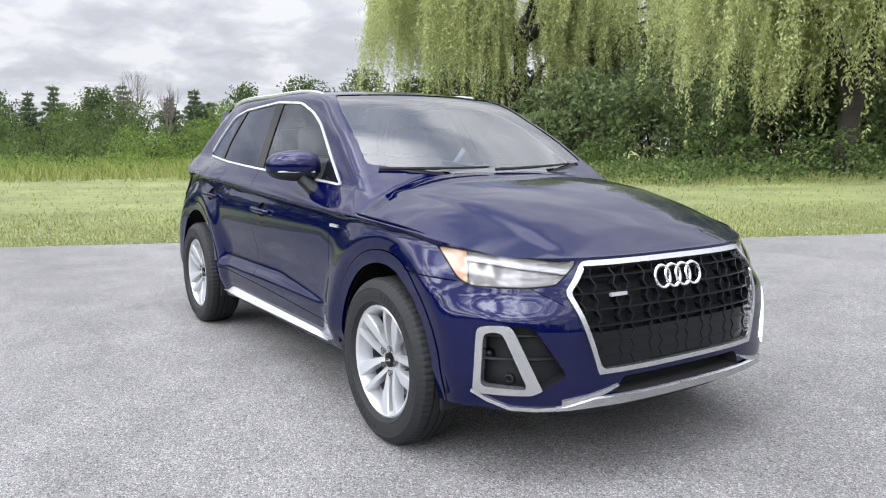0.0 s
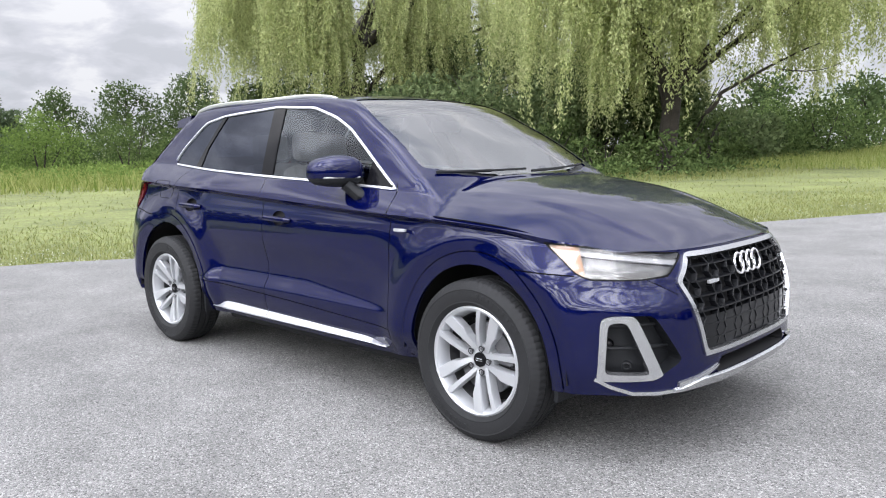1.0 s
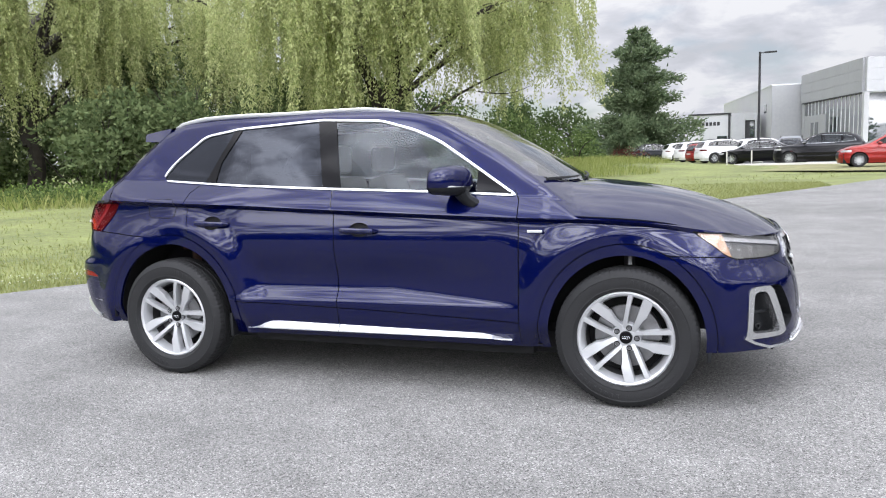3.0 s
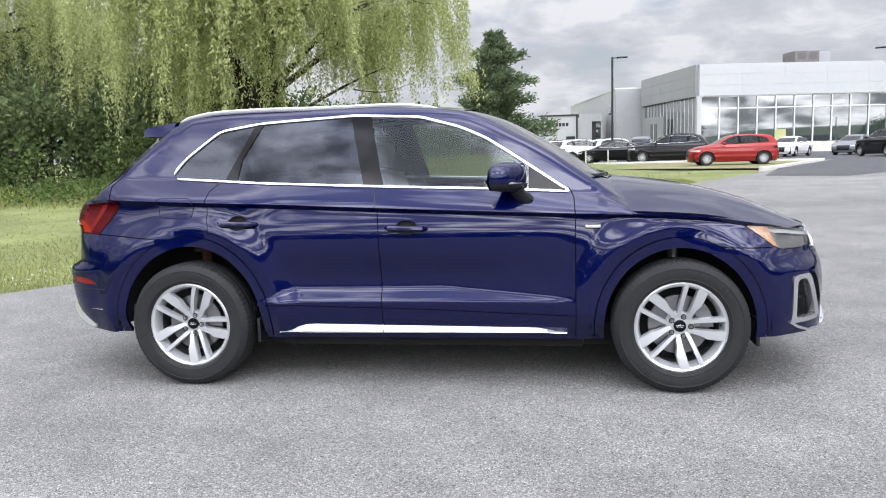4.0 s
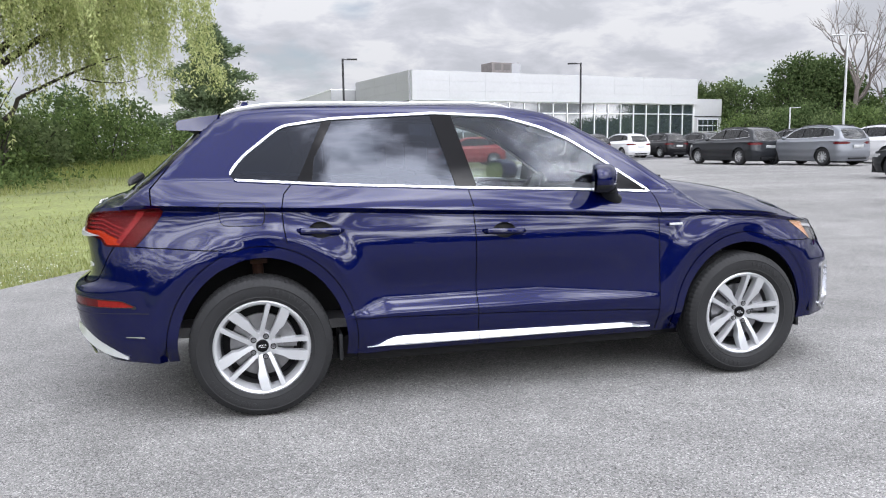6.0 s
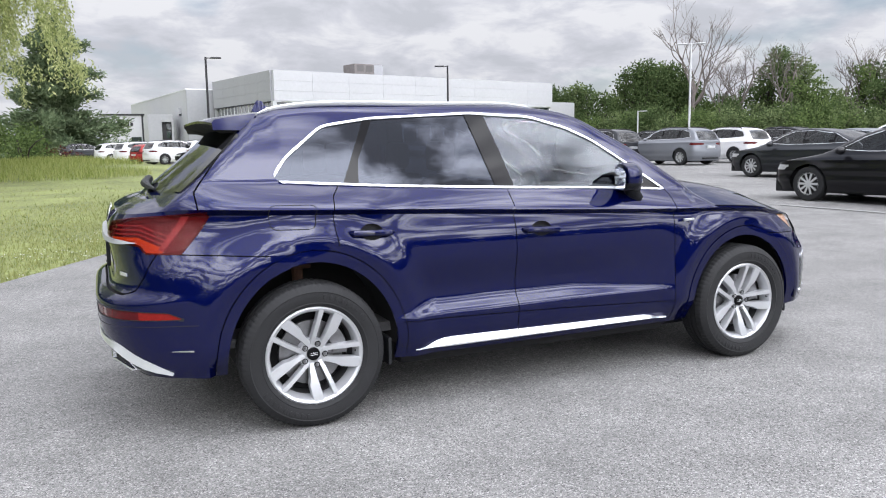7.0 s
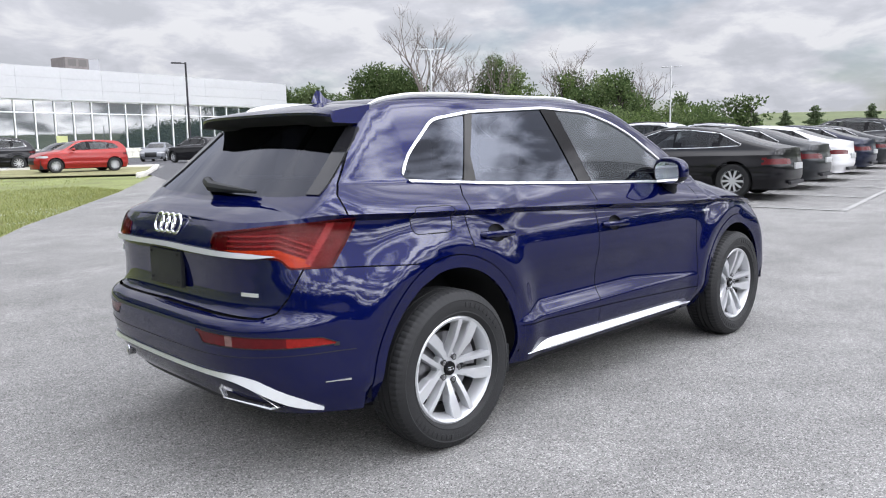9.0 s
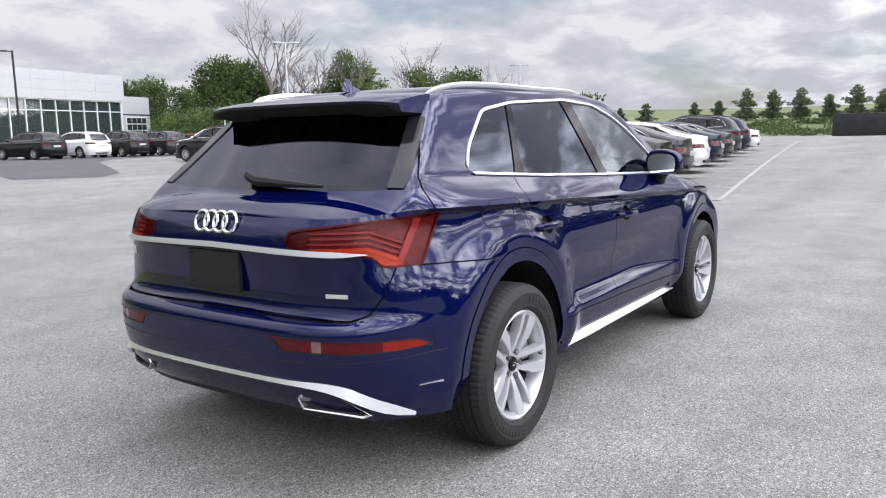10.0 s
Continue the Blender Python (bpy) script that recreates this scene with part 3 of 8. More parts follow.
def slit(bm, pts, width=G, ylim=-0.4, plane="xz"):
    """Take a narrow gap along a polyline out of the surface."""
    P = [Vector(p) for p in pts]
    sd = line_sd(pts)
    X, Z = [p.x for p in P], [p.y for p in P]
    a, b, c, d = min(X) - 0.03, max(X) + 0.03, min(Z) - 0.03, max(Z) + 0.03

    def uv(v):
        return (v[0], v[2]) if plane == "xz" else (qf(v), v[2]) if plane == "front" else (qr(v), v[2])

    def near(f):
        v = f.calc_center_median()
        if plane == "xz" and v[1] > ylim or plane == "front" and v[0] < 1.4 or plane == "rear" and v[0] > -1.6:
            return False
        x, z = uv(v)
        return a < x < b and c < z < d and abs(sd(x, z)) < 0.05

    for lv in (width, -width):
        cut(bm, lambda v: sd(*uv(v.co)), lv, near)
    take(bm, lambda f: near(f) and abs(sd(*uv(f.calc_center_median()))) < width).free()


def offset(bm, d):
    """Move every vertex along its normal."""
    bm.normal_update()
    mv = [(v, v.normal.copy()) for v in bm.verts]
    for v, n in mv:
        if abs(v.co.y) < 2e-4:
            n.y = 0.0
        v.co += n * d
    return bm


def slab(bm, out=0.006, deep=0.012, smooth_rim=True):
    """Give a surface patch thickness: proud by out, with walls going deep below."""
    bm.normal_update()
    nrm = {v: v.normal.copy() for v in bm.verts}
    for v, n in nrm.items():
        if abs(v.co.y) < 2e-4:
            n.y = 0.0
    rim = [e for e in bm.edges if e.is_boundary and max(abs(v.co.y) for v in e.verts) > 2e-4]
    base = {}
    for e in rim:
        for v in e.verts:
            if v not in base:
                base[v] = bm.verts.new(v.co - nrm[v] * deep)
    for v, n in nrm.items():
        v.co += n * out
    for e in rim:
        f = e.link_faces[0]
        a, b = e.verts
        for l in f.loops:
            if l.edge == e:
                a, b = l.vert, l.link_loop_next.vert
        try:
            bm.faces.new((b, a, base[a], base[b]))
        except ValueError:
            pass
    return bm


low, up = shells()
for ax, az, r0, r1 in AXLES:
    arch = lambda v, ax=ax, az=az: arch_r(v[0], v[2], ax, az) if v[1] < -0.5 else 9
    carve(low, arch, r0).free()
# the body's under edge
carve(low, lambda v: v[2] - (0.285 if -1.0 < v[0] < 1.0 else 0.285 + 0.03 * smoothstep(1.0, 2.2, abs(v[0])))).free()


# --- openings in the nose ---


def grille_sd(v):
    if v[0] < 1.7:
        return 0.08
    f = grille_sd.f
    return f(-v[1], v[2])


grille_sd.f = poly_sd(round_poly([(-0.465, 0.864), (0.465, 0.864), (0.56, 0.762), (0.455, 0.447), (-0.455, 0.447), (-0.56, 0.762)], 0.02))
hole = carve(low, grille_sd)
cut(hole, lambda v: grille_sd(v.co), -0.019)
gframe = take(hole, lambda f: grille_sd(f.calc_center_median()) > -0.019)
GSURF = hole  # the smooth surface of the opening
LAMP = round_poly([(0.375, 0.868), (0.40, 0.846), (0.490, 0.780), (0.62, 0.770), (0.86, 0.772), (0.915, 0.795), (1.01, 0.918), (0.80, 0.902), (0.55, 0.878)], 0.015)
lamp_fn = in_qz(LAMP, qf)
lens = carve(low, lamp_fn)
FOG = round_poly([(0.60, 0.640), (0.80, 0.640), (0.835, 0.625), (0.852, 0.372), (0.60, 0.378), (0.44, 0.448)], 0.03)
fog_fn = in_qz(FOG, qf)
fog = carve(low, fog_fn)
mouth_fn = lambda v: poly_mouth(-v[1], v[2]) if v[0] > 1.8 else 0.06
poly_mouth = poly_sd([(-0.37, 0.362), (0.37, 0.362), (0.345, 0.425), (-0.345, 0.425)])
mouth = carve(low, mouth_fn)

# --- openings in the tail ---
TLAMP = round_poly([(0.235, 1.044), (0.57, 1.078), (0.895, 1.098), (0.825, 0.905), (0.655, 0.907), (0.615, 0.943), (0.21, 0.982)], 0.012)
tlamp_fn = in_qz(TLAMP, qr, False)
tlens = carve(low, tlamp_fn)
REFL = round_poly([(0.15, 0.656), (0.58, 0.650), (0.80, 0.640), (0.875, 0.602), (0.20, 0.600)], 0.010)
refl_fn = in_qz(REFL, qr, False)
refl = carve(low, refl_fn)

# --- seams ---
liner = low.copy()
offset(liner, -0.02)
whole("inner_shell", liner, DARKVOID, label="black inner shell behind the panel gaps")
low_seams = [
    [(0.851, 1.02), (0.851, 0.30)],
    [(-0.262, 1.07), (-0.252, 0.94), (-0.239, 0.28)],
    [(-1.283, 1.10), (-1.276, 0.98), (-1.262, 0.90)],
    [(-0.93, 0.487), (0.0, 0.462), (0.849, 0.424)],
]
for pts in low_seams:
    slit(low, pts)
for ax, az, r0, r1 in AXLES:
    arch = lambda v, ax=ax, az=az: arch_r(v[0], v[2], ax, az) if v[1] < -0.6 and v[2] > 0.30 else 9
    seam(low, arch, r0 + 0.058)
# rear door edge runs on along the flare
slit(low, [(0.44, 0.705), (0.62, 0.78)], plane="front", width=0.0015)
slit(low, [(0.93, 0.79), (1.16, 0.80)], plane="front")
slit(low, [(0.80, 0.907), (1.25, 0.87)], plane="rear")
slit(low, [(-0.6, 0.722), (0.52, 0.715), (0.60, 0.735), (0.66, 0.80), (0.715, 0.905)], plane="rear", width=0.0035)
FUEL = round_poly([(-1.60, 1.118), (-1.365, 1.114), (-1.372, 0.995), (-1.59, 0.998)], 0.035)
fuel_fn = in_xz(FUEL)
seam(low, fuel_fn)
# handle recesses
CUPS = []
for hx, hz in ((-0.088, 0.927), (-1.088, 0.965)):
    cup_fn = in_xz([(hx + 0.064 * math.cos(a), hz - 0.001 + 0.042 * math.sin(a)) for a in (k * math.pi / 12 for k in range(24))])
    CUPS.append(carve(low, cup_fn))


def panel(test):
    return take(low, lambda f: test(f.calc_center_median()))


def flare_test(v):
    for ax, az, r0, r1 in AXLES:
        if arch_r(v[0], v[2], ax, az) < r0 + 0.058 and v[1] < -0.6:
            return True
    return False


flares_f = panel(lambda c: flare_test(c) and c.x > 0)
flares_r = panel(lambda c: flare_test(c) and c.x < 0)
pair("wheel_arch", slab(flares_f, 0.004, 0.014), PAINT, label="navy flared front wheel arch lip")
pair("wheel_arch", slab(flares_r, 0.004, 0.014), PAINT, label="navy flared rear wheel arch lip")
fueldoor = panel(lambda c: fuel_fn(c) < -0.002)
part("fuel_flap", fueldoor, PAINT, car)


def flank_y(x, z):
    """Half width of the flank at this height, over or under the crease."""
    zc = curve_at(CREASE, x)
    if z <= zc:
        return lower_point(x, WIDE, 0, 1, z, zc)[1]
    yc, zb = lower_point(x, WIDE, 0, 1, zc, zc)[1], curve_at(BELT, x)
    yb = min(curve_at(BELTY, x), yc - 0.06)
    return yc - (yc - yb) * min(1.0, (z - zc) / (zb - zc)) ** 1.25


bm = bmesh.new()
ring_ = [(a[0] + (b[0] - a[0]) * t, a[1] + (b[1] - a[1]) * t) for a, b in zip(FUEL, FUEL[1:] + FUEL[:1]) for t in (0, 0.25, 0.5, 0.75)]
tube(bm, [(x, -flank_y(x, z) + 0.0008, z) for x, z in ring_ + ring_[:1]], 0.0022, 5, caps=False)
part("flap_gap", bm, DARKVOID, car, "fine dark gap round the fuel flap")
bm = panel(lambda c: -0.9 < c.x < 0.851 and c.z < 0.487 - 0.0354 * (c.x + 0.93) - 0.0015 and c.y < -0.5)
pair("rocker_panel", bm, PAINT, label="dark navy sill below the doors")
fdoor = panel(lambda c: -0.245 - 0.016 * (c.z - 0.6) / 0.3 - 0.006 < c.x < 0.851 and c.z > 0.41 and c.y < -0.5)
door_f = pair("front_door", fdoor, PAINT)
rdoor = panel(lambda c: (c.x > -1.27 if c.z > 0.93 else math.hypot(c.x + 1.41, c.z - 0.36) > 0.5) and -1.28 < c.x < -0.2 and c.y < -0.5)
door_r = pair("rear_door", rdoor, PAINT)
tailgate = panel(lambda c: c.x < -1.7 and c.z > 0.712 and qr(c) < 0.60 + 0.55 * (c.z - 0.735) + 0.01)
tailgate = whole("tailgate", tailgate, PAINT, label="navy tailgate lower panel")
rbump = panel(lambda c: c.x < -1.6 and (c.z < 0.905 - 0.095 * (qr(c) - 0.88)))
rear_bumper = whole("rear_bumper", rbump, PAINT)
fbump = panel(lambda c: c.x > 1.55 and (c.z < 0.79 + 0.043 * (qf(c) - 0.93) or -c.y < 0.84 and qf(c) < 0.95))
front_bumper = whole("front_bumper", fbump, PAINT)
fend = panel(lambda c: c.x > 0.84)
pair("fender", fend, PAINT)
pair("quarter_panel", low, PAINT)

# --- upper body ---
WIN = round_poly([(-1.572, 1.222), (-1.48, 1.345), (-1.27, 1.508), (-1.0, 1.548), (-0.42, 1.576), (-0.03, 1.556), (0.2, 1.492), (0.36, 1.422), (0.51, 1.326), (0.845, 1.102), (0.35, 1.129), (-0.3, 1.154), (-0.95, 1.183)], 0.045)
win_fn = in_xz(WIN, -0.40)
side = carve(up, win_fn)
cut(side, lambda v: win_fn(v.co), -0.0115)
trim = take(side, lambda f: win_fn(f.calc_center_median()) > -0.0115)
pair("window_trim", slab(trim, 0.006, 0.01), CHROME, label="bright satin aluminium window surround")
PILLARS = [
    [(-0.455, 1.60), (-0.335, 1.60), (-0.215, 1.12), (-0.33, 1.12)],
    [(-1.01, 1.60), (-0.955, 1.60), (-1.10, 1.33), (-1.125, 1.15), (-1.225, 1.15)],
    [(0.60, 1.10), (0.60, 1.30), (0.66, 1.25), (0.85, 1.10)],
]
panes = []
for k, poly in enumerate(PILLARS):
    fn = in_xz(poly, -0.40)
    p = carve(side, fn)
    pair("pillar_cover" if k < 2 else "mirror_triangle", slab(p, 0.001, 0.01), GLOSSBLACK, label="gloss black pillar cover between the side windows")
slit(up, [(-0.28, 1.17), (-0.262, 1.06)])
slit(up, [(-1.225, 1.20), (-1.27, 1.15), (-1.285, 1.07)])
slit(up, [(0.815, 1.14), (0.845, 1.08), (0.851, 0.98)])
for name, a, b, m_ in (("quarter_window", -9, -1.13, PRIVACY), ("rear_window", -1.13, -0.35, PRIVACY), ("front_window", -0.35, 9, GLASS)):
    bm = take(side, lambda f: a < f.calc_center_median().x < b)
    offset(bm, -0.004)
    for ob in pair(name, bm, m_):
        ob.visible_shadow = False
side.free()

WS = round_poly([(1.105, -0.3), (1.105, 0.0), (1.065, 0.30), (0.905, 0.715), (0.43, 0.62), (0.20, 0.545), (0.235, 0.3), (0.25, 0.0), (0.25, -0.3)], 0.03)
ws_sd = poly_sd(WS)
ws_fn = lambda v: ws_sd(v[0], -v[1]) if v[0] > 0.1 and v[2] > 1.11 and v[0] < 1.2 else 0.06
ws = carve(up, ws_fn)
offset(ws, -0.004)
ws_ob = whole("windshield", ws, SCREEN, label="clear windshield reflecting the pale sky")
ws_ob.visible_shadow = False
BG = round_poly([(-0.3, 1.175), (0.0, 1.175), (0.58, 1.180), (0.675, 1.188), (0.545, 1.50), (0.49, 1.53), (-0.3, 1.53)], 0.03)
bg_sd = poly_sd(BG)
bg_fn = lambda v: bg_sd(-v[1], v[2]) if v[0] < -1.5 else 0.06
bgl = carve(up, bg_fn)
ob = whole("rear_glass", bgl, REARGLASS, label="dark tinted rear window")
ob.visible_shadow = False
# hood with its shut line at the cowl and the crease
hood = take(up, lambda f: f.calc_center_median().x > 0.80 and f.calc_center_median().z < 1.2 and (f.calc_center_median().x > 0.93 or f.calc_center_median().y < -0.85))
cut(hood, lambda v: v.co.x + 0.35 * v.co.y ** 2 - (1.105), 0.0)
cowl = take(hood, lambda f: f.calc_center_median().x + 0.35 * f.calc_center_median().y ** 2 < 1.105 and f.calc_center_median().y > -0.64)
whole("cowl", offset(cowl, -0.01), BLACK, label="black plastic cowl under the wipers")
# long soft creases of the hood
for v in hood.verts:
    y, x = -v.co.y, v.co.x
    if x > 1.0:
        yc = 0.47 + 0.20 * (2.2 - x)
        v.co.z += 0.007 * smoothstep(yc + 0.05, yc - 0.03, y) * smoothstep(2.19, 2.0, x) * smoothstep(1.05, 1.25, x) - 0.004
hood_ob = whole("hood", hood, PAINT, label="glossy navy hood with two long creases", angle=0.5)
# tailgate upper frame and roof
slit(up, [(-1.60, 1.62), (-1.62, 1.54), (-1.70, 1.47), (-1.80, 1.35), (-1.93, 1.19), (-1.92, 1.10)], ylim=-0.3, width=0.0035)
roof = whole("body_frame", up, PAINT, label="navy roof and pillars")

# --- nose details ---
fr_ob = whole("grille_frame", slab(gframe, 0.009, 0.03), SATIN, label="thick satin aluminium grille frame")


def nose_x(y, z):
    """Depth of the nose surface at this half width and height."""
    return skin(y, z, True)


def hex_mesh():
    """Small hexagon nodes in columns, tied by level bars and short ticks."""
    bm = bmesh.new()

    def bar(p, q, r, deep=0.012):
        mid = ((p[0] + q[0]) / 2, (p[1] + q[1]) / 2)
        if grille_sd.f(*mid) > -0.016:
            return
        a, b = (Vector((nose_x(*k) - deep, -k[0], k[1])) for k in (p, q))
        d = (b - a).normalized()
        side_ = d.cross(Vector((1, 0, 0))).normalized()
        vs = []
        for c in (a, b):
            for s, o, dx in ((1, r, -0.026), (1, r * 0.55, 0.0), (-1, r * 0.55, 0.0), (-1, r, -0.026)):
                vs.append(bm.verts.new(c + side_ * s * o + Vector((dx, 0, 0))))
        for i in range(3):
            bm.faces.new((vs[i], vs[i + 1], vs[i + 5], vs[i + 4]))
        bm.faces.new(vs[0:4])
        bm.faces.new(vs[7:3:-1])

    w, h, nx_ = 0.154, 0.0605, 0.038
    for j in range(-1, 8):
        for i in range(-4, 5):
            cy, cz = i * w, 0.475 + j * h
            # slanted sides of the node
            for sy in (-1, 1):
                for sz in (-1, 1):
                    bar((cy + sy * nx_ * 0.52, cz + sz * h / 2), (cy + sy * nx_, cz), 0.0056, 0.012)
            # the level bar over it, in pieces that follow the nose
            for k in range(4):
                y0 = cy - w / 2 + w * k / 4
                bar((y0, cz + h / 2), (y0 + w / 4, cz + h / 2), 0.0058, 0.0125)
    return bm


gb = GSURF.copy()
slab(gb, -0.075, 0.0)
whole("grille_back", gb, DARKVOID, front_bumper, "black recess behind the grille")
GRILLEGREY = mat("grille_plastic", (0.006, 0.0065, 0.008), 0.28, Specular_IOR_Level=0.28)
grille = part("grille", hex_mesh(), GRILLEGREY, car, "black honeycomb grille", angle=0.3)
# closed lower half of the grille
shut = GSURF
cut(shut, lambda v: v.co.z, 0.606)
lowg = take(shut, lambda f: f.calc_center_median().z < 0.606)
shut.free()
whole("grille_panel", offset(lowg, -0.0155), GRILLEGREY, grille, "closed dark lower grille panel")


def rings(parent, x, z, r, wid, face, lean):
    """Four interlaced chrome rings."""
    for k in range(4):
        bm = bmesh.new()
        n = 40
        yy = (k - 1.5) * r * 1.42
        pr = []
        for i in range(n):
            a = i * 2 * math.pi / n
            ring = []
            for j in range(8):
                b = j * math.pi / 4
                rr = r + wid * math.cos(b)
                ring.append(bm.verts.new((face * wid * 0.8 * math.sin(b) + lean * rr * math.sin(a), yy + rr * math.cos(a), rr * math.sin(a))))
            pr.append(ring)
        for i in range(n):
            for j in range(8):
                bm.faces.new((pr[i][j], pr[i][(j + 1) % 8], pr[(i + 1) % n][(j + 1) % 8], pr[(i + 1) % n][j]))
        bmesh.ops.recalc_face_normals(bm, faces=bm.faces[:])
        o = part("emblem_ring", bm, BRIGHT, parent, "chrome ring" if k == 0 else "")
        o.matrix_local = pose(x, 0, z)


rings(grille, nose_x(0, 0.784) - 0.002, 0.786, 0.043, 0.0062, 1, -0.25)
bm = bmesh.new()
add_box(bm, nose_x(0.33, 0.735) - 0.02, -0.375, 0.732, nose_x(0.33, 0.735) - 0.004, -0.290, 0.746, 0.002)
part("badge", bm, CHROME, grille, "small silver badge bar")

# headlamps
cut(lens, lambda v: lamp_fn(v.co), -0.007)
rimb = take(lens, lambda f: lamp_fn(f.calc_center_median()) > -0.007)
bowl = lens.copy()
cut(bowl, lambda v: qf(v.co), 0.875)
cut(bowl, lambda v: v.co.z - 0.842 - 0.10 * (qf(v.co) - 0.6), 0.0)
cut(bowl, lambda v: v.co.z - 0.860 - 0.10 * (qf(v.co) - 0.6), 0.0)
cut(bowl, lambda v: v.co.z - 0.792, 0.0)
amb = take(bowl, lambda f: qf(f.calc_center_median()) > 0.875)
strip = take(bowl, lambda f: 0.0 < f.calc_center_median().z - 0.842 - 0.10 * (qf(f.calc_center_median()) - 0.6) < 0.017)
lowl = take(bowl, lambda f: f.calc_center_median().z - 0.842 - 0.10 * (qf(f.calc_center_median()) - 0.6) < 0)
hl = pair("headlight", slab(rimb, 0.0, 0.05), GLOSSBLACK, label="clear wedge-shaped headlight")
for bm, m_, d, nm, lb in ((bowl, LAMPGREY, -0.020, "upper_reflector", ""), (lowl, LAMPGREY, -0.028, "lower_reflector", ""), (strip, LAMPWHITE, -0.008, "light_strip", "white daytime light strip"), (amb, AMBER, -0.008, "side_marker", "amber side reflector")):
    offset(bm, d)
    pair(nm, bm, m_, hl[0], lb, other=hl[1])
lens_obs = pair("lens", offset(lens, -0.001), LENS, hl[0], "clear plastic lens", other=hl[1])
for o in lens_obs:
    o.visible_shadow = False

# side intakes with their silver bezel
back = fog.copy()
slab(back, -0.075, 0.0)
fg = pair("side_intake", back, BLACK, label="black side intake in the front bumper")
BZO = poly_sd(round_poly([(0.690, 0.642), (0.80, 0.638), (0.838, 0.622), (0.853, 0.375), (0.545, 0.381)], 0.03))
BZI = poly_sd(round_poly([(0.728, 0.615), (0.785, 0.613), (0.806, 0.60), (0.818, 0.405), (0.618, 0.403)], 0.025))
bez_fn = lambda v: max(BZO(qf(v), v[2]), -BZI(qf(v), v[2])) if v[0] > 1.5 else 0.06
fine = fog
bmesh.ops.subdivide_edges(fine, edges=fine.edges[:], cuts=1, use_grid_fill=True)
cut(fine, lambda v: BZO(qf(v.co), v.co.z))
cut(fine, lambda v: BZI(qf(v.co), v.co.z))
bez = take(fine, lambda f: bez_fn(f.calc_center_median()) < 0)
fine.free()
pair("bezel", slab(bez, 0.008, 0.03), SATIN, fg[0], "satin silver bezel", other=fg[1])
for zz in (0.595, 0.505):
    bm = bmesh.new()
    pts = []
    for k in range(9):
        yy = 0.59 + 0.225 * k / 8
        pts.append((nose_x(yy, zz) - 0.055, -yy, zz))
    tube(bm, pts, 0.007, 6)
    pair("slat", bm, BLACK, fg[0], other=fg[1])
bm = bmesh.new()
bmesh.ops.create_uvsphere(bm, u_segments=14, v_segments=8, radius=0.024, matrix=Matrix.Translation((2.0, -0.775, 0.515)))
pair("camera_dome", bm, GLOSSBLACK, fg[0], other=fg[1])
bm = bmesh.new()
lathe(bm, [(0.008, 0.006), (0.012, 0.01), (0.02, 0.008), (0.022, 0.0), (0.022, -0.03)], 20)
bmesh.ops.transform(bm, matrix=pose(2.05, -0.715, 0.420, 0, 0, 210), verts=bm.verts[:])
pair("parking_sensor", bm, BLACK, fg[0], other=fg[1])
# lower mouth and blade
slab(mouth, -0.09, 0.0)
whole("mouth_recess", mouth, DARKVOID, front_bumper, "dark lower air inlet")
bm = bmesh.new()


def ribbon(bm, pts, up_vec, w0, w1=None, thick=0.012):
    """A flat band through points, w wide along up_vec."""
    wl = w0 if isinstance(w0, list) else None
    w1 = w0 if w1 is None else w1
    u = Vector(up_vec).normalized()
    P = [Vector(p) for p in pts]
    rows = []
    for i, p in enumerate(P):
        d = (P[min(i + 1, len(P) - 1)] - P[max(i - 1, 0)]).normalized()
        n = d.cross(u).normalized()
        t = i / max(1, len(P) - 1)
        w = wl[i] / 2 if wl else (w0 + (w1 - w0) * t) / 2
        uu = n.cross(d).normalized()
        rows.append([bm.verts.new(p + uu * a * w + n * b * thick / 2) for a, b in ((1, 1), (-1, 1), (-1, -1), (1, -1))])
    for a, b in zip(rows, rows[1:]):
        for k in range(4):
            bm.faces.new((a[k], a[(k + 1) % 4], b[(k + 1) % 4], b[k]))
    bm.faces.new(rows[0])
    bm.faces.new(rows[-1][::-1])
    bmesh.ops.recalc_face_normals(bm, faces=bm.faces[:])
    return bm


ys = [-0.62 + 1.24 * k / 40 for k in range(41)]
bw = [0.013 + 0.031 * smoothstep(0.62, 0.46, abs(y)) for y in ys]
pts = [(nose_x(y, 0.335) + 0.006, y, 0.3175 + 0.004 * abs(y) + w_ / 2) for y, w_ in zip(ys, bw)]
ribbon(bm, pts, (0.5, 0, 1), bw, thick=0.014)
part("front_blade", bm, SATIN, car, "silver blade along the lower front bumper")
bm = bmesh.new()
ribbon(bm, [(nose_x(y, z) + 0.006, -y, z) for y, z in ((0.37, 0.398), (0.42, 0.382), (0.50, 0.362), (0.60, 0.345))], (0.2, 0, 1), 0.007, 0.030, thick=0.012)
pair("blade_tip", bm, SATIN, front_bumper)
bm = bmesh.new()
ribbon(bm, [(nose_x(y, z) + 0.004, -y, z) for y, z in ((0.60, 0.3265), (0.68, 0.323), (0.755, 0.325), (0.81, 0.352), (0.85, 0.384))], (0, 0, 1), 0.014, thick=0.014)
pair("corner_blade", bm, SATIN, front_bumper)
bm = bmesh.new()
pts = [(nose_x(y, 0.30) - 0.075, y, 0.300) for y in [(-0.56 + 1.12 * k / 24) for k in range(25)]]
ribbon(bm, pts, (0.6, 0, 1), 0.085, thick=0.012)
part("chin", bm, BLACK, front_bumper, "black plastic chin")

# --- tail details ---
def tail_x(y, z):
    return skin(y, z, False)


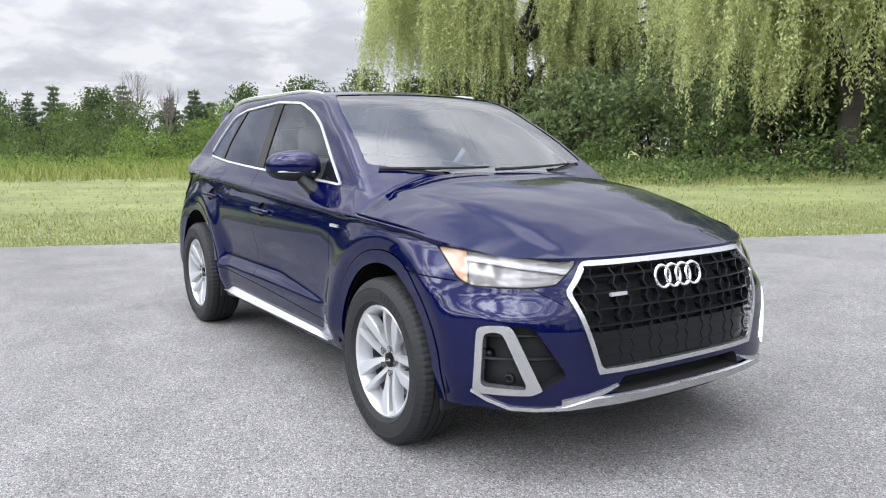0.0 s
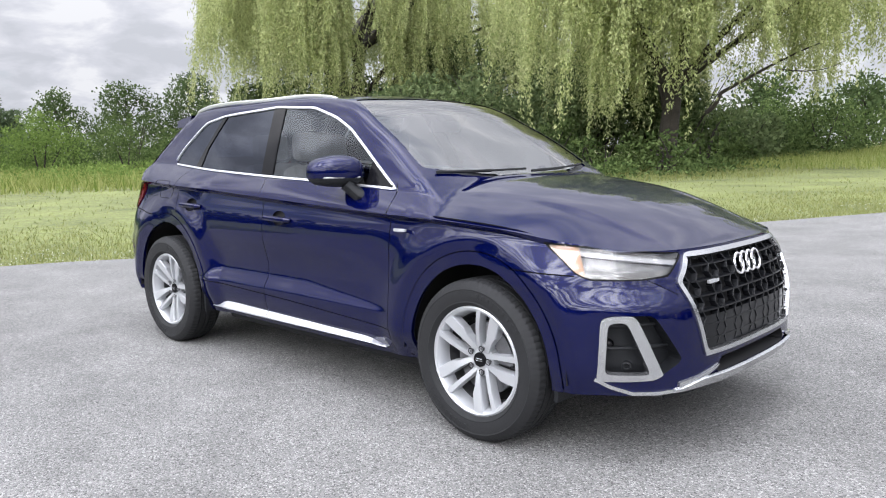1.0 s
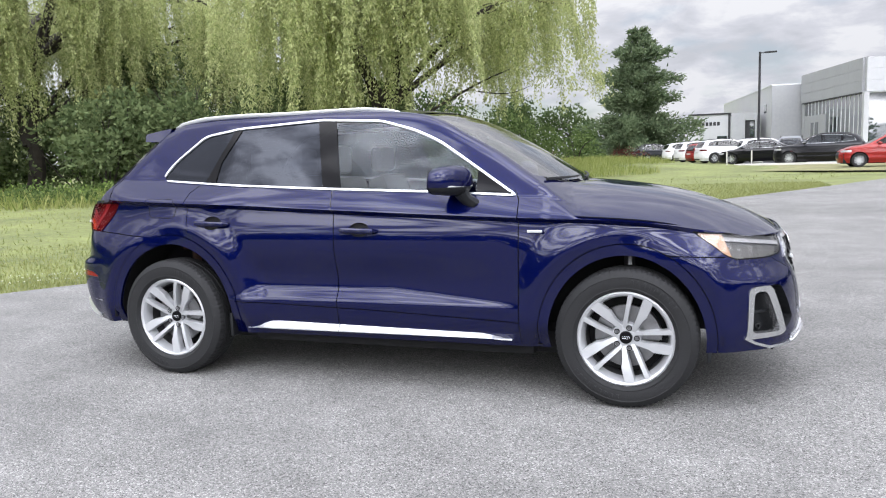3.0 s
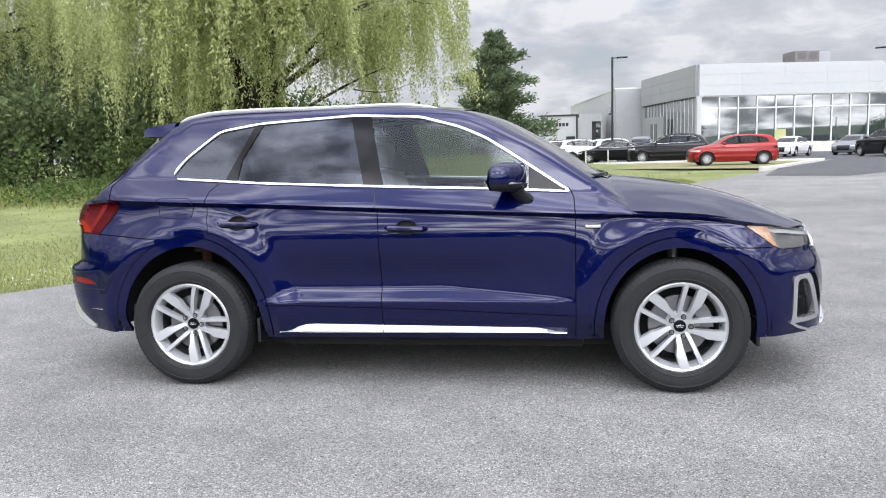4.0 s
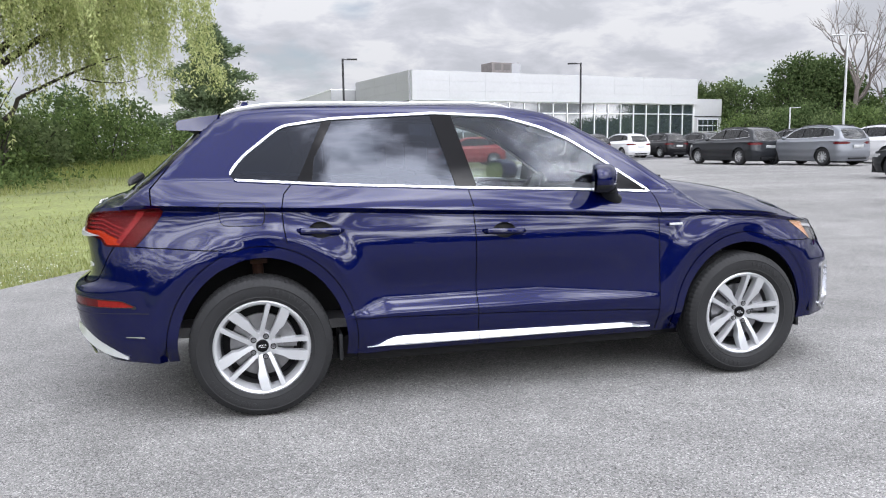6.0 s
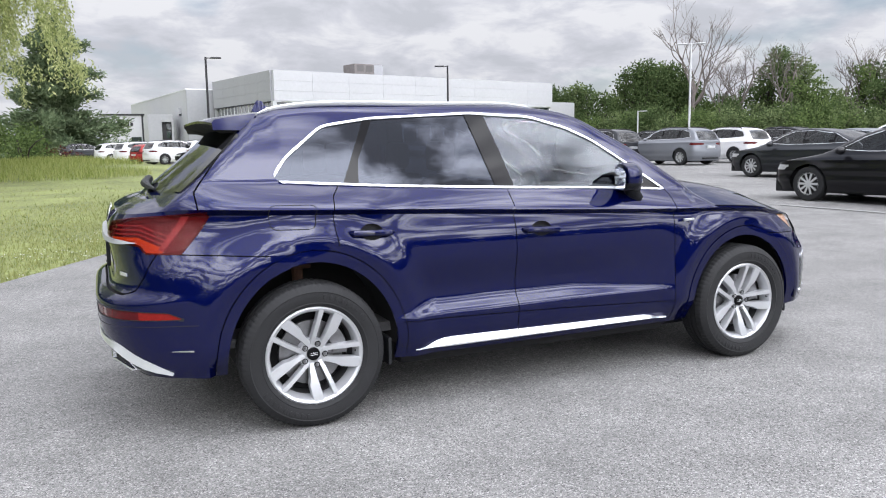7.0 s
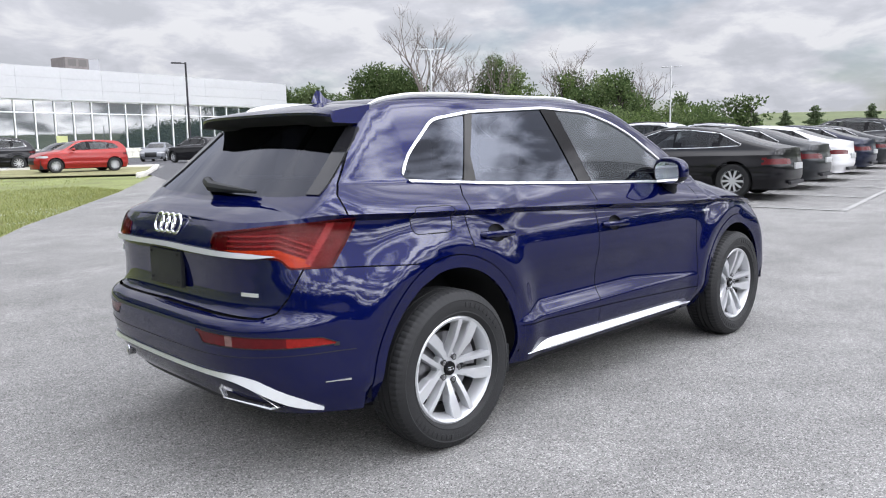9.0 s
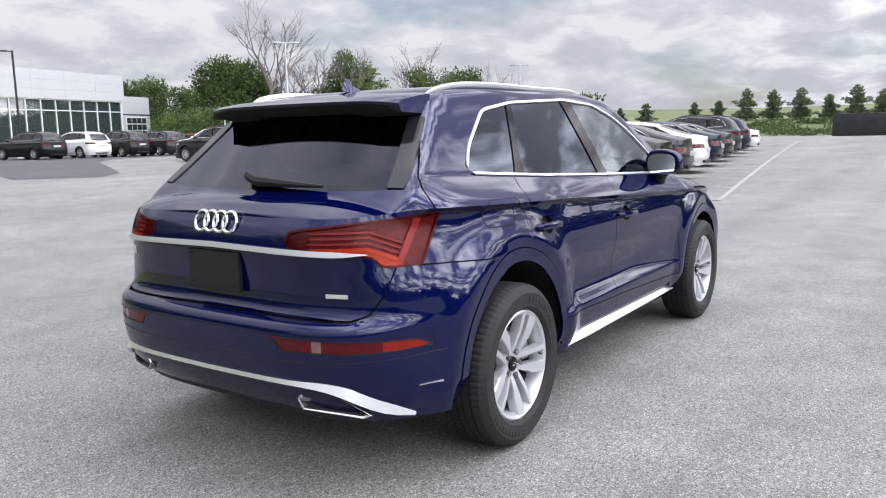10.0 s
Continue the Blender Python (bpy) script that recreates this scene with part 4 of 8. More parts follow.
inner = tlens.copy()
cut(tlens, lambda v: tlamp_fn(v.co), -0.008)
rimt = take(tlens, lambda f: tlamp_fn(f.calc_center_median()) > -0.008)
tl = pair("tail_light", slab(rimt, 0.003, 0.03), REDDARK, label="red wedge-shaped tail light with dark glass")
TAILGLASS = glass_mat("red_tinted_cover", (0.92, 0.66, 0.64), gloss=0.36, ior=1.27)
for o in pair("clear_cover", offset(inner, 0.006), TAILGLASS, tl[0], "glossy red tinted cover", other=tl[1]):
    o.visible_shadow = False
low1 = lambda c: c[2] - (0.962 + 0.02 * (qr(c) - 0.2)) if qr(c) < 0.60 else c[2] - (0.970 - 0.35 * (qr(c) - 0.60))
for fn, lv in ((lambda v: low1(v.co), 0.0), (lambda v: low1(v.co), 0.016), (lambda v: v.co.z - 1.035 - 0.055 * (qr(v.co) - 0.3), 0.0), (lambda v: qr(v.co) + 0.45 * (1.09 - v.co.z), 0.79), (lambda v: qr(v.co) + 0.45 * (1.09 - v.co.z), 0.82), (lambda v: qr(v.co) + 0.45 * (1.09 - v.co.z), 0.89), (lambda v: qr(v.co), 0.33)):
    cut(tlens, fn, lv)
for j in range(3):
    for s_ in (-0.0035, 0.0035):
        cut(tlens, lambda v: low1(v.co), 0.032 + 0.020 * j + s_)
kinds = {}
for f in tlens.faces:
    c = f.calc_center_median()
    u = qr(c) + 0.45 * (1.09 - c.z)
    l = low1(c)
    top = c.z - 1.035 - 0.055 * (qr(c) - 0.3)
    if u > 0.89:
        k = "dark"
    elif 0.79 < u < 0.82 and l > 0:
        k = "rim"
    elif u >= 0.82:
        k = "red"
    elif l < 0.0:
        k = "orange"
    elif l < 0.016:
        k = "bright"
    elif top > 0:
        k = "red"
    elif qr(c) < 0.33:
        k = "smoke"
    else:
        k = "rose"
        for j in range(3):
            if abs(l - 0.032 - 0.020 * j) < 0.0035:
                k = "guide%d" % j
    kinds.setdefault(k, []).append(f)
for k, m_, d in (("dark", REDDARK, -0.006), ("smoke", REDDARK, -0.006), ("red", REDLENS, -0.005), ("rim", ROSELINE, -0.002), ("rose", REDPINK, -0.012), ("bright", REDBRIGHT, 0.0), ("orange", REDBRIGHT, -0.004), ("guide0", ROSELINE, -0.004), ("guide1", ROSELINE, -0.004), ("guide2", ROSELINE, -0.004)):
    if k in kinds:
        bm = lift(tlens, [f for f in kinds[k] if f.is_valid])
        if k == "dark":
            # small slivers of the cut are left out
            bmesh.ops.delete(bm, geom=[f for f in bm.faces if f.calc_area() < 2e-6], context="FACES")
        pair("light_guide" if k[0] == "g" else "lens_" + k, slab(bm, d, 0.012), m_, tl[0], other=tl[1], angle=0.4)
tlens.free()
cut(refl, lambda v: refl_fn(v.co), -0.003)
rimr = take(refl, lambda f: refl_fn(f.calc_center_median()) > -0.003)
rf = pair("rear_reflector", slab(rimr, 0.002, 0.02), BLACK, label="red reflector strip in a black frame")
cut(refl, lambda v: qr(v.co), 0.66)
cut(refl, lambda v: qr(v.co), 0.35)
cut(refl, lambda v: qr(v.co), 0.395)
cl = take(refl, lambda f: 0.35 < qr(f.calc_center_median()) < 0.395)
pair("reverse_lamp", slab(cl, -0.003, 0.01), REVERSE, rf[0], "clear reversing lamp", other=rf[1])
for f_, m_, nm in ((lambda c: qr(c) <= 0.35, REDLENS, "inner_lens"), (lambda c: qr(c) > 0.66, REDOUTER, "outer_lens"), (lambda c: True, REDLENS, "reflector")):
    pair(nm, slab(take(refl, lambda f: f_(f.calc_center_median())), -0.002, 0.01), m_, rf[0], other=rf[1])

# chrome bar across the tailgate
bm = bmesh.new()
pts = [(tail_x(y, 0.965) - 0.010, y, 0.972 - 0.012 * abs(y / 0.7)) for y in [(-0.715 + 1.43 * k / 40) for k in range(41)]]
ribbon(bm, pts, (0.25, 0, 1), [0.022 * min(1.0, (0.715 - abs(p[1])) / 0.10 + 0.15) for p in pts], thick=0.018)
part("chrome_bar", bm, ALLOY, tailgate, "polished bar across the tailgate")
rings(tailgate, tail_x(0, 1.064) - 0.012, 1.062, 0.040, 0.0065, -1, 0.3)
# plate carrier
bm = bmesh.new()
add_box(bm, -2.325, -0.155, 0.785, -2.305, 0.155, 0.945, 0.004)
plate = part("plate_carrier", bm, BLACK, tailgate, "empty black number plate carrier")
for y, z in ((-0.13, 0.93), (0.13, 0.93), (-0.13, 0.81), (0.13, 0.81)):
    bm = bmesh.new()
    bmesh.ops.create_cone(bm, cap_ends=True, segments=10, radius1=0.006, radius2=0.005, depth=0.006, matrix=pose(-2.327, y, z, 0, 90, 0))
    part("screw", bm, DARKVOID, plate)
for y0, y1, z, h in ((-0.655, -0.565, 0.803, 0.016), (0.60, 0.68, 0.90, 0.032)):
    bm = bmesh.new()
    ym = (y0 + y1) / 2
    xm = tail_x(ym, z)
    sl = (tail_x(y1, z) - tail_x(y0, z)) / (y1 - y0)
    add_box(bm, -0.004, -(y1 - y0) / 2, -h / 2, 0.002, (y1 - y0) / 2, h / 2, 0.002)
    bmesh.ops.transform(bm, matrix=pose(xm, ym, z, 0, 0, -math.degrees(math.atan(sl))), verts=bm.verts[:])
    part("badge", bm, CHROME, tailgate, "small silver badge bar")
# diffuser, silver strip and exhaust trims
bm = bmesh.new()
ys = [(-0.70 + 1.4 * k / 30) for k in range(31)]
ribbon(bm, [(tail_x(y, 0.40) + 0.055, y, 0.375) for y in ys], (-0.55, 0, 1), 0.15, thick=0.02)
part("diffuser", bm, BLACK, rear_bumper, "black ribbed rear diffuser")
for y in (-0.42, -0.28, 0.28, 0.42):
    bm = bmesh.new()
    x = tail_x(y, 0.38) + 0.06
    add_box(bm, x + 0.01, y - 0.03, 0.305, x + 0.12, y + 0.03, 0.36, 0.012)
    part("fin", bm, BLACK, rear_bumper)
bm = bmesh.new()
SZ = [(0, 0.470), (0.50, 0.473), (0.60, 0.468), (0.67, 0.448), (0.73, 0.410), (0.78, 0.370), (0.82, 0.335)]
SW = [(0, 0.017), (0.45, 0.019), (0.60, 0.030), (0.70, 0.046), (0.77, 0.044), (0.82, 0.014)]
ys = [-0.82 + 1.64 * k / 60 for k in range(61)]
ribbon(bm, [(tail_x(y, curve_at(SZ, abs(y))) - 0.004, y, curve_at(SZ, abs(y))) for y in ys], (0.35, 0, 1), [curve_at(SW, abs(y)) for y in ys], thick=0.020)
part("silver_strip", bm, CHROME, rear_bumper, "satin silver strip over the diffuser")
bm = bmesh.new()
fr = [(-0.455, 0.405), (-0.478, 0.432), (-0.650, 0.418), (-0.738, 0.356), (-0.715, 0.346), (-0.480, 0.366)]
cen = (-0.60, 0.392)
rows = []
for sc_, dx in ((1.0, 0.05), (1.0, -0.004), (0.97, -0.008), (0.92, -0.004), (0.90, 0.016)):
    rows.append([bm.verts.new((tail_x(-y, 0.40) - 0.006 + dx, cen[0] + (y - cen[0]) * sc_, cen[1] + (z - cen[1]) * (sc_ - (0.09 if sc_ < 0.95 else 0)))) for y, z in fr])
for a, b in zip(rows, rows[1:]):
    for k in range(6):
        bm.faces.new((a[k], a[(k + 1) % 6], b[(k + 1) % 6], b[k]))
bmesh.ops.recalc_face_normals(bm, faces=bm.faces[:])
ex = pair("exhaust_trim", bm, SATIN, label="chrome trapezoid exhaust trim", angle=0.3)
bm = bmesh.new()
bm.faces.new([bm.verts.new((tail_x(-y, 0.40) + 0.006, cen[0] + (y - cen[0]) * 0.905, cen[1] + (z - cen[1]) * 0.82)) for y, z in fr])
pair("exhaust_hole", bm, DARKVOID, ex[0], other=ex[1])

# fine groove round the lower bumper
bm = bmesh.new()
ys = [-0.90 + 1.8 * k / 60 for k in range(61)]
tube(bm, [(tail_x(y, 0.566) + 0.0005, y, 0.560 + 0.014 * smoothstep(0.4, 0.9, abs(y))) for y in ys], 0.0022, 5)
part("bumper_groove", bm, DARKVOID, rear_bumper)

# slim bright slits at the bumper's corners
bm = bmesh.new()
ribbon(bm, [(tail_x(y, 0.455) - 0.003, -y, 0.452 + 0.02 * (y - 0.84)) for y in (0.850, 0.868, 0.882, 0.894)], (0, 0, 1), 0.003, 0.008, thick=0.006)
pair("bumper_slit", bm, SATIN, rear_bumper)

# roof spoiler: roof line, lip, and an underside that runs back to the glass
def glass_x(yy, zz):
    """Where the rear slope of the roof reaches this height."""
    a, b = -2.2, -1.5
    for _ in range(24):
        m_ = (a + b) / 2
        if roof_at(m_, yy) > zz:
            b = m_
        else:
            a = m_
    return (a + b) / 2


bm = bmesh.new()
rows = []
for k in range(33):
    e = -1 + k / 16
    q = abs(e)
    z0 = upper_height(-1.585, q * 0.563, 0.87, curve_at(CREASE, -1.585)) + 0.004
    tx, tz = -1.850 + 0.016 * q * q + 0.030 * q ** 8, 1.541 - 0.006 * q * q - 0.012 * q ** 8
    zg = 1.489 - 0.014 * smoothstep(0.45, 0.60, q) + 0.010 * smoothstep(0.9, 1.0, q)
    row = [(-1.585, 0.578, z0), (-1.69, 0.580, z0 * 0.58 + tz * 0.42 + 0.006), (-1.79, 0.580, z0 * 0.22 + tz * 0.78 + 0.006), (tx, 0.578, tz), (tx + 0.003, 0.578, tz - 0.012), (-1.80, 0.588, tz - 0.034), (glass_x(q * 0.60, zg) - 0.004, 0.60, zg), (-1.62, 0.598, zg)]
    rows.append([bm.verts.new((x, e * y, z)) for x, y, z in row])
for a, b in zip(rows, rows[1:]):
    for k in range(7):
        f = bm.faces.new((a[k], b[k], b[k + 1], a[k + 1]))
        f.material_index = 1 if k >= 4 else 0
bm.faces.new(rows[0])
bm.faces.new(rows[-1][::-1])
bmesh.ops.recalc_face_normals(bm, faces=bm.faces[:])
part("roof_spoiler", bm, [PAINT, DARKVOID], car, "navy roof spoiler with a black underside", angle=0.5)
# rear pillar cheeks
bm = bmesh.new()
rows = []
for k in range(9):
    t = k / 8
    z = 1.468 - 0.278 * t
    y = 0.562 + 0.112 * t
    xg = glass_x(y, z)
    zb_, yb_ = curve_at(BELT, xg), curve_at(BELTY, xg)
    wide_ = yb_ - ((0.24 * (z - zb_) + 0.42) ** 2 - 0.1764) / 0.48 - 0.012 if z > zb_ else yb_
    rows.append([bm.verts.new((glass_x(q_, z) - 0.003, -q_, z)) for q_ in (y - 0.012, (y + max(y + 0.012, min(y + 0.085 - 0.025 * t, wide_))) / 2, max(y + 0.012, min(y + 0.085 - 0.025 * t, wide_)))])
for a, b in zip(rows, rows[1:]):
    for k in range(2):
        bm.faces.new((a[k], a[k + 1], b[k + 1], b[k]))
bmesh.ops.recalc_face_normals(bm, faces=bm.faces[:])
pair("rear_side_blade", slab(bm, 0.004, 0.02), mat("blade_black", (0.012, 0.012, 0.014), 0.05, Specular_IOR_Level=0.4), label="gloss black blade beside the rear window")
# rear wiper
bm = bmesh.new()
gxw = lambda yy, zz: glass_x(abs(yy), zz) - 0.02
tube(bm, [(gxw(0, 1.225) - 0.015, 0.03, 1.235), (gxw(0, 1.21) - 0.02, -0.05, 1.215), (gxw(0.2, 1.2) - 0.015, -0.20, 1.208), (gxw(0.36, 1.2) - 0.01, -0.40, 1.198)], [0.024, 0.026, 0.018, 0.006], 8)
part("rear_wiper", bm, BLACK, car, "black rear wiper")
# shark fin
bm = bmesh.new()
prof = [(-1.50, 0.0), (-1.475, 0.05), (-1.465, 0.062), (-1.44, 0.058), (-1.42, 0.028), (-1.37, 0.012), (-1.30, 0.0)]
zb = roof_at(-1.42, 0) - 0.004
L_, R_, T_ = [], [], []
for x, h in prof:
    w = 0.026 if h < 0.03 else 0.012
    L_.append(bm.verts.new((x, w, zb)))
    R_.append(bm.verts.new((x, -w, zb)))
    T_.append(bm.verts.new((x, 0, zb + h + 0.004)))
for k in range(len(prof) - 1):
    bm.faces.new((L_[k], L_[k + 1], T_[k + 1], T_[k]))
    bm.faces.new((R_[k + 1], R_[k], T_[k], T_[k + 1]))
bmesh.ops.recalc_face_normals(bm, faces=bm.faces[:])
part("antenna_fin", bm, PAINT, car, "navy shark fin antenna", angle=1.0)

# roof rails
bm = bmesh.new()
pts, rad = [], []
for k in range(31):
    t = k / 30
    x = -1.57 + 1.62 * t
    y = 0.545 + 0.045 * math.sin(math.pi * t)
    lift_ = 0.014 * min(1, 7 * t, 7 * (1 - t))
    zz = upper_height(x, y, 0.87, curve_at(CREASE, x))
    pts.append((x, -y, zz - 0.006 + lift_))
    rad.append(0.018 if 0 < k < 30 else 0.008)
tube(bm, pts, rad, 10, sx=0.75)
pair("roof_rail", bm, CHROME, label="satin aluminium roof rail")
bm = bmesh.new()
pts2 = [(p[0], p[1], p[2] - 0.019) for p in pts[2:-2]]
tube(bm, pts2, 0.005, 6)
pair("rail_seal", bm, DARKVOID, label="dark gap strip under the rail")

# sill strip
bm = bmesh.new()
rows = []
for k in range(31):
    t = k / 30
    x = -0.862 + 1.665 * t
    top = 0.373 - 0.022 * t - 0.045 * smoothstep(0.12, 0.0, t) - 0.03 * smoothstep(0.9, 1.0, t)
    bot = 0.318 + 0.005 * t
    top = max(top, bot + 0.003)
    y0 = WIDE - curve_at(SIDE, top) + 0.006
    rows.append([bm.verts.new(p) for p in ((x, -y0 + 0.02, top + 0.004), (x, -y0 + 0.002, top), (x, -y0 - 0.020, (top * 0.30 + bot * 0.70)), (x, -y0 - 0.018, bot + 0.006), (x, -y0 + 0.03, bot))])
for a, b in zip(rows, rows[1:]):
    for k in range(4):
        bm.faces.new((a[k], b[k], b[k + 1], a[k + 1]))
bmesh.ops.recalc_face_normals(bm, faces=bm.faces[:])
cut(bm, lambda v: v.co.x, -0.2405)
cut(bm, lambda v: v.co.x, -0.2355)
take(bm, lambda f: abs(f.calc_center_median().x + 0.238) < 0.0025).free()
pair("sill_strip", bm, CHROME, label="bright aluminium strip along the sill", angle=0.25)

# door handles
for k, (hx, hz) in enumerate(((-0.088, 0.925), (-1.088, 0.963))):
    d = (door_f, door_r)[k]
    cupbm = offset(CUPS[k], -0.022)
    pair("handle_cup", cupbm, PAINT, d[0], other=d[1])
    bm = bmesh.new()
    yb = WIDE - curve_at(SIDE, hz) - 0.0
    pts = [(hx - 0.118, -yb - 0.004, hz + 0.002), (hx - 0.10, -yb - 0.024, hz), (hx, -yb - 0.032, hz - 0.002), (hx + 0.095, -yb - 0.024, hz - 0.005), (hx + 0.115, -yb - 0.004, hz - 0.006)]
    tube(bm, pts, [0.010, 0.0165, 0.0165, 0.0165, 0.010], 10, sx=1.0)
    pair("door_handle", bm, PAINT, d[0], "navy grab handle", other=d[1])
    bm = bmesh.new()
    tube(bm, [(hx - 0.09, -yb - 0.039, hz), (hx, -yb - 0.0475, hz - 0.002), (hx + 0.085, -yb - 0.039, hz - 0.005)], 0.0014, 6)
    pair("handle_trim", bm, GLOSSBLACK, d[0], other=d[1])

# fender badge
bm = bmesh.new()
add_box(bm, 0.905, -0.925, 0.916, 0.985, -0.912, 0.930, 0.002)
pair("badge", bm, CHROME, label="small silver badge bar")

# door mirrors
bm = bmesh.new()
bmesh.ops.create_uvsphere(bm, u_segments=32, v_segments=20, radius=1)
for v in bm.verts:
    x, y, z = v.co
    sq = lambda a, p: math.copysign(abs(a) ** p, a)
    nx_, ny_, nz_ = sq(x, 0.75), sq(y, 0.62), sq(z, 0.72)
    if nx_ < -0.55:
        nx_ = -0.55
    v.co = (0.475 + 0.36 * ny_ * 0.126 + nx_ * 0.088 * (1.05 - 0.25 * (ny_ < 0) * abs(ny_)), -0.928 + ny_ * 0.126, 1.189 + nz_ * (0.091 if nz_ > 0 else 0.074) * (1 - 0.18 * max(0, -ny_)))
bm2 = bm.copy()
cut(bm2, lambda v: v.co.z - 1.165, 0.0)
lowm = take(bm2, lambda f: f.calc_center_median().z < 1.165)
mir = pair("door_mirror", bm2, PAINT, label="navy door mirror on a black foot", angle=0.8)
pair("mirror_base", offset(lowm, -0.002), BLACK, mir[0], "black lower mirror housing", other=mir[1])
bm.free()
bm = bmesh.new()
tube(bm, [(0.585, -0.85, 1.168), (0.560, -0.93, 1.168), (0.515, -1.01, 1.168), (0.455, -1.042, 1.168)], 0.005, 6)
pair("turn_signal", bm, LAMPWHITE, mir[0], "pale side indicator strip", other=mir[1])
bm = bmesh.new()
tube(bm, [(0.53, -0.90, 1.135), (0.55, -0.87, 1.10), (0.58, -0.85, 1.07), (0.60, -0.83, 1.06)], [0.05, 0.048, 0.055, 0.045], 12, sx=0.7)
pair("mirror_foot", bm, BLACK, mir[0], other=mir[1])
bm = bmesh.new()
rows = [[(0.421 + 0.36 * 0.100 * sq(math.cos(a), 0.6), -0.925 + 0.100 * sq(math.cos(a), 0.6), 1.187 + 0.064 * sq(math.sin(a), 0.7)) for a in (k * 2 * math.pi / 28 for k in range(28))]]
bm.faces.new([bm.verts.new(p) for p in rows[0]][::-1])
pair("mirror_glass", bm, mat("mirror_glass", (0.85, 0.87, 0.9), 0.03, 1.0), mir[0], "mirror glass", other=mir[1])

# windshield wipers
for y0, y1 in ((-0.68, -0.08), (-0.05, 0.55)):
    bm = bmesh.new()
    pts = []
    for k in range(11):
        t = k / 10
        y = y0 + (y1 - y0) * t
        x = 1.075 - 0.24 * y * y - 0.02 * t
        pts.append((x, y, roof_at(x, abs(y)) + 0.012))
    tube(bm, pts, [0.008] * 6 + [0.006] * 5, 6)
    part("wiper", bm, BLACK, car, "black windshield wiper")

# underbody and wheel housings
bm = bmesh.new()
add_box(bm, -1.72, -0.66, 0.20, 1.72, 0.66, 0.34, 0.03)
add_box(bm, -0.90, -0.76, 0.21, 0.90, 0.76, 0.32, 0.03)
part("underbody", bm, DARKVOID, car, "dark underbody")
for ax in (1.41, -1.41):
    bm = bmesh.new()
    n = 40
    R0 = 0.475
    a = [[bm.verts.new((ax + R0 * math.cos(t), y, 0.37 + R0 * math.sin(t))) for t in (math.radians(-3 + 186 * k / n) for k in range(n + 1))] for y in (-0.90, -0.50)]
    for k in range(n):
        bm.faces.new((a[0][k], a[0][k + 1], a[1][k + 1], a[1][k]))
    bm.faces.new(a[1])
    pair("wheel_housing", bm, DARKVOID, label="black wheel housing")
    bm = bmesh.new()
    tube(bm, [(ax, -0.66, 0.42), (ax - 0.01, -0.60, 0.95)], 0.03, 10)
    tube(bm, [(ax - 0.045, -0.70, 0.79), (ax + 0.045, -0.70, 0.79)], 0.015, 8)
    pair("suspension_strut", bm, DISC if ax > 0 else RUST, label="metal suspension strut in the wheel housing")
    bm = bmesh.new()
    add_box(bm, ax + 0.40, -0.88, 0.255, ax + 0.42, -0.70, 0.40, 0.006)
    pair("mud_flap", bm, BLACK)

# --- interior ---
bm = bmesh.new()
add_box(bm, 0.62, -0.70, 0.85, 1.05, 0.70, 1.10, 0.06)
dash = part("dashboard", bm, TRIMGREY, car, "dark grey dashboard")
bm = bmesh.new()
add_box(bm, -1.9, -0.72, 0.40, 0.9, 0.72, 0.45)
part("cabin_floor", bm, TRIMGREY, car)
for x, sy in ((-0.02, 0.36), (-0.62, 0.27)):
    for y in (-sy, sy):
        bm = bmesh.new()
        add_box(bm, x - 0.20, y - 0.22, 0.55, x + 0.32, y + 0.22, 0.72, 0.06)
        s = part("seat", bm, SEAT, car, "light grey leather seat")
        bm = bmesh.new()
        add_box(bm, -0.08, -0.22, 0.0, 0.08, 0.22, 0.62, 0.06)
        bmesh.ops.transform(bm, matrix=pose(x - 0.24, y, 0.62, 0, -18, 0), verts=bm.verts[:])
        part("backrest", bm, SEAT, s)
        bm = bmesh.new()
        add_box(bm, x - 0.50, y - 0.13, 1.24, x - 0.40, y + 0.13, 1.42, 0.045)
        part("headrest", bm, SEAT, s)
bm = bmesh.new()
n = 32
pr = []
for i in range(n):
    a = i * 2 * math.pi / n
    pr.append((0.185 * math.cos(a), 0.185 * math.sin(a), 0))
tube(bm, pr + [pr[0]], 0.016, 8, caps=False)
add_box(bm, -0.17, -0.05, -0.02, 0.17, 0.05, 0.02, 0.01)
bmesh.ops.transform(bm, matrix=pose(0.50, 0.36, 1.02, 0, -62, 0), verts=bm.verts[:])
part("steering_wheel", bm, BLACK, car)
bm = bmesh.new()
add_box(bm, 0.36, -0.12, 1.40, 0.40, 0.12, 1.47, 0.015)
part("interior_mirror", bm, BLACK, car)

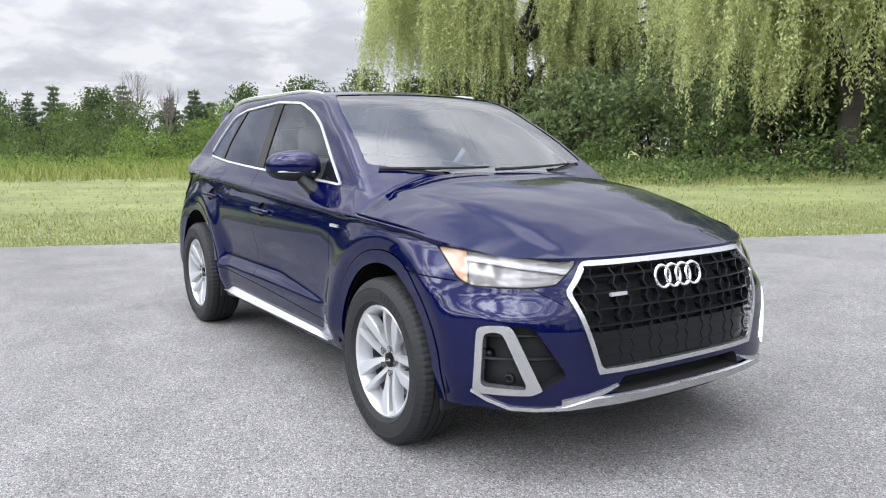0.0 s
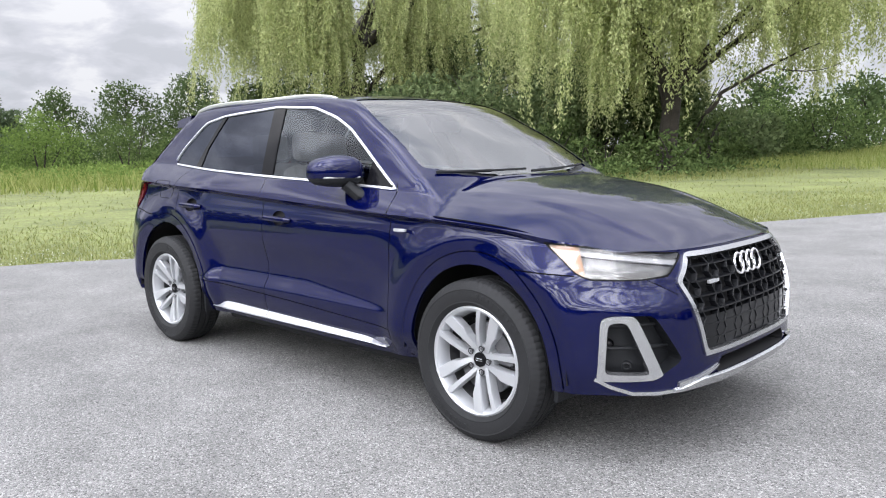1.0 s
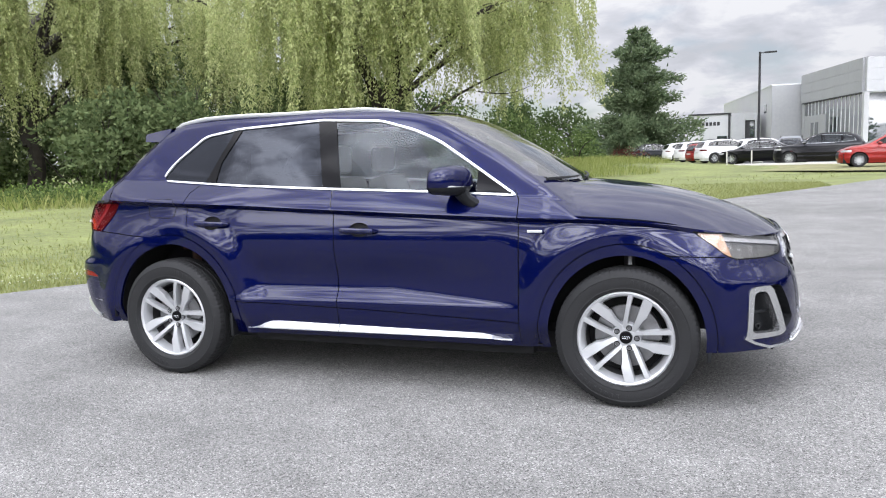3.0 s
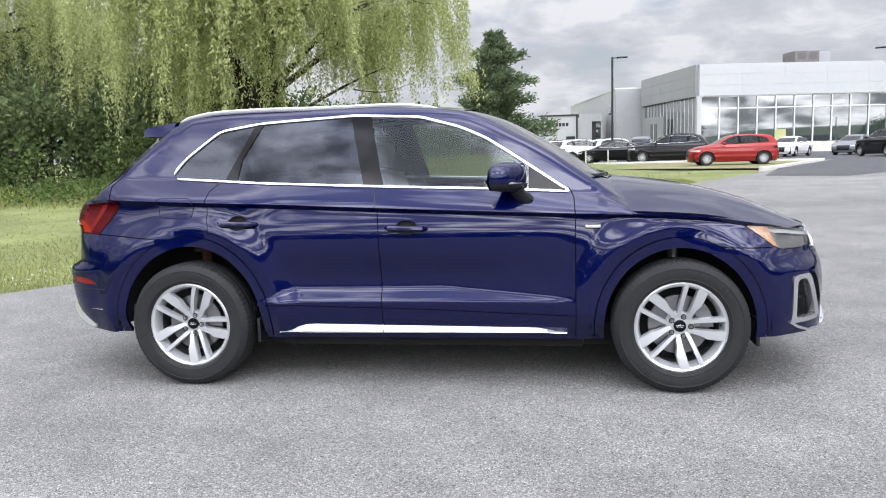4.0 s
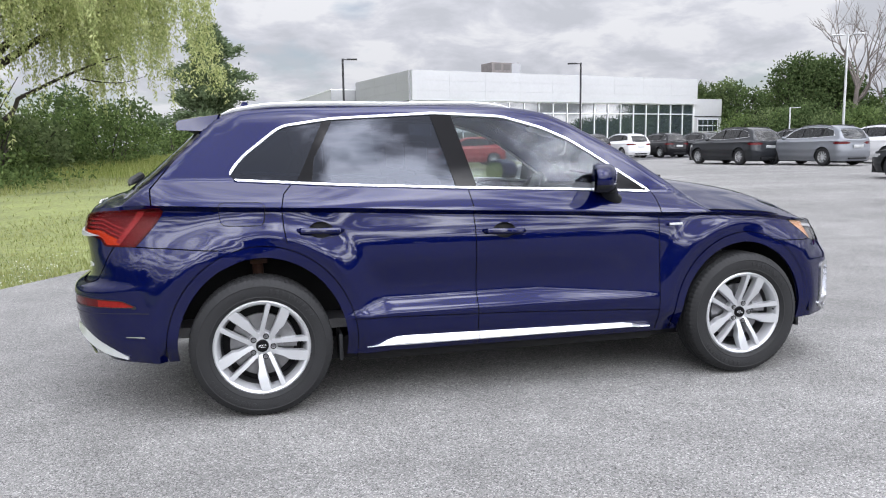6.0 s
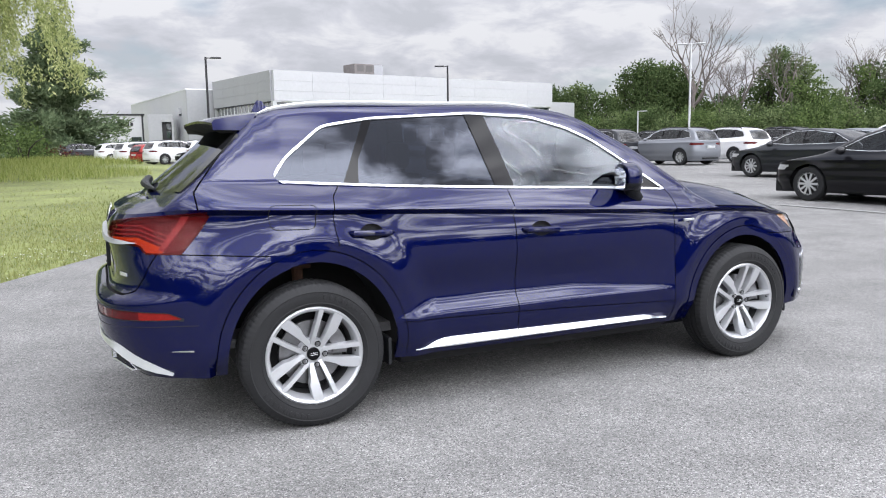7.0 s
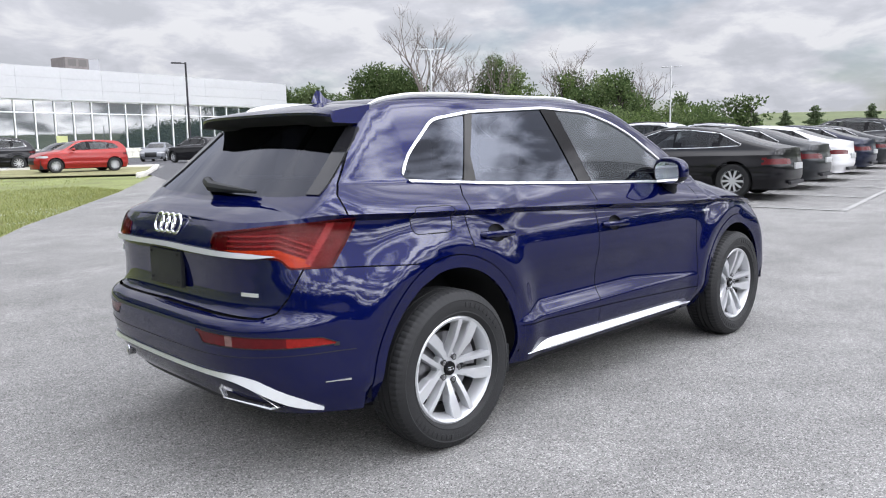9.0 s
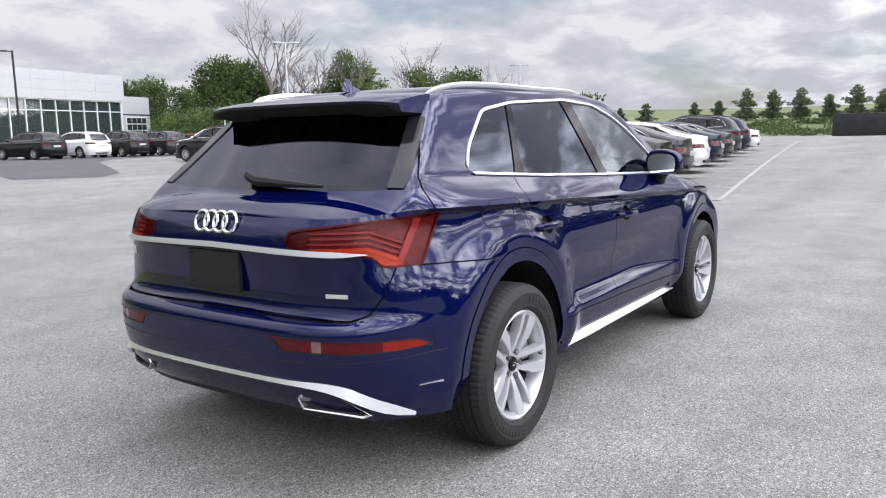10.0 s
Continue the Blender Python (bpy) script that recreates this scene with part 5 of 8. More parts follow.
# --- wheels ---
def wheel():
    """Right-hand wheel, facing -y, with its hub at the origin."""
    bm = bmesh.new()
    # barrel and lip
    lathe(bm, [(0.212, -0.03), (0.222, -0.082), (0.229, -0.096), (0.241, -0.103), (0.249, -0.098), (0.249, -0.07)], 64)
    lathe(bm, [(0.001, -0.052), (0.05, -0.056), (0.074, -0.052), (0.080, -0.035), (0.080, 0.02)], 40)
    bmesh.ops.recalc_face_normals(bm, faces=bm.faces[:])
    w = part("wheel", bm, ALLOY, car, "silver alloy wheel with five twin spokes", angle=0.4)
    shapes = {}
    # a slim and a broad spoke to each pair: distance from the hub, depth, middle, half width
    kinds_ = {
        "slim": [(0.028, -0.050, 0.018, 0.010), (0.075, -0.068, 0.0275, 0.0120), (0.14, -0.086, 0.0355, 0.0120), (0.19, -0.095, 0.041, 0.0130), (0.240, -0.1005, 0.046, 0.0150)],
        "broad": [(0.028, -0.050, -0.018, 0.012), (0.070, -0.067, -0.0295, 0.0145), (0.112, -0.079, -0.0365, 0.0180), (0.140, -0.086, -0.0440, 0.0260), (0.19, -0.095, -0.0465, 0.0275), (0.240, -0.1005, -0.0480, 0.0280)],
    }
    for k in range(5):
        base = 72 + 72 * k
        for kind, knots in kinds_.items():
            if kind not in shapes:
                bm = bmesh.new()
                prev = None
                for r, dep, off, hw_ in knots:
                    row = []
                    for s, d in ((-1.0, 0.045), (-0.98, 0.007), (-0.86, 0.0), (0.86, 0.0), (0.98, 0.007), (1.0, 0.045)):
                        row.append(bm.verts.new((r, dep + d, off + s * hw_)))
                    if prev:
                        for i in range(5):
                            bm.faces.new((prev[i], prev[i + 1], row[i + 1], row[i]))
                    prev = row
                bmesh.ops.recalc_face_normals(bm, faces=bm.faces[:])
                if sum(f.normal.y for f in bm.faces) > 0:
                    bmesh.ops.reverse_faces(bm, faces=bm.faces[:])
                o = part("spoke", bm, ALLOY, w, angle=0.22)
                shapes[kind] = o
            else:
                o = new("spoke", shapes[kind].data)
                o.parent = w
            o.matrix_local = pose(0, 0, 0, 0, -base, 0)
    bm = bmesh.new()
    n = 240
    prof = [(0.244, -0.078), (0.250, -0.101), (0.262, -0.114), (0.268, -0.1185), (0.272, -0.117), (0.30, -0.1225), (0.322, -0.1205), (0.326, -0.1225), (0.330, -0.120), (0.348, -0.110), (0.360, -0.097), (0.366, -0.082), (0.3685, -0.062), (0.358, -0.0605), (0.358, -0.054), (0.3665, -0.052), (0.3675, -0.020), (0.359, -0.019), (0.359, -0.012), (0.368, -0.010), (0.368, 0.012), (0.359, 0.013), (0.359, 0.02), (0.3675, 0.022), (0.3665, 0.054), (0.358, 0.056), (0.366, 0.064), (0.357, 0.09), (0.335, 0.11), (0.29, 0.116), (0.238, 0.08)]
    rings_ = lathe(bm, prof, n)
    for j, ring in enumerate(rings_):
        if 8 < j < 14 or 22 < j < 28:
            for i, v in enumerate(ring):
                if i % 3 == 0:
                    s = 1 - (0.0030 if j < 11 or j > 25 else 0.0036) / 0.36
                    v.co.x *= s
                    v.co.z *= s
    part("tyre", bm, RUBBER, w, "black tyre with a fine tread", angle=0.35)
    # raised letters of the maker as plain bars
    for a0 in (215, 35):
        bm = bmesh.new()
        for k in range(9):
            a = math.radians(a0 + k * 6)
            add_box(bm, -0.011, -0.1245, -0.007, 0.011, -0.118, 0.007, 0.001, m=Matrix.Rotation(-a, 4, "Y") @ Matrix.Translation((0.303, 0, 0)))
        part("tyre_marking", bm, RUBBER, w, "raised bars on the tyre wall")
    bm = bmesh.new()
    lathe(bm, [(0.001, -0.066), (0.026, -0.066), (0.032, -0.0645), (0.034, -0.056), (0.034, -0.04)], 28)
    part("hub_cap", bm, GLOSSBLACK, w, "black hub cap")
    for k in range(4):
        bm = bmesh.new()
        lathe(bm, [(0.0052, -0.0664), (0.0060, -0.0668), (0.0068, -0.0664)], 18)
        o = part("cap_ring", bm, SATIN, w)
        o.matrix_local = pose((k - 1.5) * 0.0088, 0, 0)
    for k in range(5):
        a = math.radians(72 + 72 * k)
        bm = bmesh.new()
        lathe(bm, [(0.001, -0.072), (0.008, -0.072), (0.010, -0.068), (0.010, -0.05)], 6)
        o = part("lug_bolt", bm, DISC, w, "steel wheel bolt" if k == 0 else "")
        o.matrix_local = pose(0.056 * math.cos(a), 0.004, 0.056 * math.sin(a))
        bm = bmesh.new()
        lathe(bm, [(0.0105, -0.0685), (0.0155, -0.0690)], 14)
        o = part("bolt_well", bm, DARKVOID, w)
        o.matrix_local = pose(0.056 * math.cos(a), -0.001, 0.056 * math.sin(a))
    bm = bmesh.new()
    lathe(bm, [(0.08, -0.012), (0.165, -0.012), (0.165, 0.012)], 48)
    lathe(bm, [(0.001, -0.02), (0.085, -0.02), (0.085, 0.0)], 32)
    part("brake_disc", bm, DISC, w, "steel brake disc")
    # inner barrel: a darker alloy whose colour holds the shade between the spokes
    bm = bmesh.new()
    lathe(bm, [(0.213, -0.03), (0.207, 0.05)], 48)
    part("wheel_barrel", bm, mat("barrel_painted_shade", (0.10, 0.10, 0.105), 0.45, 0.6), w, "inner barrel of the alloy wheel with its shade painted in")
    bm = bmesh.new()
    lathe(bm, [(0.001, 0.045), (0.208, 0.045)], 32)
    part("wheel_back", bm, DARKVOID, w)
    bm = bmesh.new()
    vs = []
    for r in (0.105, 0.178):
        for k in range(8):
            a = math.radians(-2 + 50 * k / 7)
            vs.append([(r * math.cos(a), d, r * math.sin(a)) for d in (-0.045, 0.02)])
    V = [[bm.verts.new(p) for p in q] for q in vs]
    for k in range(7):
        bm.faces.new((V[k][0], V[k + 1][0], V[8 + k + 1][0], V[8 + k][0]))
        bm.faces.new((V[8 + k][0], V[8 + k + 1][0], V[8 + k + 1][1], V[8 + k][1]))
        bm.faces.new((V[k][1], V[k + 1][1], V[k + 1][0], V[k][0]))
    bmesh.ops.recalc_face_normals(bm, faces=bm.faces[:])
    part("brake_caliper", bm, DISC, w, "grey brake caliper")
    bm = bmesh.new()
    tube(bm, [(0.212, -0.08, 0.012), (0.205, -0.10, 0.012)], 0.004, 8)
    part("valve", bm, BLACK, w)
    return w


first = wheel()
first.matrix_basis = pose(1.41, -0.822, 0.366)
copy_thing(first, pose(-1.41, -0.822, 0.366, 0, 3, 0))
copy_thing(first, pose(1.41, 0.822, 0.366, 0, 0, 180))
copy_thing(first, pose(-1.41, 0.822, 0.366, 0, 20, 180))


# ---- building ----
PANELWHITE = mat("white_metal_panel", (0.43, 0.435, 0.45), 0.5, noise_scale=0.25, amount=0.05, fine=3)
PANELGREY = mat("grey_metal_panel", (0.30, 0.305, 0.32), 0.5, noise_scale=0.25, amount=0.06, fine=3)
LOUVRE = mat("louvre_grey", (0.10, 0.093, 0.09), 0.6)
FRAMEMETAL = mat("window_frame", (0.72, 0.73, 0.75), 0.4, 0.3)
SHOPGLASS = mat("shop_glass", (0.03, 0.04, 0.045), 0.03, 0.0, coat=1.0, Coat_IOR=2.2)
STONE = mat("stone_wall", (0.62, 0.60, 0.57), 0.9, noise_scale=1.2, amount=0.3, fine=6, bump=0.5, bump_scale=8)
DARKMETAL = mat("dark_metal", (0.03, 0.03, 0.034), 0.5, 0.4, noise_scale=5, amount=0.3)
GALV = mat("galvanised_steel", (0.55, 0.56, 0.57), 0.45, 0.7, noise_scale=6, amount=0.15)
YELLOW = mat("yellow_panel", (0.40, 0.42, 0.20), 0.6)


def box_part(name, x0, y0, z0, x1, y1, z1, material, parent, bevel=0.0, label=""):
    bm = bmesh.new()
    add_box(bm, x0, y0, z0, x1, y1, z1, bevel)
    return part(name, bm, material, parent, label, smooth=False)


def dealership():
    """Showroom in its own frame: origin at the near corner, x along the glass front, y back."""
    root = empty("showroom_building", pose(16.7, 86.0, 0.0, 0, 0, 12.4), label="white and grey metal showroom with a long glass front", category="building")
    W, D, top, head, foot = 44.7, 19.0, 10.4, 6.87, 1.54
    box_part("roof_slab", 0, 0.3, top - 0.4, W, D, top - 0.15, PANELGREY, root)
    # fascia of wide panels in three courses, front and side
    n = 9
    for k in range(n):
        for j in range(3):
            h0 = head + (top - head) * j / 3
            box_part("panel", W * k / n + 0.006, -0.25, h0 + 0.006, W * (k + 1) / n - 0.006, 0.25, h0 + (top - head) / 3 - 0.006, PANELWHITE, root)
    for k in range(5):
        for j in range(3):
            h0 = head + (top - head) * j / 3
            box_part("panel", -0.25, 0.26 + (D - 0.3) * k / 5, h0 + 0.01, 0.2, 0.24 + (D - 0.3) * (k + 1) / 5, h0 + (top - head) / 3 - 0.01, PANELGREY, root)
    # glass front: two rows of panes between pale mullions
    m = 20
    for k in range(m):
        x0, x1 = 0.25 + (W - 0.5) * k / m, 0.25 + (W - 0.5) * (k + 1) / m
        box_part("pane", x0 + 0.05, 0.12, foot, x1 - 0.05, 0.15, 5.40, SHOPGLASS, root)
        box_part("pane", x0 + 0.05, 0.12, 5.52, x1 - 0.05, 0.15, head, SHOPGLASS, root)
        box_part("mullion", x0 - 0.06, -0.02, foot, x0 + 0.06, 0.14, head, FRAMEMETAL, root)
    box_part("mullion", W - 0.5, -0.02, foot, W - 0.25, 0.14, head, FRAMEMETAL, root)
    box_part("transom", 0.2, -0.01, 5.40, W - 0.2, 0.13, 5.52, FRAMEMETAL, root)
    box_part("head_rail", 0.2, -0.03, head - 0.12, W - 0.2, 0.13, head, FRAMEMETAL, root)
    box_part("corner_post", -0.2, -0.2, foot - 0.6, 0.3, 0.3, head, PANELWHITE, root)
    # interior seen dimly: floor, back wall, square columns
    box_part("inner_wall", 0.6, 9.0, foot, W - 0.6, 9.2, head, PANELGREY, root)
    for k in range(7):
        box_part("column", 3.2 + 6.2 * k, 2.2, foot, 3.7 + 6.2 * k, 2.7, head, PANELWHITE, root)
    # side glazing under a dark rail
    ns = 15
    for k in range(ns):
        y0, y1 = 0.4 + 17.6 * k / ns, 0.4 + 17.6 * (k + 1) / ns
        lo = foot if k < 9 else 5.2
        box_part("pane", 0.0, y0 + 0.05, lo, 0.04, y1 - 0.05, head - 0.1, SHOPGLASS, root)
        box_part("mullion", -0.05, y0 - 0.05, lo, 0.05, y0 + 0.05, head - 0.1, FRAMEMETAL, root)
    box_part("side_rail", -0.27, 0.3, head - 0.12, 0.05, D - 0.5, head, DARKMETAL, root)
    box_part("side_wall", -0.06, 10.9, 0.4, 0.1, 18.0, 5.2, PANELGREY, root)
    box_part("side_wall", -0.1, 18.0, 0.4, 0.1, D, head, PANELGREY, root)
    box_part("side_door", -0.12, 13.2, foot - 0.4, -0.065, 15.6, 4.3, SHOPGLASS, root)
    box_part("door_post", -0.14, 14.3, foot - 0.4, -0.06, 14.45, 4.3, FRAMEMETAL, root)
    box_part("back_wall", 0, D - 0.3, 0.4, W, D, head, PANELGREY, root)
    box_part("end_wall", W - 0.24, 0.4, 0.4, W, D, head, PANELGREY, root)
    # low end wing with a glazed service door
    box_part("wing", W, 0.6, 0.4, W + 5.6, D, 7.7, PANELWHITE, root)
    box_part("wing_band", W + 0.3, 0.55, 5.1, W + 5.6, 0.6, 5.25, DARKMETAL, root)
    box_part("service_door", W + 0.9, 0.55, 1.0, W + 4.9, 0.6, 4.9, FRAMEMETAL, root)
    for j in range(4):
        for k in range(4):
            box_part("pane", W + 1.05 + k * 0.95, 0.51, 1.2 + j * 0.92, W + 1.9 + k * 0.95, 0.545, 1.95 + j * 0.92, SHOPGLASS, root)
    # base wall of pale stone
    n = 26
    for k in range(n):
        for j in range(3):
            o = 0.5 * (j % 2)
            x0 = W * (k + o) / n
            box_part("stone", x0 + 0.015, -0.5 - 0.02 * ((k * 7 + j * 3) % 3), 0.06 + 0.48 * j + 0.012, x0 + W / n - 0.015, 0.2, 0.06 + 0.48 * (j + 1) - 0.012, STONE, root)
    box_part("sale_sign", 9.0, -0.05, foot, 10.3, 0.0, 2.95, YELLOW, root)
    # roof plant with a slanted screen
    unit_ = box_part("roof_unit", 14.4, 6, top - 0.1, 18.8, 9, top + 2.0, mat("roof_unit_grey", (0.15, 0.135, 0.13), 0.6, noise_scale=2, amount=0.3), root, 0.05)
    for k in range(3):
        box_part("louvre", 14.8 + k * 1.35, 5.97, top + 1.0, 15.8 + k * 1.35, 6.0, top + 1.8, LOUVRE, unit_)
    box_part("unit_cap", 17.4, 5.93, top + 0.6, 18.8, 5.96, top + 1.95, PANELGREY, unit_)
    box_part("roof_hatch", 26, 8, top - 0.1, 29, 10, top + 0.25, GALV, root)


dealership()


def wing_building():
    """Plain white workshop whose long wall runs back from the showroom, a grey porch before it, and a small annex."""
    root = empty("workshop_building", pose(8.95, 105.1, 0.0, 0, 0, 97.5), label="plain white metal workshop beside the showroom", category="building")
    for k in range(8):
        box_part("wall_panel", 5.1 * k + 0.01, -0.3, 0.3, 5.1 * (k + 1) - 0.01, 0.0, 9.4, PANELWHITE, root)
    box_part("core", 0.3, -9.0, 0.3, 40.5, -0.32, 9.2, PANELWHITE, root)
    box_part("end_wall", -0.25, -9.0, 0.3, -0.01, 0.0, 9.4, PANELGREY, root)
    box_part("window", 3.0, 0.0, 6.1, 4.4, 0.05, 7.2, SHOPGLASS, root)
    box_part("coping", -0.2, -9.0, 9.4, 40.8, 0.06, 9.55, FRAMEMETAL, root)
    porch = empty("workshop_porch", pose(4.1, 107.5, 0.0, 0, 0, -3.5), label="grey metal porch with a tall dark doorway", category="building")
    box_part("wall", 0.0, 0.0, 0.3, 1.75, 4.6, 6.25, PANELGREY, porch)
    box_part("wall", 3.0, 0.0, 0.3, 3.25, 4.6, 6.25, PANELGREY, porch)
    box_part("lintel", 1.76, 0.0, 5.2, 2.99, 4.6, 6.25, PANELGREY, porch)
    box_part("doorway", 1.76, 0.5, 0.3, 2.99, 0.6, 5.19, DARKMETAL, porch)
    for z0, z1 in ((1.7, 2.8), (3.0, 4.0), (4.2, 5.0)):
        box_part("door_pane", 2.35, 0.44, z0, 2.9, 0.49, z1, SHOPGLASS, porch)
    r2 = empty("white_annex", pose(0.2, 120.3, 0.0, 0, 0, -2.0), label="small white building with a dark roof edge", category="building")
    box_part("wall", -1.9, 0, 0.3, 4.0, 8, 6.6, PANELWHITE, r2)
    box_part("roof_edge", -2.0, -0.15, 6.6, 4.2, 8.1, 6.85, DARKMETAL, r2)
    box_part("side_post", 3.75, -0.12, 0.3, 4.0, -0.02, 6.6, DARKMETAL, r2)
    box_part("door", 2.2, -0.06, 0.5, 3.6, 0.0, 3.4, SHOPGLASS, r2)
    box_part("door", -0.3, -0.06, 0.5, 0.9, 0.0, 2.2, DARKMETAL, r2)
    for k in range(6):
        box_part("lettering", -0.6 + k * 0.55, -0.05, 5.0, -0.2 + k * 0.55, 0.0, 5.55, DARKMETAL, r2)


wing_building()


# ---- street lamps ----
def street_lamp(x, y, h, arms, turn, material, label):
    z0 = gz(x, y)
    root = empty("street_lamp", pose(x, y, z0, 0, 0, turn), label=label, category="lamp post", group="lamp posts of the lot")
    bm = bmesh.new()
    add_box(bm, -0.28, -0.28, -0.1, 0.28, 0.28, 0.12, 0.03)
    part("base", bm, CONCRETE, root)
    bm = bmesh.new()
    tube(bm, [(0, 0, 0.1), (0, 0, h)], [0.085, 0.07], 10)
    part("pole", bm, material, root)
    for s in arms:
        bm = bmesh.new()
        add_box(bm, 0.0 if s > 0 else -0.35, -0.03, h - 0.10, 0.35 if s > 0 else 0.0, 0.03, h - 0.04, 0.01)
        a = part("arm", bm, material, root)
        bm = bmesh.new()
        add_box(bm, 0.3 * s if s > 0 else -1.0, -0.16, h - 0.10, 1.0 if s > 0 else 0.3 * s, 0.16, h - 0.01, 0.02)
        part("lamp_head", bm, material, a)


street_lamp(4.6, 49.3, 7.1, (1,), -8, DARKMETAL, "tall dark steel lamp post with one flat head")
street_lamp(23.0, 51.0, 7.2, (-1,), -20, DARKMETAL, "dark steel lamp post before the glass front")
street_lamp(37.4, 40.0, 8.1, (1, -1), -40, GALV, "pale grey lamp post with two flat heads")
street_lamp(68.0, 37.0, 8.2, (1, -1), -60, GALV, "pale grey lamp post with two arms far off")
street_lamp(54.0, 67.0, 4.6, (1,), -40, GALV, "short pale lamp post at the lot's end")

# ---- paint lines, island, clutter of the lot ----
def strip_mesh(name, a, b, w, material, label, lift_by=0.008, category="line"):
    a, b = Vector(a), Vector(b)
    n = Vector((-(b - a).y, (b - a).x)).normalized() * w / 2
    k = max(2, int((b - a).length / 3))
    bm = bmesh.new()
    rows = []
    for i in range(k + 1):
        p = a + (b - a) * i / k
        rows.append([bm.verts.new((q.x, q.y, gz(q.x, q.y) + lift_by)) for q in (p + n, p - n)])
    for r0, r1 in zip(rows, rows[1:]):
        bm.faces.new((r0[0], r1[0], r1[1], r0[1]))
    bmesh.ops.recalc_face_normals(bm, faces=bm.faces[:])
    for f in bm.faces:
        if f.normal.z < 0:
            f.normal_flip()
    return tagged(part(name, bm, material), label, category, kind="structure")


LINE0, LINE1 = Vector((10.2, 1.25)), Vector((66, 9.4))
LD = (LINE1 - LINE0).normalized()
LN = Vector((-LD.y, LD.x))
strip_mesh("stall_line", LINE0, LINE1, 0.095, WHITEPAINT, "worn white line along the row of stalls")
for k in range(14):
    p = LINE0 + LD * (0.05 + 2.75 * k)
    strip_mesh("stall_line", p, p + LN * 5.2, 0.11, WHITEPAINT, "worn white stall line on the asphalt")
for k in range(7):
    p = Vector((18.0 + 3.3 * k, 21.6))
    strip_mesh("stall_line", p, p + Vector((-0.4, 5.0)), 0.11, WHITEPAINT, "worn white stall line on the asphalt")
for k in range(6):
    p = Vector((19.6 + 2.8 * k, 42.8))
    strip_mesh("stall_line", p, p + Vector((-1.6, 4.5)), 0.12, WHITEPAINT, "white stall line on the dark asphalt", 0.014)

# grass island with a concrete kerb
sheet("island", [(9.4, 27.9), (14.9, 38.6), (8, 41.5), (3.0, 42.0), (0, 34)], mat("dry_soil", (0.17, 0.165, 0.075), 0.95, noise_scale=0.8, amount=0.4, fine=20), 0.02, "brown bare soil and dry grass of a kerbed island", category="soil")
for k, (a, b) in enumerate((((9.5, 27.8), (10.2, 29.0)), ((10.2, 29.0), (14.9, 38.7)), ((14.9, 38.7), (8.0, 41.6)), ((8.0, 41.6), (3.0, 42.2)), ((9.5, 27.8), (8.7, 26.6)))):
    a, b = Vector(a), Vector(b)
    bm = bmesh.new()
    L_ = (b - a).length
    add_box(bm, 0, -0.09, -0.1, L_, 0.09, 0.13, 0.02)
    ob = tagged(part("kerb", bm, CONCRETE), "pale concrete kerb round the grass island", "kerb", kind="structure")
    za, zb = gz(*a), gz(*b)
    ob.matrix_world = Matrix.Translation((a.x, a.y, za)) @ Matrix.Rotation(math.atan2((b - a).y, (b - a).x), 4, "Z") @ Matrix.Rotation(-math.atan2(zb - za, L_), 4, "Y")


def cabinet():
    root = empty("utility_cabinet", pose(8.9, 42.3, gz(8.9, 42.3), 0, 0, 12), label="pale grey steel utility cabinet beside the island", category="cabinet")
    bm = bmesh.new()
    add_box(bm, -0.45, -0.35, 0.0, 0.45, 0.35, 1.35, 0.03)
    body = part("body", bm, mat("cabinet_grey", (0.62, 0.63, 0.62), 0.6, noise_scale=3, amount=0.1), root)
    bm = bmesh.new()
    add_box(bm, -0.4, -0.375, 0.1, 0.4, -0.352, 1.25, 0.01)
    part("door", bm, FRAMEMETAL, body)


cabinet()
for k, (x, y) in enumerate(((2.6, 44.0), (4.0, 44.6))):
    bm = bmesh.new()
    tube(bm, [(x, y, gz(x, y) - 0.1), (x, y, gz(x, y) + 0.85)], 0.04, 8)
    tagged(part("marker_post", bm, CONCRETE), "short white marker post by the parked cars", "post")


def container():
    root = empty("waste_container", pose(104.2, 7.6, gz(104.2, 7.6), 0, 0, 97), label="long black steel waste container with ribbed walls", category="container")
    bm = bmesh.new()
    add_box(bm, -5.2, -1.2, 0.0, 4.4, 1.2, 2.75, 0.04)
    body = part("body", bm, DARKMETAL, root)
    for k in range(9):
        bm = bmesh.new()
        add_box(bm, -5.1 + k * 1.16, 1.2, 0.1, -4.93 + k * 1.16, 1.29, 2.7, 0.01)
        part("rib", bm, DARKMETAL, body)
    for k in range(4):
        bm = bmesh.new()
        add_box(bm, -4.5 + k * 2.1, 1.30, 1.7, -3.5 + k * 2.1, 1.32, 2.1)
        part("marking", bm, GALV if k == 1 else DARKMETAL, body, "pale bars of faded lettering")


container()


# ---- parked cars ----
def fleet_paint(name, c, metal=0.2, rough=0.35):
    return mat(name, c, rough, metal, coat=0.6, noise_scale=900, amount=0.12, Specular_IOR_Level=0.05)


FLEET = {
    "black": fleet_paint("black_paint", (0.006, 0.006, 0.008)),
    "charcoal": fleet_paint("charcoal_paint", (0.022, 0.024, 0.028), 0.4),
    "white": fleet_paint("white_paint", (0.60, 0.60, 0.61), 0.0),
    "grey": fleet_paint("grey_paint", (0.17, 0.18, 0.20), 0.4),
    "silver": fleet_paint("silver_paint", (0.45, 0.46, 0.48), 0.6),
    "red": fleet_paint("red_paint", (0.24, 0.018, 0.016), 0.1),
    "navy": fleet_paint("dark_blue_paint", (0.010, 0.013, 0.03), 0.3),
}
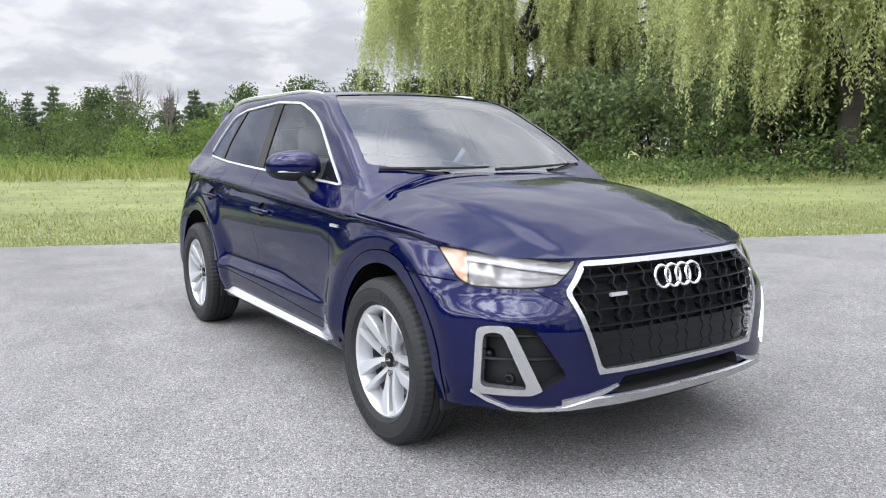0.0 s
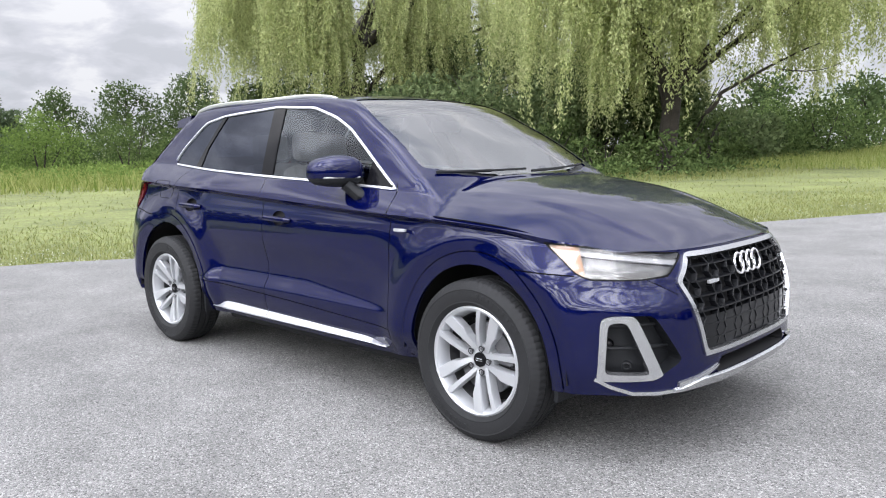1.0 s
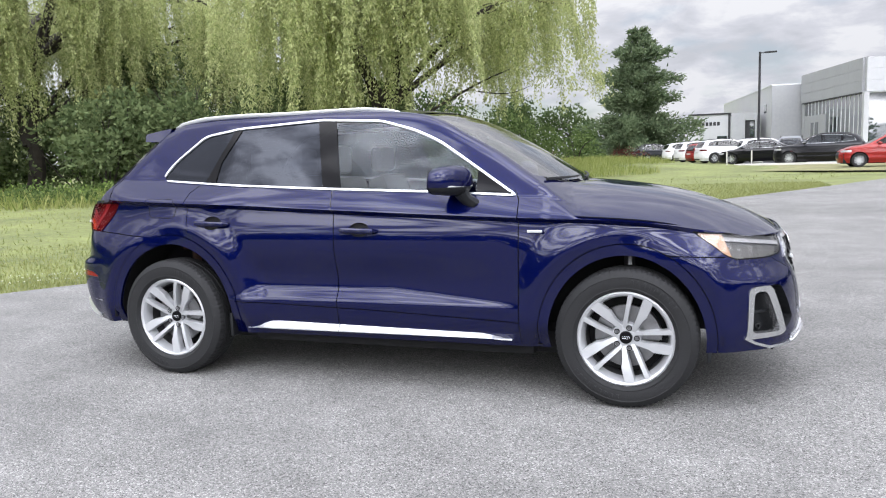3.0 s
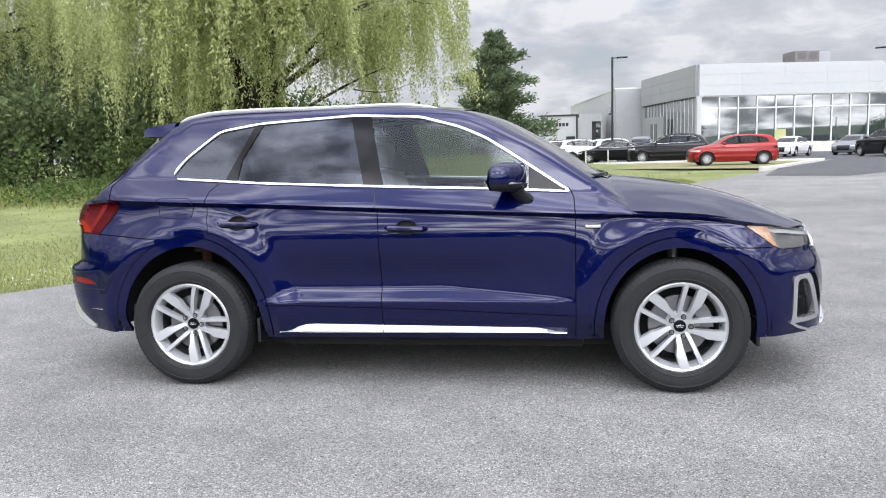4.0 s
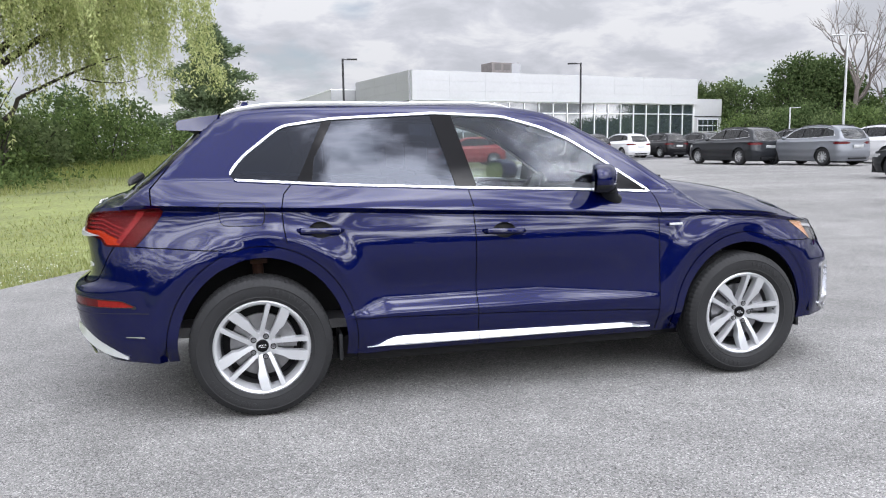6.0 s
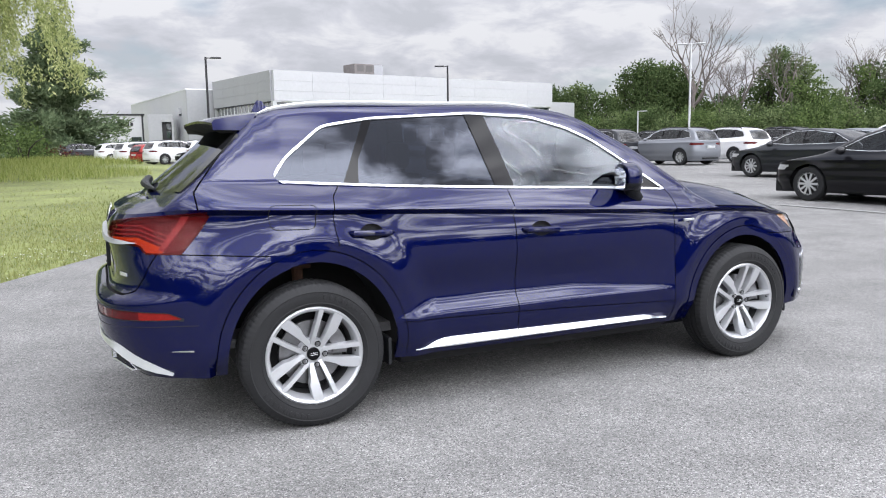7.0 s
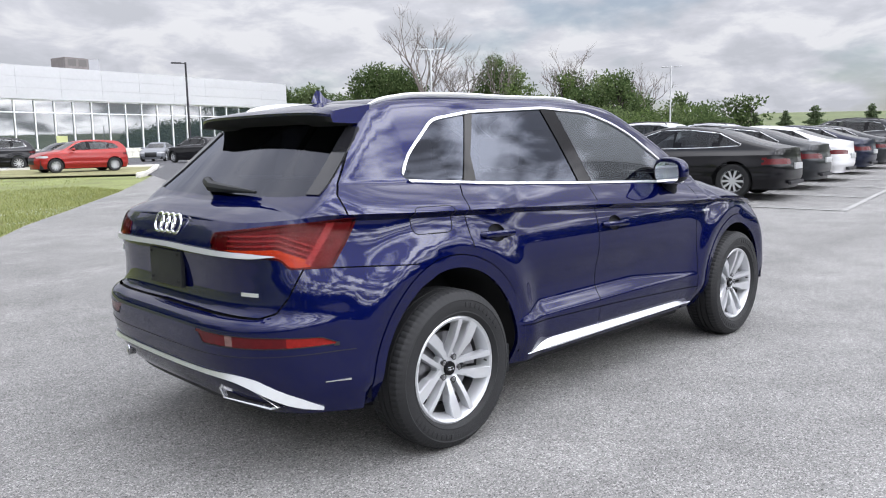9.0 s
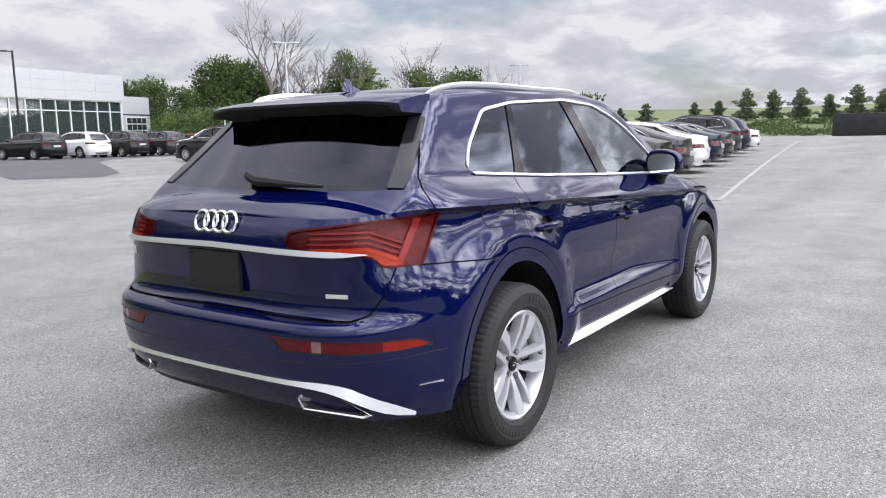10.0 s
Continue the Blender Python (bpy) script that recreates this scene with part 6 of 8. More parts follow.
CARGLASS = glass_mat("car_window_glass", (0.24, 0.26, 0.265), ior=1.5)
SHAPES = {
    # length, width, wheelbase, wheel radius, ground clearance, hood, cowl x, roof knots (x from the middle, z), belt z, deck z at tail
    "sedan": dict(l=4.92, w=1.88, wb=2.92, r=0.345, hood=0.76, cowl=0.98, belt=0.93, roof=[(-2.45, 0.99), (-2.0, 1.07), (-1.55, 1.19), (-1.0, 1.365), (-0.4, 1.445), (0.1, 1.44), (0.5, 1.34), (0.9, 1.15), (1.25, 0.98), (1.9, 0.86), (2.45, 0.70)], win=[(-1.62, 1.04), (-1.1, 1.30), (-0.4, 1.385), (0.15, 1.375), (0.48, 1.27), (0.92, 1.02), (0.3, 0.985), (-0.8, 1.0)]),
    "suv": dict(l=4.75, w=1.92, wb=2.84, r=0.37, hood=0.95, cowl=1.15, belt=1.10, roof=[(-2.37, 1.05), (-2.2, 1.22), (-1.95, 1.52), (-1.6, 1.64), (-0.8, 1.70), (0.0, 1.67), (0.35, 1.58), (0.75, 1.36), (1.1, 1.16), (1.8, 1.06), (2.37, 0.86)], win=[(-1.85, 1.24), (-1.7, 1.48), (-1.3, 1.58), (-0.5, 1.62), (0.1, 1.58), (0.4, 1.47), (0.85, 1.16), (0.2, 1.15), (-1.0, 1.18)]),
    "hatch": dict(l=4.28, w=1.80, wb=2.63, r=0.325, hood=0.82, cowl=1.02, belt=0.98, roof=[(-2.14, 0.98), (-2.02, 1.10), (-1.75, 1.36), (-1.5, 1.45), (-0.7, 1.49), (-0.1, 1.48), (0.25, 1.41), (0.65, 1.21), (1.0, 1.03), (1.6, 0.94), (2.14, 0.72)], win=[(-1.62, 1.08), (-1.45, 1.30), (-0.9, 1.40), (-0.1, 1.41), (0.25, 1.33), (0.72, 1.05), (0.2, 1.02), (-0.8, 1.04)]),
}


def fleet_wheel(r, parent, x, y, side_):
    bm = bmesh.new()
    lathe(bm, [(r * 0.62, -0.10), (r * 0.72, -0.112), (r * 0.93, -0.105), (r, -0.075), (r, 0.09), (r * 0.6, 0.1)], 28)
    w = part("wheel", bm, RUBBER, parent, "black tyre", angle=0.7)
    bm = bmesh.new()
    lathe(bm, [(r * 0.60, -0.07), (r * 0.66, -0.106), (r * 0.70, -0.10)], 28)
    for k in range(10):
        a = k * math.pi / 5
        vs = []
        for rr, ww, d in ((0.02, 0.018, -0.085), (r * 0.66, 0.024, -0.10)):
            for s in (-1, 1):
                vs.append(bm.verts.new((rr * math.cos(a) - s * ww * math.sin(a), d, rr * math.sin(a) + s * ww * math.cos(a))))
        bm.faces.new((vs[0], vs[1], vs[3], vs[2]))
    lathe(bm, [(0.001, -0.095), (0.05, -0.093), (0.06, -0.07)], 16)
    part("rim", bm, ALLOY, w, "silver alloy rim", angle=0.5)
    bm = bmesh.new()
    lathe(bm, [(0.001, -0.04), (r * 0.64, -0.04)], 20)
    part("brake_drum", bm, DARKVOID, w)
    w.matrix_local = pose(x, y, r, 0, 0, 0 if side_ < 0 else 180)
    return w


def parked_car(kind, paint, label, detail=1):
    """A parked car built from its side profile; nose to +x, standing on z = 0."""
    S = SHAPES[kind]
    root = empty("parked_car", label=label, category="car", group="parked cars")
    hl, hw = S["l"] / 2, S["w"] / 2
    low_, top_ = bmesh.new(), bmesh.new()
    ax = S["wb"] / 2
    nst = 46 if detail else 30
    glow, gup = [], []
    for i in range(nst + 1):
        t = i / nst
        x = -hl + 2 * hl * (0.5 - 0.5 * math.cos(math.pi * t))
        e = min(1, (hl - abs(x)) / (0.55 if x > 0 else 0.36))
        yw = hw * max(0.02, (1 - (1 - e) ** 2.4)) ** 0.42 if 0 < i < nst else 0.0
        zt = curve_at(S["roof"], x)
        crease = min(S["belt"] - 0.10 + 0.03 * (-x / hl), zt - 0.02)
        colr = []
        nz = 14
        for k in range(nz + 1):
            f = k / nz
            z = 0.20 + (crease - 0.20) * f
            ins = 0.09 * smoothstep(0.45, 0.2, z) + 0.035 * smoothstep(0.55, crease, z) + 0.02 * math.exp(-((z - 0.52) / 0.09) ** 2)
            for s in (-1, 1):
                rr = math.hypot(x - s * ax, z - S["r"])
                ins -= 0.02 * smoothstep(S["r"] + 0.22, S["r"] + 0.07, rr)
            xx = x * (1 - 0.035 * (1 - e) * smoothstep(0.45, 0.2, z)) - math.copysign(0.06 * (1 - e) * smoothstep(0.55, crease, z), x)
            colr.append(low_.verts.new((xx, -max(0.0, yw - ins), z)))
        glow.append(colr)
        xx, yc = colr[-1].co.x, -colr[-1].co.y
        yb = min(yc - 0.04, hw - 0.12)
        zb = S["belt"]
        fine = []
        for k in range(121):
            y = yc * (1 - k / 120)
            top = zt - 0.05 * (y / hw) ** 2
            if y >= yb:
                sd_ = crease + (max(crease, zb) - crease) * max(0, (yc - y) / max(yc - yb, 1e-4)) ** 0.8
            else:
                sd_ = max(crease, zb) + (yb - y) * 2.0
            kk = min(0.06, 0.4 * (yc - y) + 1e-4)
            h = max(kk - abs(top - sd_), 0) / kk
            fine.append((y, max(crease, min(top, sd_) - h * h * kk / 4)))
        fine[0] = (yc, crease)
        acc = [0.0]
        for p, q in zip(fine, fine[1:]):
            acc.append(acc[-1] + math.hypot(p[0] - q[0], p[1] - q[1]))
        j, row = 0, []
        for k in range(23):
            s = acc[-1] * k / 22
            while j < 119 and acc[j + 1] < s:
                j += 1
            u = (s - acc[j]) / max(acc[j + 1] - acc[j], 1e-9)
            row.append(top_.verts.new((xx, -(fine[j][0] + (fine[j + 1][0] - fine[j][0]) * u), fine[j][1] + (fine[j + 1][1] - fine[j][1]) * u)))
        gup.append(row)
    for bm, g_ in ((low_, glow), (top_, gup)):
        for p, q in zip(g_, g_[1:]):
            for k in range(len(p) - 1):
                bm.faces.new((p[k], p[k + 1], q[k + 1], q[k]))
        bmesh.ops.recalc_face_normals(bm, faces=bm.faces[:])
        if sum((f.calc_center_median() - Vector((0, 0, 0.6))).dot(f.normal) for f in bm.faces) < 0:
            bmesh.ops.reverse_faces(bm, faces=bm.faces[:])
    for s in (-1, 1):
        carve(low_, lambda v: math.hypot(v[0] - s * ax, v[2] - S["r"]) if v[1] < -0.4 else 9, S["r"] + 0.055).free()
    f = poly_sd(round_poly(S["win"], 0.05))
    wf = lambda v: f(v[0], v[2]) if v[1] < -0.35 else 0.06
    side_ = carve(top_, wf)
    cut(side_, lambda v: wf(v.co), -0.009)
    trim_ = take(side_, lambda g_: wf(g_.calc_center_median()) > -0.009)
    # pillars between the side windows
    for mid_, lean_ in ((-0.20, 0.10), (-1.12, -0.25)):
        pl = carve(side_, lambda v: abs(v[0] - mid_ - lean_ * (v[2] - 1.2)) - 0.048)
        pair("pillar_cover", slab(pl, 0.001, 0.008), GLOSSBLACK, root)
    # windshield and rear window
    zt = lambda x: curve_at(S["roof"], x)
    xs = [k * 0.02 for k in range(120)]
    hi = max(p[1] for p in S["roof"])
    wtop = next(x for x in xs if zt(x) < hi - 0.09)
    wbot = next(x for x in xs if zt(x) < S["cowl"] + 0.03 and x > wtop)
    rtop = -next(x for x in xs if zt(-x) < hi - (0.12 if kind == "sedan" else 0.15) and x > 0.5)
    rbot = -next(x for x in xs if zt(-x) < S["belt"] + (0.12 if kind == "sedan" else 0.05) and x > -rtop)
    ys = hw * 0.60
    wsf = lambda v: max(wtop - v[0], v[0] - wbot + 0.10 * (v[1] / 0.6) ** 2, -v[1] - ys - 0.12 * (v[0] - wtop) / (wbot - wtop))
    ws_ = carve(top_, wsf)
    rwf = lambda v: max(v[0] - rtop, rbot - v[0] + 0.06 * (v[1] / 0.6) ** 2, -v[1] - ys - 0.08 * (rtop - v[0]) / (rtop - rbot))
    rw_ = carve(top_, rwf)
    # lamps
    zc = S["hood"]
    hl_ = carve(low_, lambda v: max(hl - 0.52 - v[0], abs(v[2] - (zc - 0.09)) - 0.05, v[1] + hw * 0.5))
    tz = S["belt"] - (0.20 if kind == "sedan" else 0.16)
    tl_ = carve(low_, lambda v: max(v[0] + hl - 0.42, abs(v[2] - tz) - 0.055, v[1] + hw * 0.42))
    gr_ = carve(low_, lambda v: max(hl - 0.30 - v[0], abs(v[2] - (zc - 0.22)) - 0.20, -v[1] - hw * 0.46))
    body = whole("body", low_, paint, root)
    whole("upper_body", top_, paint, root)
    pair("window_trim", trim_, CHROME if kind != "hatch" else GLOSSBLACK, root)
    pair("side_window", side_, CARGLASS, root)
    whole("windshield", ws_, CARGLASS, root)
    whole("rear_window", rw_, CARGLASS, root)
    pair("headlight", hl_, LAMPWHITE, root, "pale headlight")
    pair("tail_light", tl_, REDLENS, root, "red tail light")
    whole("grille", gr_, BLACK, root, "black grille")
    bm = bmesh.new()
    add_box(bm, -hl + 0.25, -hw + 0.14, 0.17, hl - 0.2, hw - 0.14, 0.62)
    part("chassis", bm, DARKVOID, root)
    # cabin: seats, dashboard and floor
    for x, sy in ((0.15, 0.36), (-0.75, 0.34)):
        for y in (-sy, sy):
            bm = bmesh.new()
            add_box(bm, x - 0.12, y - 0.22, 0.5, x + 0.0, y + 0.22, S["belt"] + 0.08, 0.05)
            add_box(bm, x - 0.14, y - 0.12, S["belt"] + 0.10, x - 0.05, y + 0.12, S["belt"] + 0.26, 0.03)
            part("seat", bm, TRIMGREY, root)
    bm = bmesh.new()
    add_box(bm, wtop + 0.1, -hw + 0.2, 0.6, wbot - 0.12, hw - 0.2, S["belt"] - 0.04, 0.04)
    part("dashboard", bm, DARKVOID, root)
    for sx in (-1, 1):
        for sy in (-1, 1):
            fleet_wheel(S["r"], root, sx * ax, sy * (hw - 0.125), sy)
    for sy in (-1, 1):
        bm = bmesh.new()
        bmesh.ops.create_uvsphere(bm, u_segments=12, v_segments=8, radius=1, matrix=Matrix.Translation((wbot - 0.42, sy * (hw + 0.06), S["belt"] + 0.07)) @ Matrix.Diagonal((0.09, 0.12, 0.075, 1)))
        part("door_mirror", bm, paint, root)
        for hx in (0.05, -0.95):
            bm = bmesh.new()
            add_box(bm, hx - 0.11, sy * (hw - 0.045) - 0.012, S["belt"] - 0.17, hx + 0.11, sy * (hw - 0.045) + 0.012, S["belt"] - 0.14, 0.006)
            part("door_handle", bm, CHROME if kind == "sedan" else paint, root)
    bm = bmesh.new()
    add_box(bm, -hl - 0.012, -0.26, S["belt"] - 0.36, -hl + 0.02, 0.26, S["belt"] - 0.24, 0.004)
    part("plate", bm, GALV, root, "blank pale number plate")
    bm = bmesh.new()
    add_box(bm, -hl + 0.005, -hw * 0.5, 0.27, -hl + 0.07, hw * 0.5, 0.34, 0.01)
    part("bumper_trim", bm, DARKMETAL if kind == "sedan" else BLACK, root)
    if kind == "suv":
        for sy in (-1, 1):
            bm = bmesh.new()
            tube(bm, [(-1.6, sy * 0.62, 1.60), (-1.5, sy * 0.62, 1.67), (-0.8, sy * 0.62, 1.715), (-0.1, sy * 0.62, 1.68), (0.0, sy * 0.62, 1.62)], 0.02, 6)
            part("roof_rail", bm, DARKMETAL, root)
    return root


SPOTS = []
# row of sedans along the near line: kind, colour, distance along, heading
for k, (kind, colour, s) in enumerate((("sedan", "black", 1.15), ("sedan", "charcoal", 4.0), ("sedan", "white", 7.05), ("sedan", "navy", 10.6), ("sedan", "charcoal", 14.0), ("suv", "charcoal", 18.0), ("suv", "navy", 22.5), ("sedan", "white", 27.5))):
    p = LINE0 + LD * (s + 0.9) + LN * 3.65
    SPOTS.append((kind, colour, p.x, p.y, 97))
# second row ahead of them
for kind, colour, x, y in (("sedan", "charcoal", 17.2, 12.0), ("sedan", "grey", 20.2, 12.9), ("suv", "white", 23.2, 13.4), ("sedan", "black", 26.4, 13.9), ("suv", "silver", 30.2, 14.4), ("sedan", "white", 34.0, 15.0), ("sedan", "black", 38.0, 15.5)):
    SPOTS.append((kind, colour, x, y, 97))
# row of utility cars
for kind, colour, x, y in (("suv", "grey", 22.4, 24.4), ("suv", "white", 26.2, 25.0), ("suv", "black", 30.0, 25.4), ("suv", "charcoal", 20.7, 27.7), ("sedan", "silver", 34.2, 26.0), ("sedan", "white", 38.0, 26.4), ("suv", "black", 42.0, 27.0), ("sedan", "grey", 46.0, 27.5), ("suv", "white", 50.0, 28.0)):
    SPOTS.append((kind, colour, x, y, 97))
for kind, colour, x, y in (("suv", "white", 24.8, 33.2), ("suv", "charcoal", 28.4, 33.6), ("sedan", "silver", 44, 36), ("suv", "black", 48, 36.5), ("sedan", "white", 52, 37), ("sedan", "silver", 57, 34), ("suv", "white", 60, 30), ("sedan", "black", 56, 24), ("suv", "silver", 61, 22), ("sedan", "white", 50, 20)):
    SPOTS.append((kind, colour, x, y, 97))
# before the glass front
for kind, colour, x, y, a in (("suv", "black", 21.0, 46.0, 100), ("suv", "white", 23.8, 45.6, 98), ("suv", "black", 26.5, 45.2, 97), ("suv", "charcoal", 29.2, 44.9, 96), ("hatch", "red", 32.0, 44.6, 95), ("suv", "charcoal", 34.8, 44.2, 95), ("sedan", "grey", 22.4, 55.2, 232), ("sedan", "white", 17.6, 54.2, 236), ("hatch", "charcoal", 13.4, 50.0, 178), ("sedan", "black", 27.5, 56.0, 235)):
    SPOTS.append((kind, colour, x, y, a))
SPOTS.append(("hatch", "red", 9.3, 34.6, 180))
SPOTS.append(("suv", "black", 7.4, 42.6, 168))
# far left row by the lamp post
for kind, colour, x, y, a in (("suv", "white", -0.3, 70.0, 20), ("suv", "charcoal", -3.4, 74.0, 30), ("suv", "white", 1.1, 62.0, 25), ("hatch", "red", 1.9, 58.0, 30), ("suv", "white", 2.9, 54.2, 22), ("suv", "white", 5.4, 54.6, 24), ("suv", "grey", 6.7, 50.4, 82), ("sedan", "black", 4.6, 47.6, 160), ("hatch", "silver", 9.2, 52.0, 100)):
    SPOTS.append((kind, colour, x, y, a))

WORDS = {"sedan": "sedan", "suv": "SUV", "hatch": "hatchback"}
COLOURS = {"black": "glossy black", "charcoal": "dark charcoal grey", "white": "clean white", "grey": "mid grey", "silver": "pale silver", "red": "bright red", "navy": "very dark blue"}
built = {}
for kind, colour, x, y, a in SPOTS:
    z = gz(x, y)
    m_ = pose(x, y, z + 0.004, 0, 0, a)
    if (kind, colour) in built:
        copy_thing(built[kind, colour], m_)
    else:
        o = parked_car(kind, FLEET[colour], COLOURS[colour] + " " + WORDS[kind] + " parked in the asphalt lot")
        o.matrix_basis = m_
        built[kind, colour] = o


# ---- trees, shrubs and grass ----
def leaf_mat(name, c0, c1, trans=0.35):
    """Leaves: colour by island, with light through them."""
    m = bpy.data.materials.new(name)
    m.use_nodes = True
    nt = m.node_tree
    nt.nodes.clear()
    N, L = nt.nodes.new, nt.links.new
    out, mix, d, t, g, r = N("ShaderNodeOutputMaterial"), N("ShaderNodeMixShader"), N("ShaderNodeBsdfDiffuse"), N("ShaderNodeBsdfTranslucent"), N("ShaderNodeNewGeometry"), N("ShaderNodeMix")
    r.data_type = "RGBA"
    r.inputs["A"].default_value, r.inputs["B"].default_value = (*c0, 1), (*c1, 1)
    L(g.outputs["Random Per Island"], r.inputs["Factor"])
    L(r.outputs["Result"], d.inputs["Color"])
    L(r.outputs["Result"], t.inputs["Color"])
    mix.inputs[0].default_value = trans
    L(d.outputs[0], mix.inputs[1])
    L(t.outputs[0], mix.inputs[2])
    L(mix.outputs[0], out.inputs[0])
    return m


WILLOWLEAF = leaf_mat("willow_leaves", (0.27, 0.32, 0.13), (0.60, 0.62, 0.33), 0.55)
BUSHLEAF = leaf_mat("bush_leaves", (0.045, 0.075, 0.025), (0.15, 0.20, 0.075))
DARKLEAF = leaf_mat("dark_leaves", (0.065, 0.095, 0.042), (0.19, 0.235, 0.11))
OAKLEAF = leaf_mat("tree_leaves", (0.040, 0.066, 0.026), (0.115, 0.155, 0.065))
PINELEAF = leaf_mat("pine_needles", (0.075, 0.112, 0.062), (0.19, 0.235, 0.135), 0.3)
BRIGHTLEAF = leaf_mat("bright_leaves", (0.09, 0.145, 0.035), (0.21, 0.285, 0.085))
GRASSBLADE = leaf_mat("grass_blades", (0.15, 0.18, 0.06), (0.29, 0.295, 0.125), 0.35)
TALLGRASS = leaf_mat("tall_grass", (0.12, 0.17, 0.035), (0.34, 0.35, 0.14), 0.3)
REDLEAF = leaf_mat("red_leaves", (0.05, 0.015, 0.016), (0.10, 0.035, 0.03))
BARK = mat("bark", (0.034, 0.028, 0.023), 0.95, noise_scale=3, amount=0.5, bump=0.8, bump_scale=14)
BAREBARK = mat("grey_bark", (0.15, 0.13, 0.12), 0.95, noise_scale=3, amount=0.4)
rng = np.random.default_rng(7)


def quads(name, V, material, parent=None, label=""):
    """A mesh of loose quads from an array (n, 4, 3)."""
    n = len(V)
    me = bpy.data.meshes.new(name)
    me.vertices.add(n * 4)
    me.vertices.foreach_set("co", np.ascontiguousarray(V, np.float32).ravel())
    me.loops.add(n * 4)
    me.loops.foreach_set("vertex_index", np.arange(n * 4, dtype=np.int32))
    me.polygons.add(n)
    me.polygons.foreach_set("loop_start", np.arange(0, n * 4, 4, dtype=np.int32))
    me.materials.append(material)
    me.update(calc_edges=True)
    me.validate()
    ob = new(name, me)
    if parent is not None:
        ob.parent = parent
    if label:
        tagged(ob, label)
    return ob


def unit(a):
    return a / np.maximum(np.linalg.norm(a, axis=-1, keepdims=True), 1e-9)


def leaves(P, D, length, width):
    """Leaf quads at points P along directions D."""
    n = len(P)
    side_ = unit(np.cross(D, unit(rng.normal(size=(n, 3)))))
    L_ = (length * rng.uniform(0.6, 1.3, n))[:, None]
    W_ = (width * rng.uniform(0.7, 1.3, n))[:, None]
    return np.stack([P, P + D * L_ * 0.45 + side_ * W_, P + D * L_, P + D * L_ * 0.45 - side_ * W_], 1)


def clumps(centres, radii, per, leaf, width, squash=0.8):
    """Leaf quads in uneven balls round the centres."""
    out = []
    for c, r in zip(centres, radii):
        n = max(8, int(per * r * r))
        d = unit(rng.normal(size=(n, 3)))
        lump = 1 + 0.22 * np.sin(d @ rng.normal(size=3) * 4 + rng.uniform(0, 6)) + 0.15 * np.sin(d @ rng.normal(size=3) * 7)
        rad = r * lump * rng.uniform(0.35, 1.0, n) ** 0.5
        p = np.array(c) + d * rad[:, None] * np.array((1, 1, squash))
        dr = unit(d * 0.6 + rng.normal(size=(n, 3)) * 0.7 + np.array((0, 0, 0.1)))
        out.append(leaves(p, dr, leaf, width))
    return np.concatenate(out)


def limb(bm, a, b, r0, r1, bend=0.12, n=6, droop=0.0):
    a, b = np.array(a, float), np.array(b, float)
    L_ = np.linalg.norm(b - a)
    off = rng.normal(size=3) * bend * L_
    pts, rad = [], []
    for k in range(n + 1):
        t = k / n
        p = a + (b - a) * t + off * math.sin(math.pi * t)
        p[2] -= droop * t * t
        pts.append(tuple(p))
        rad.append(r0 + (r1 - r0) * t)
    tube(bm, pts, rad, 7)
    return pts


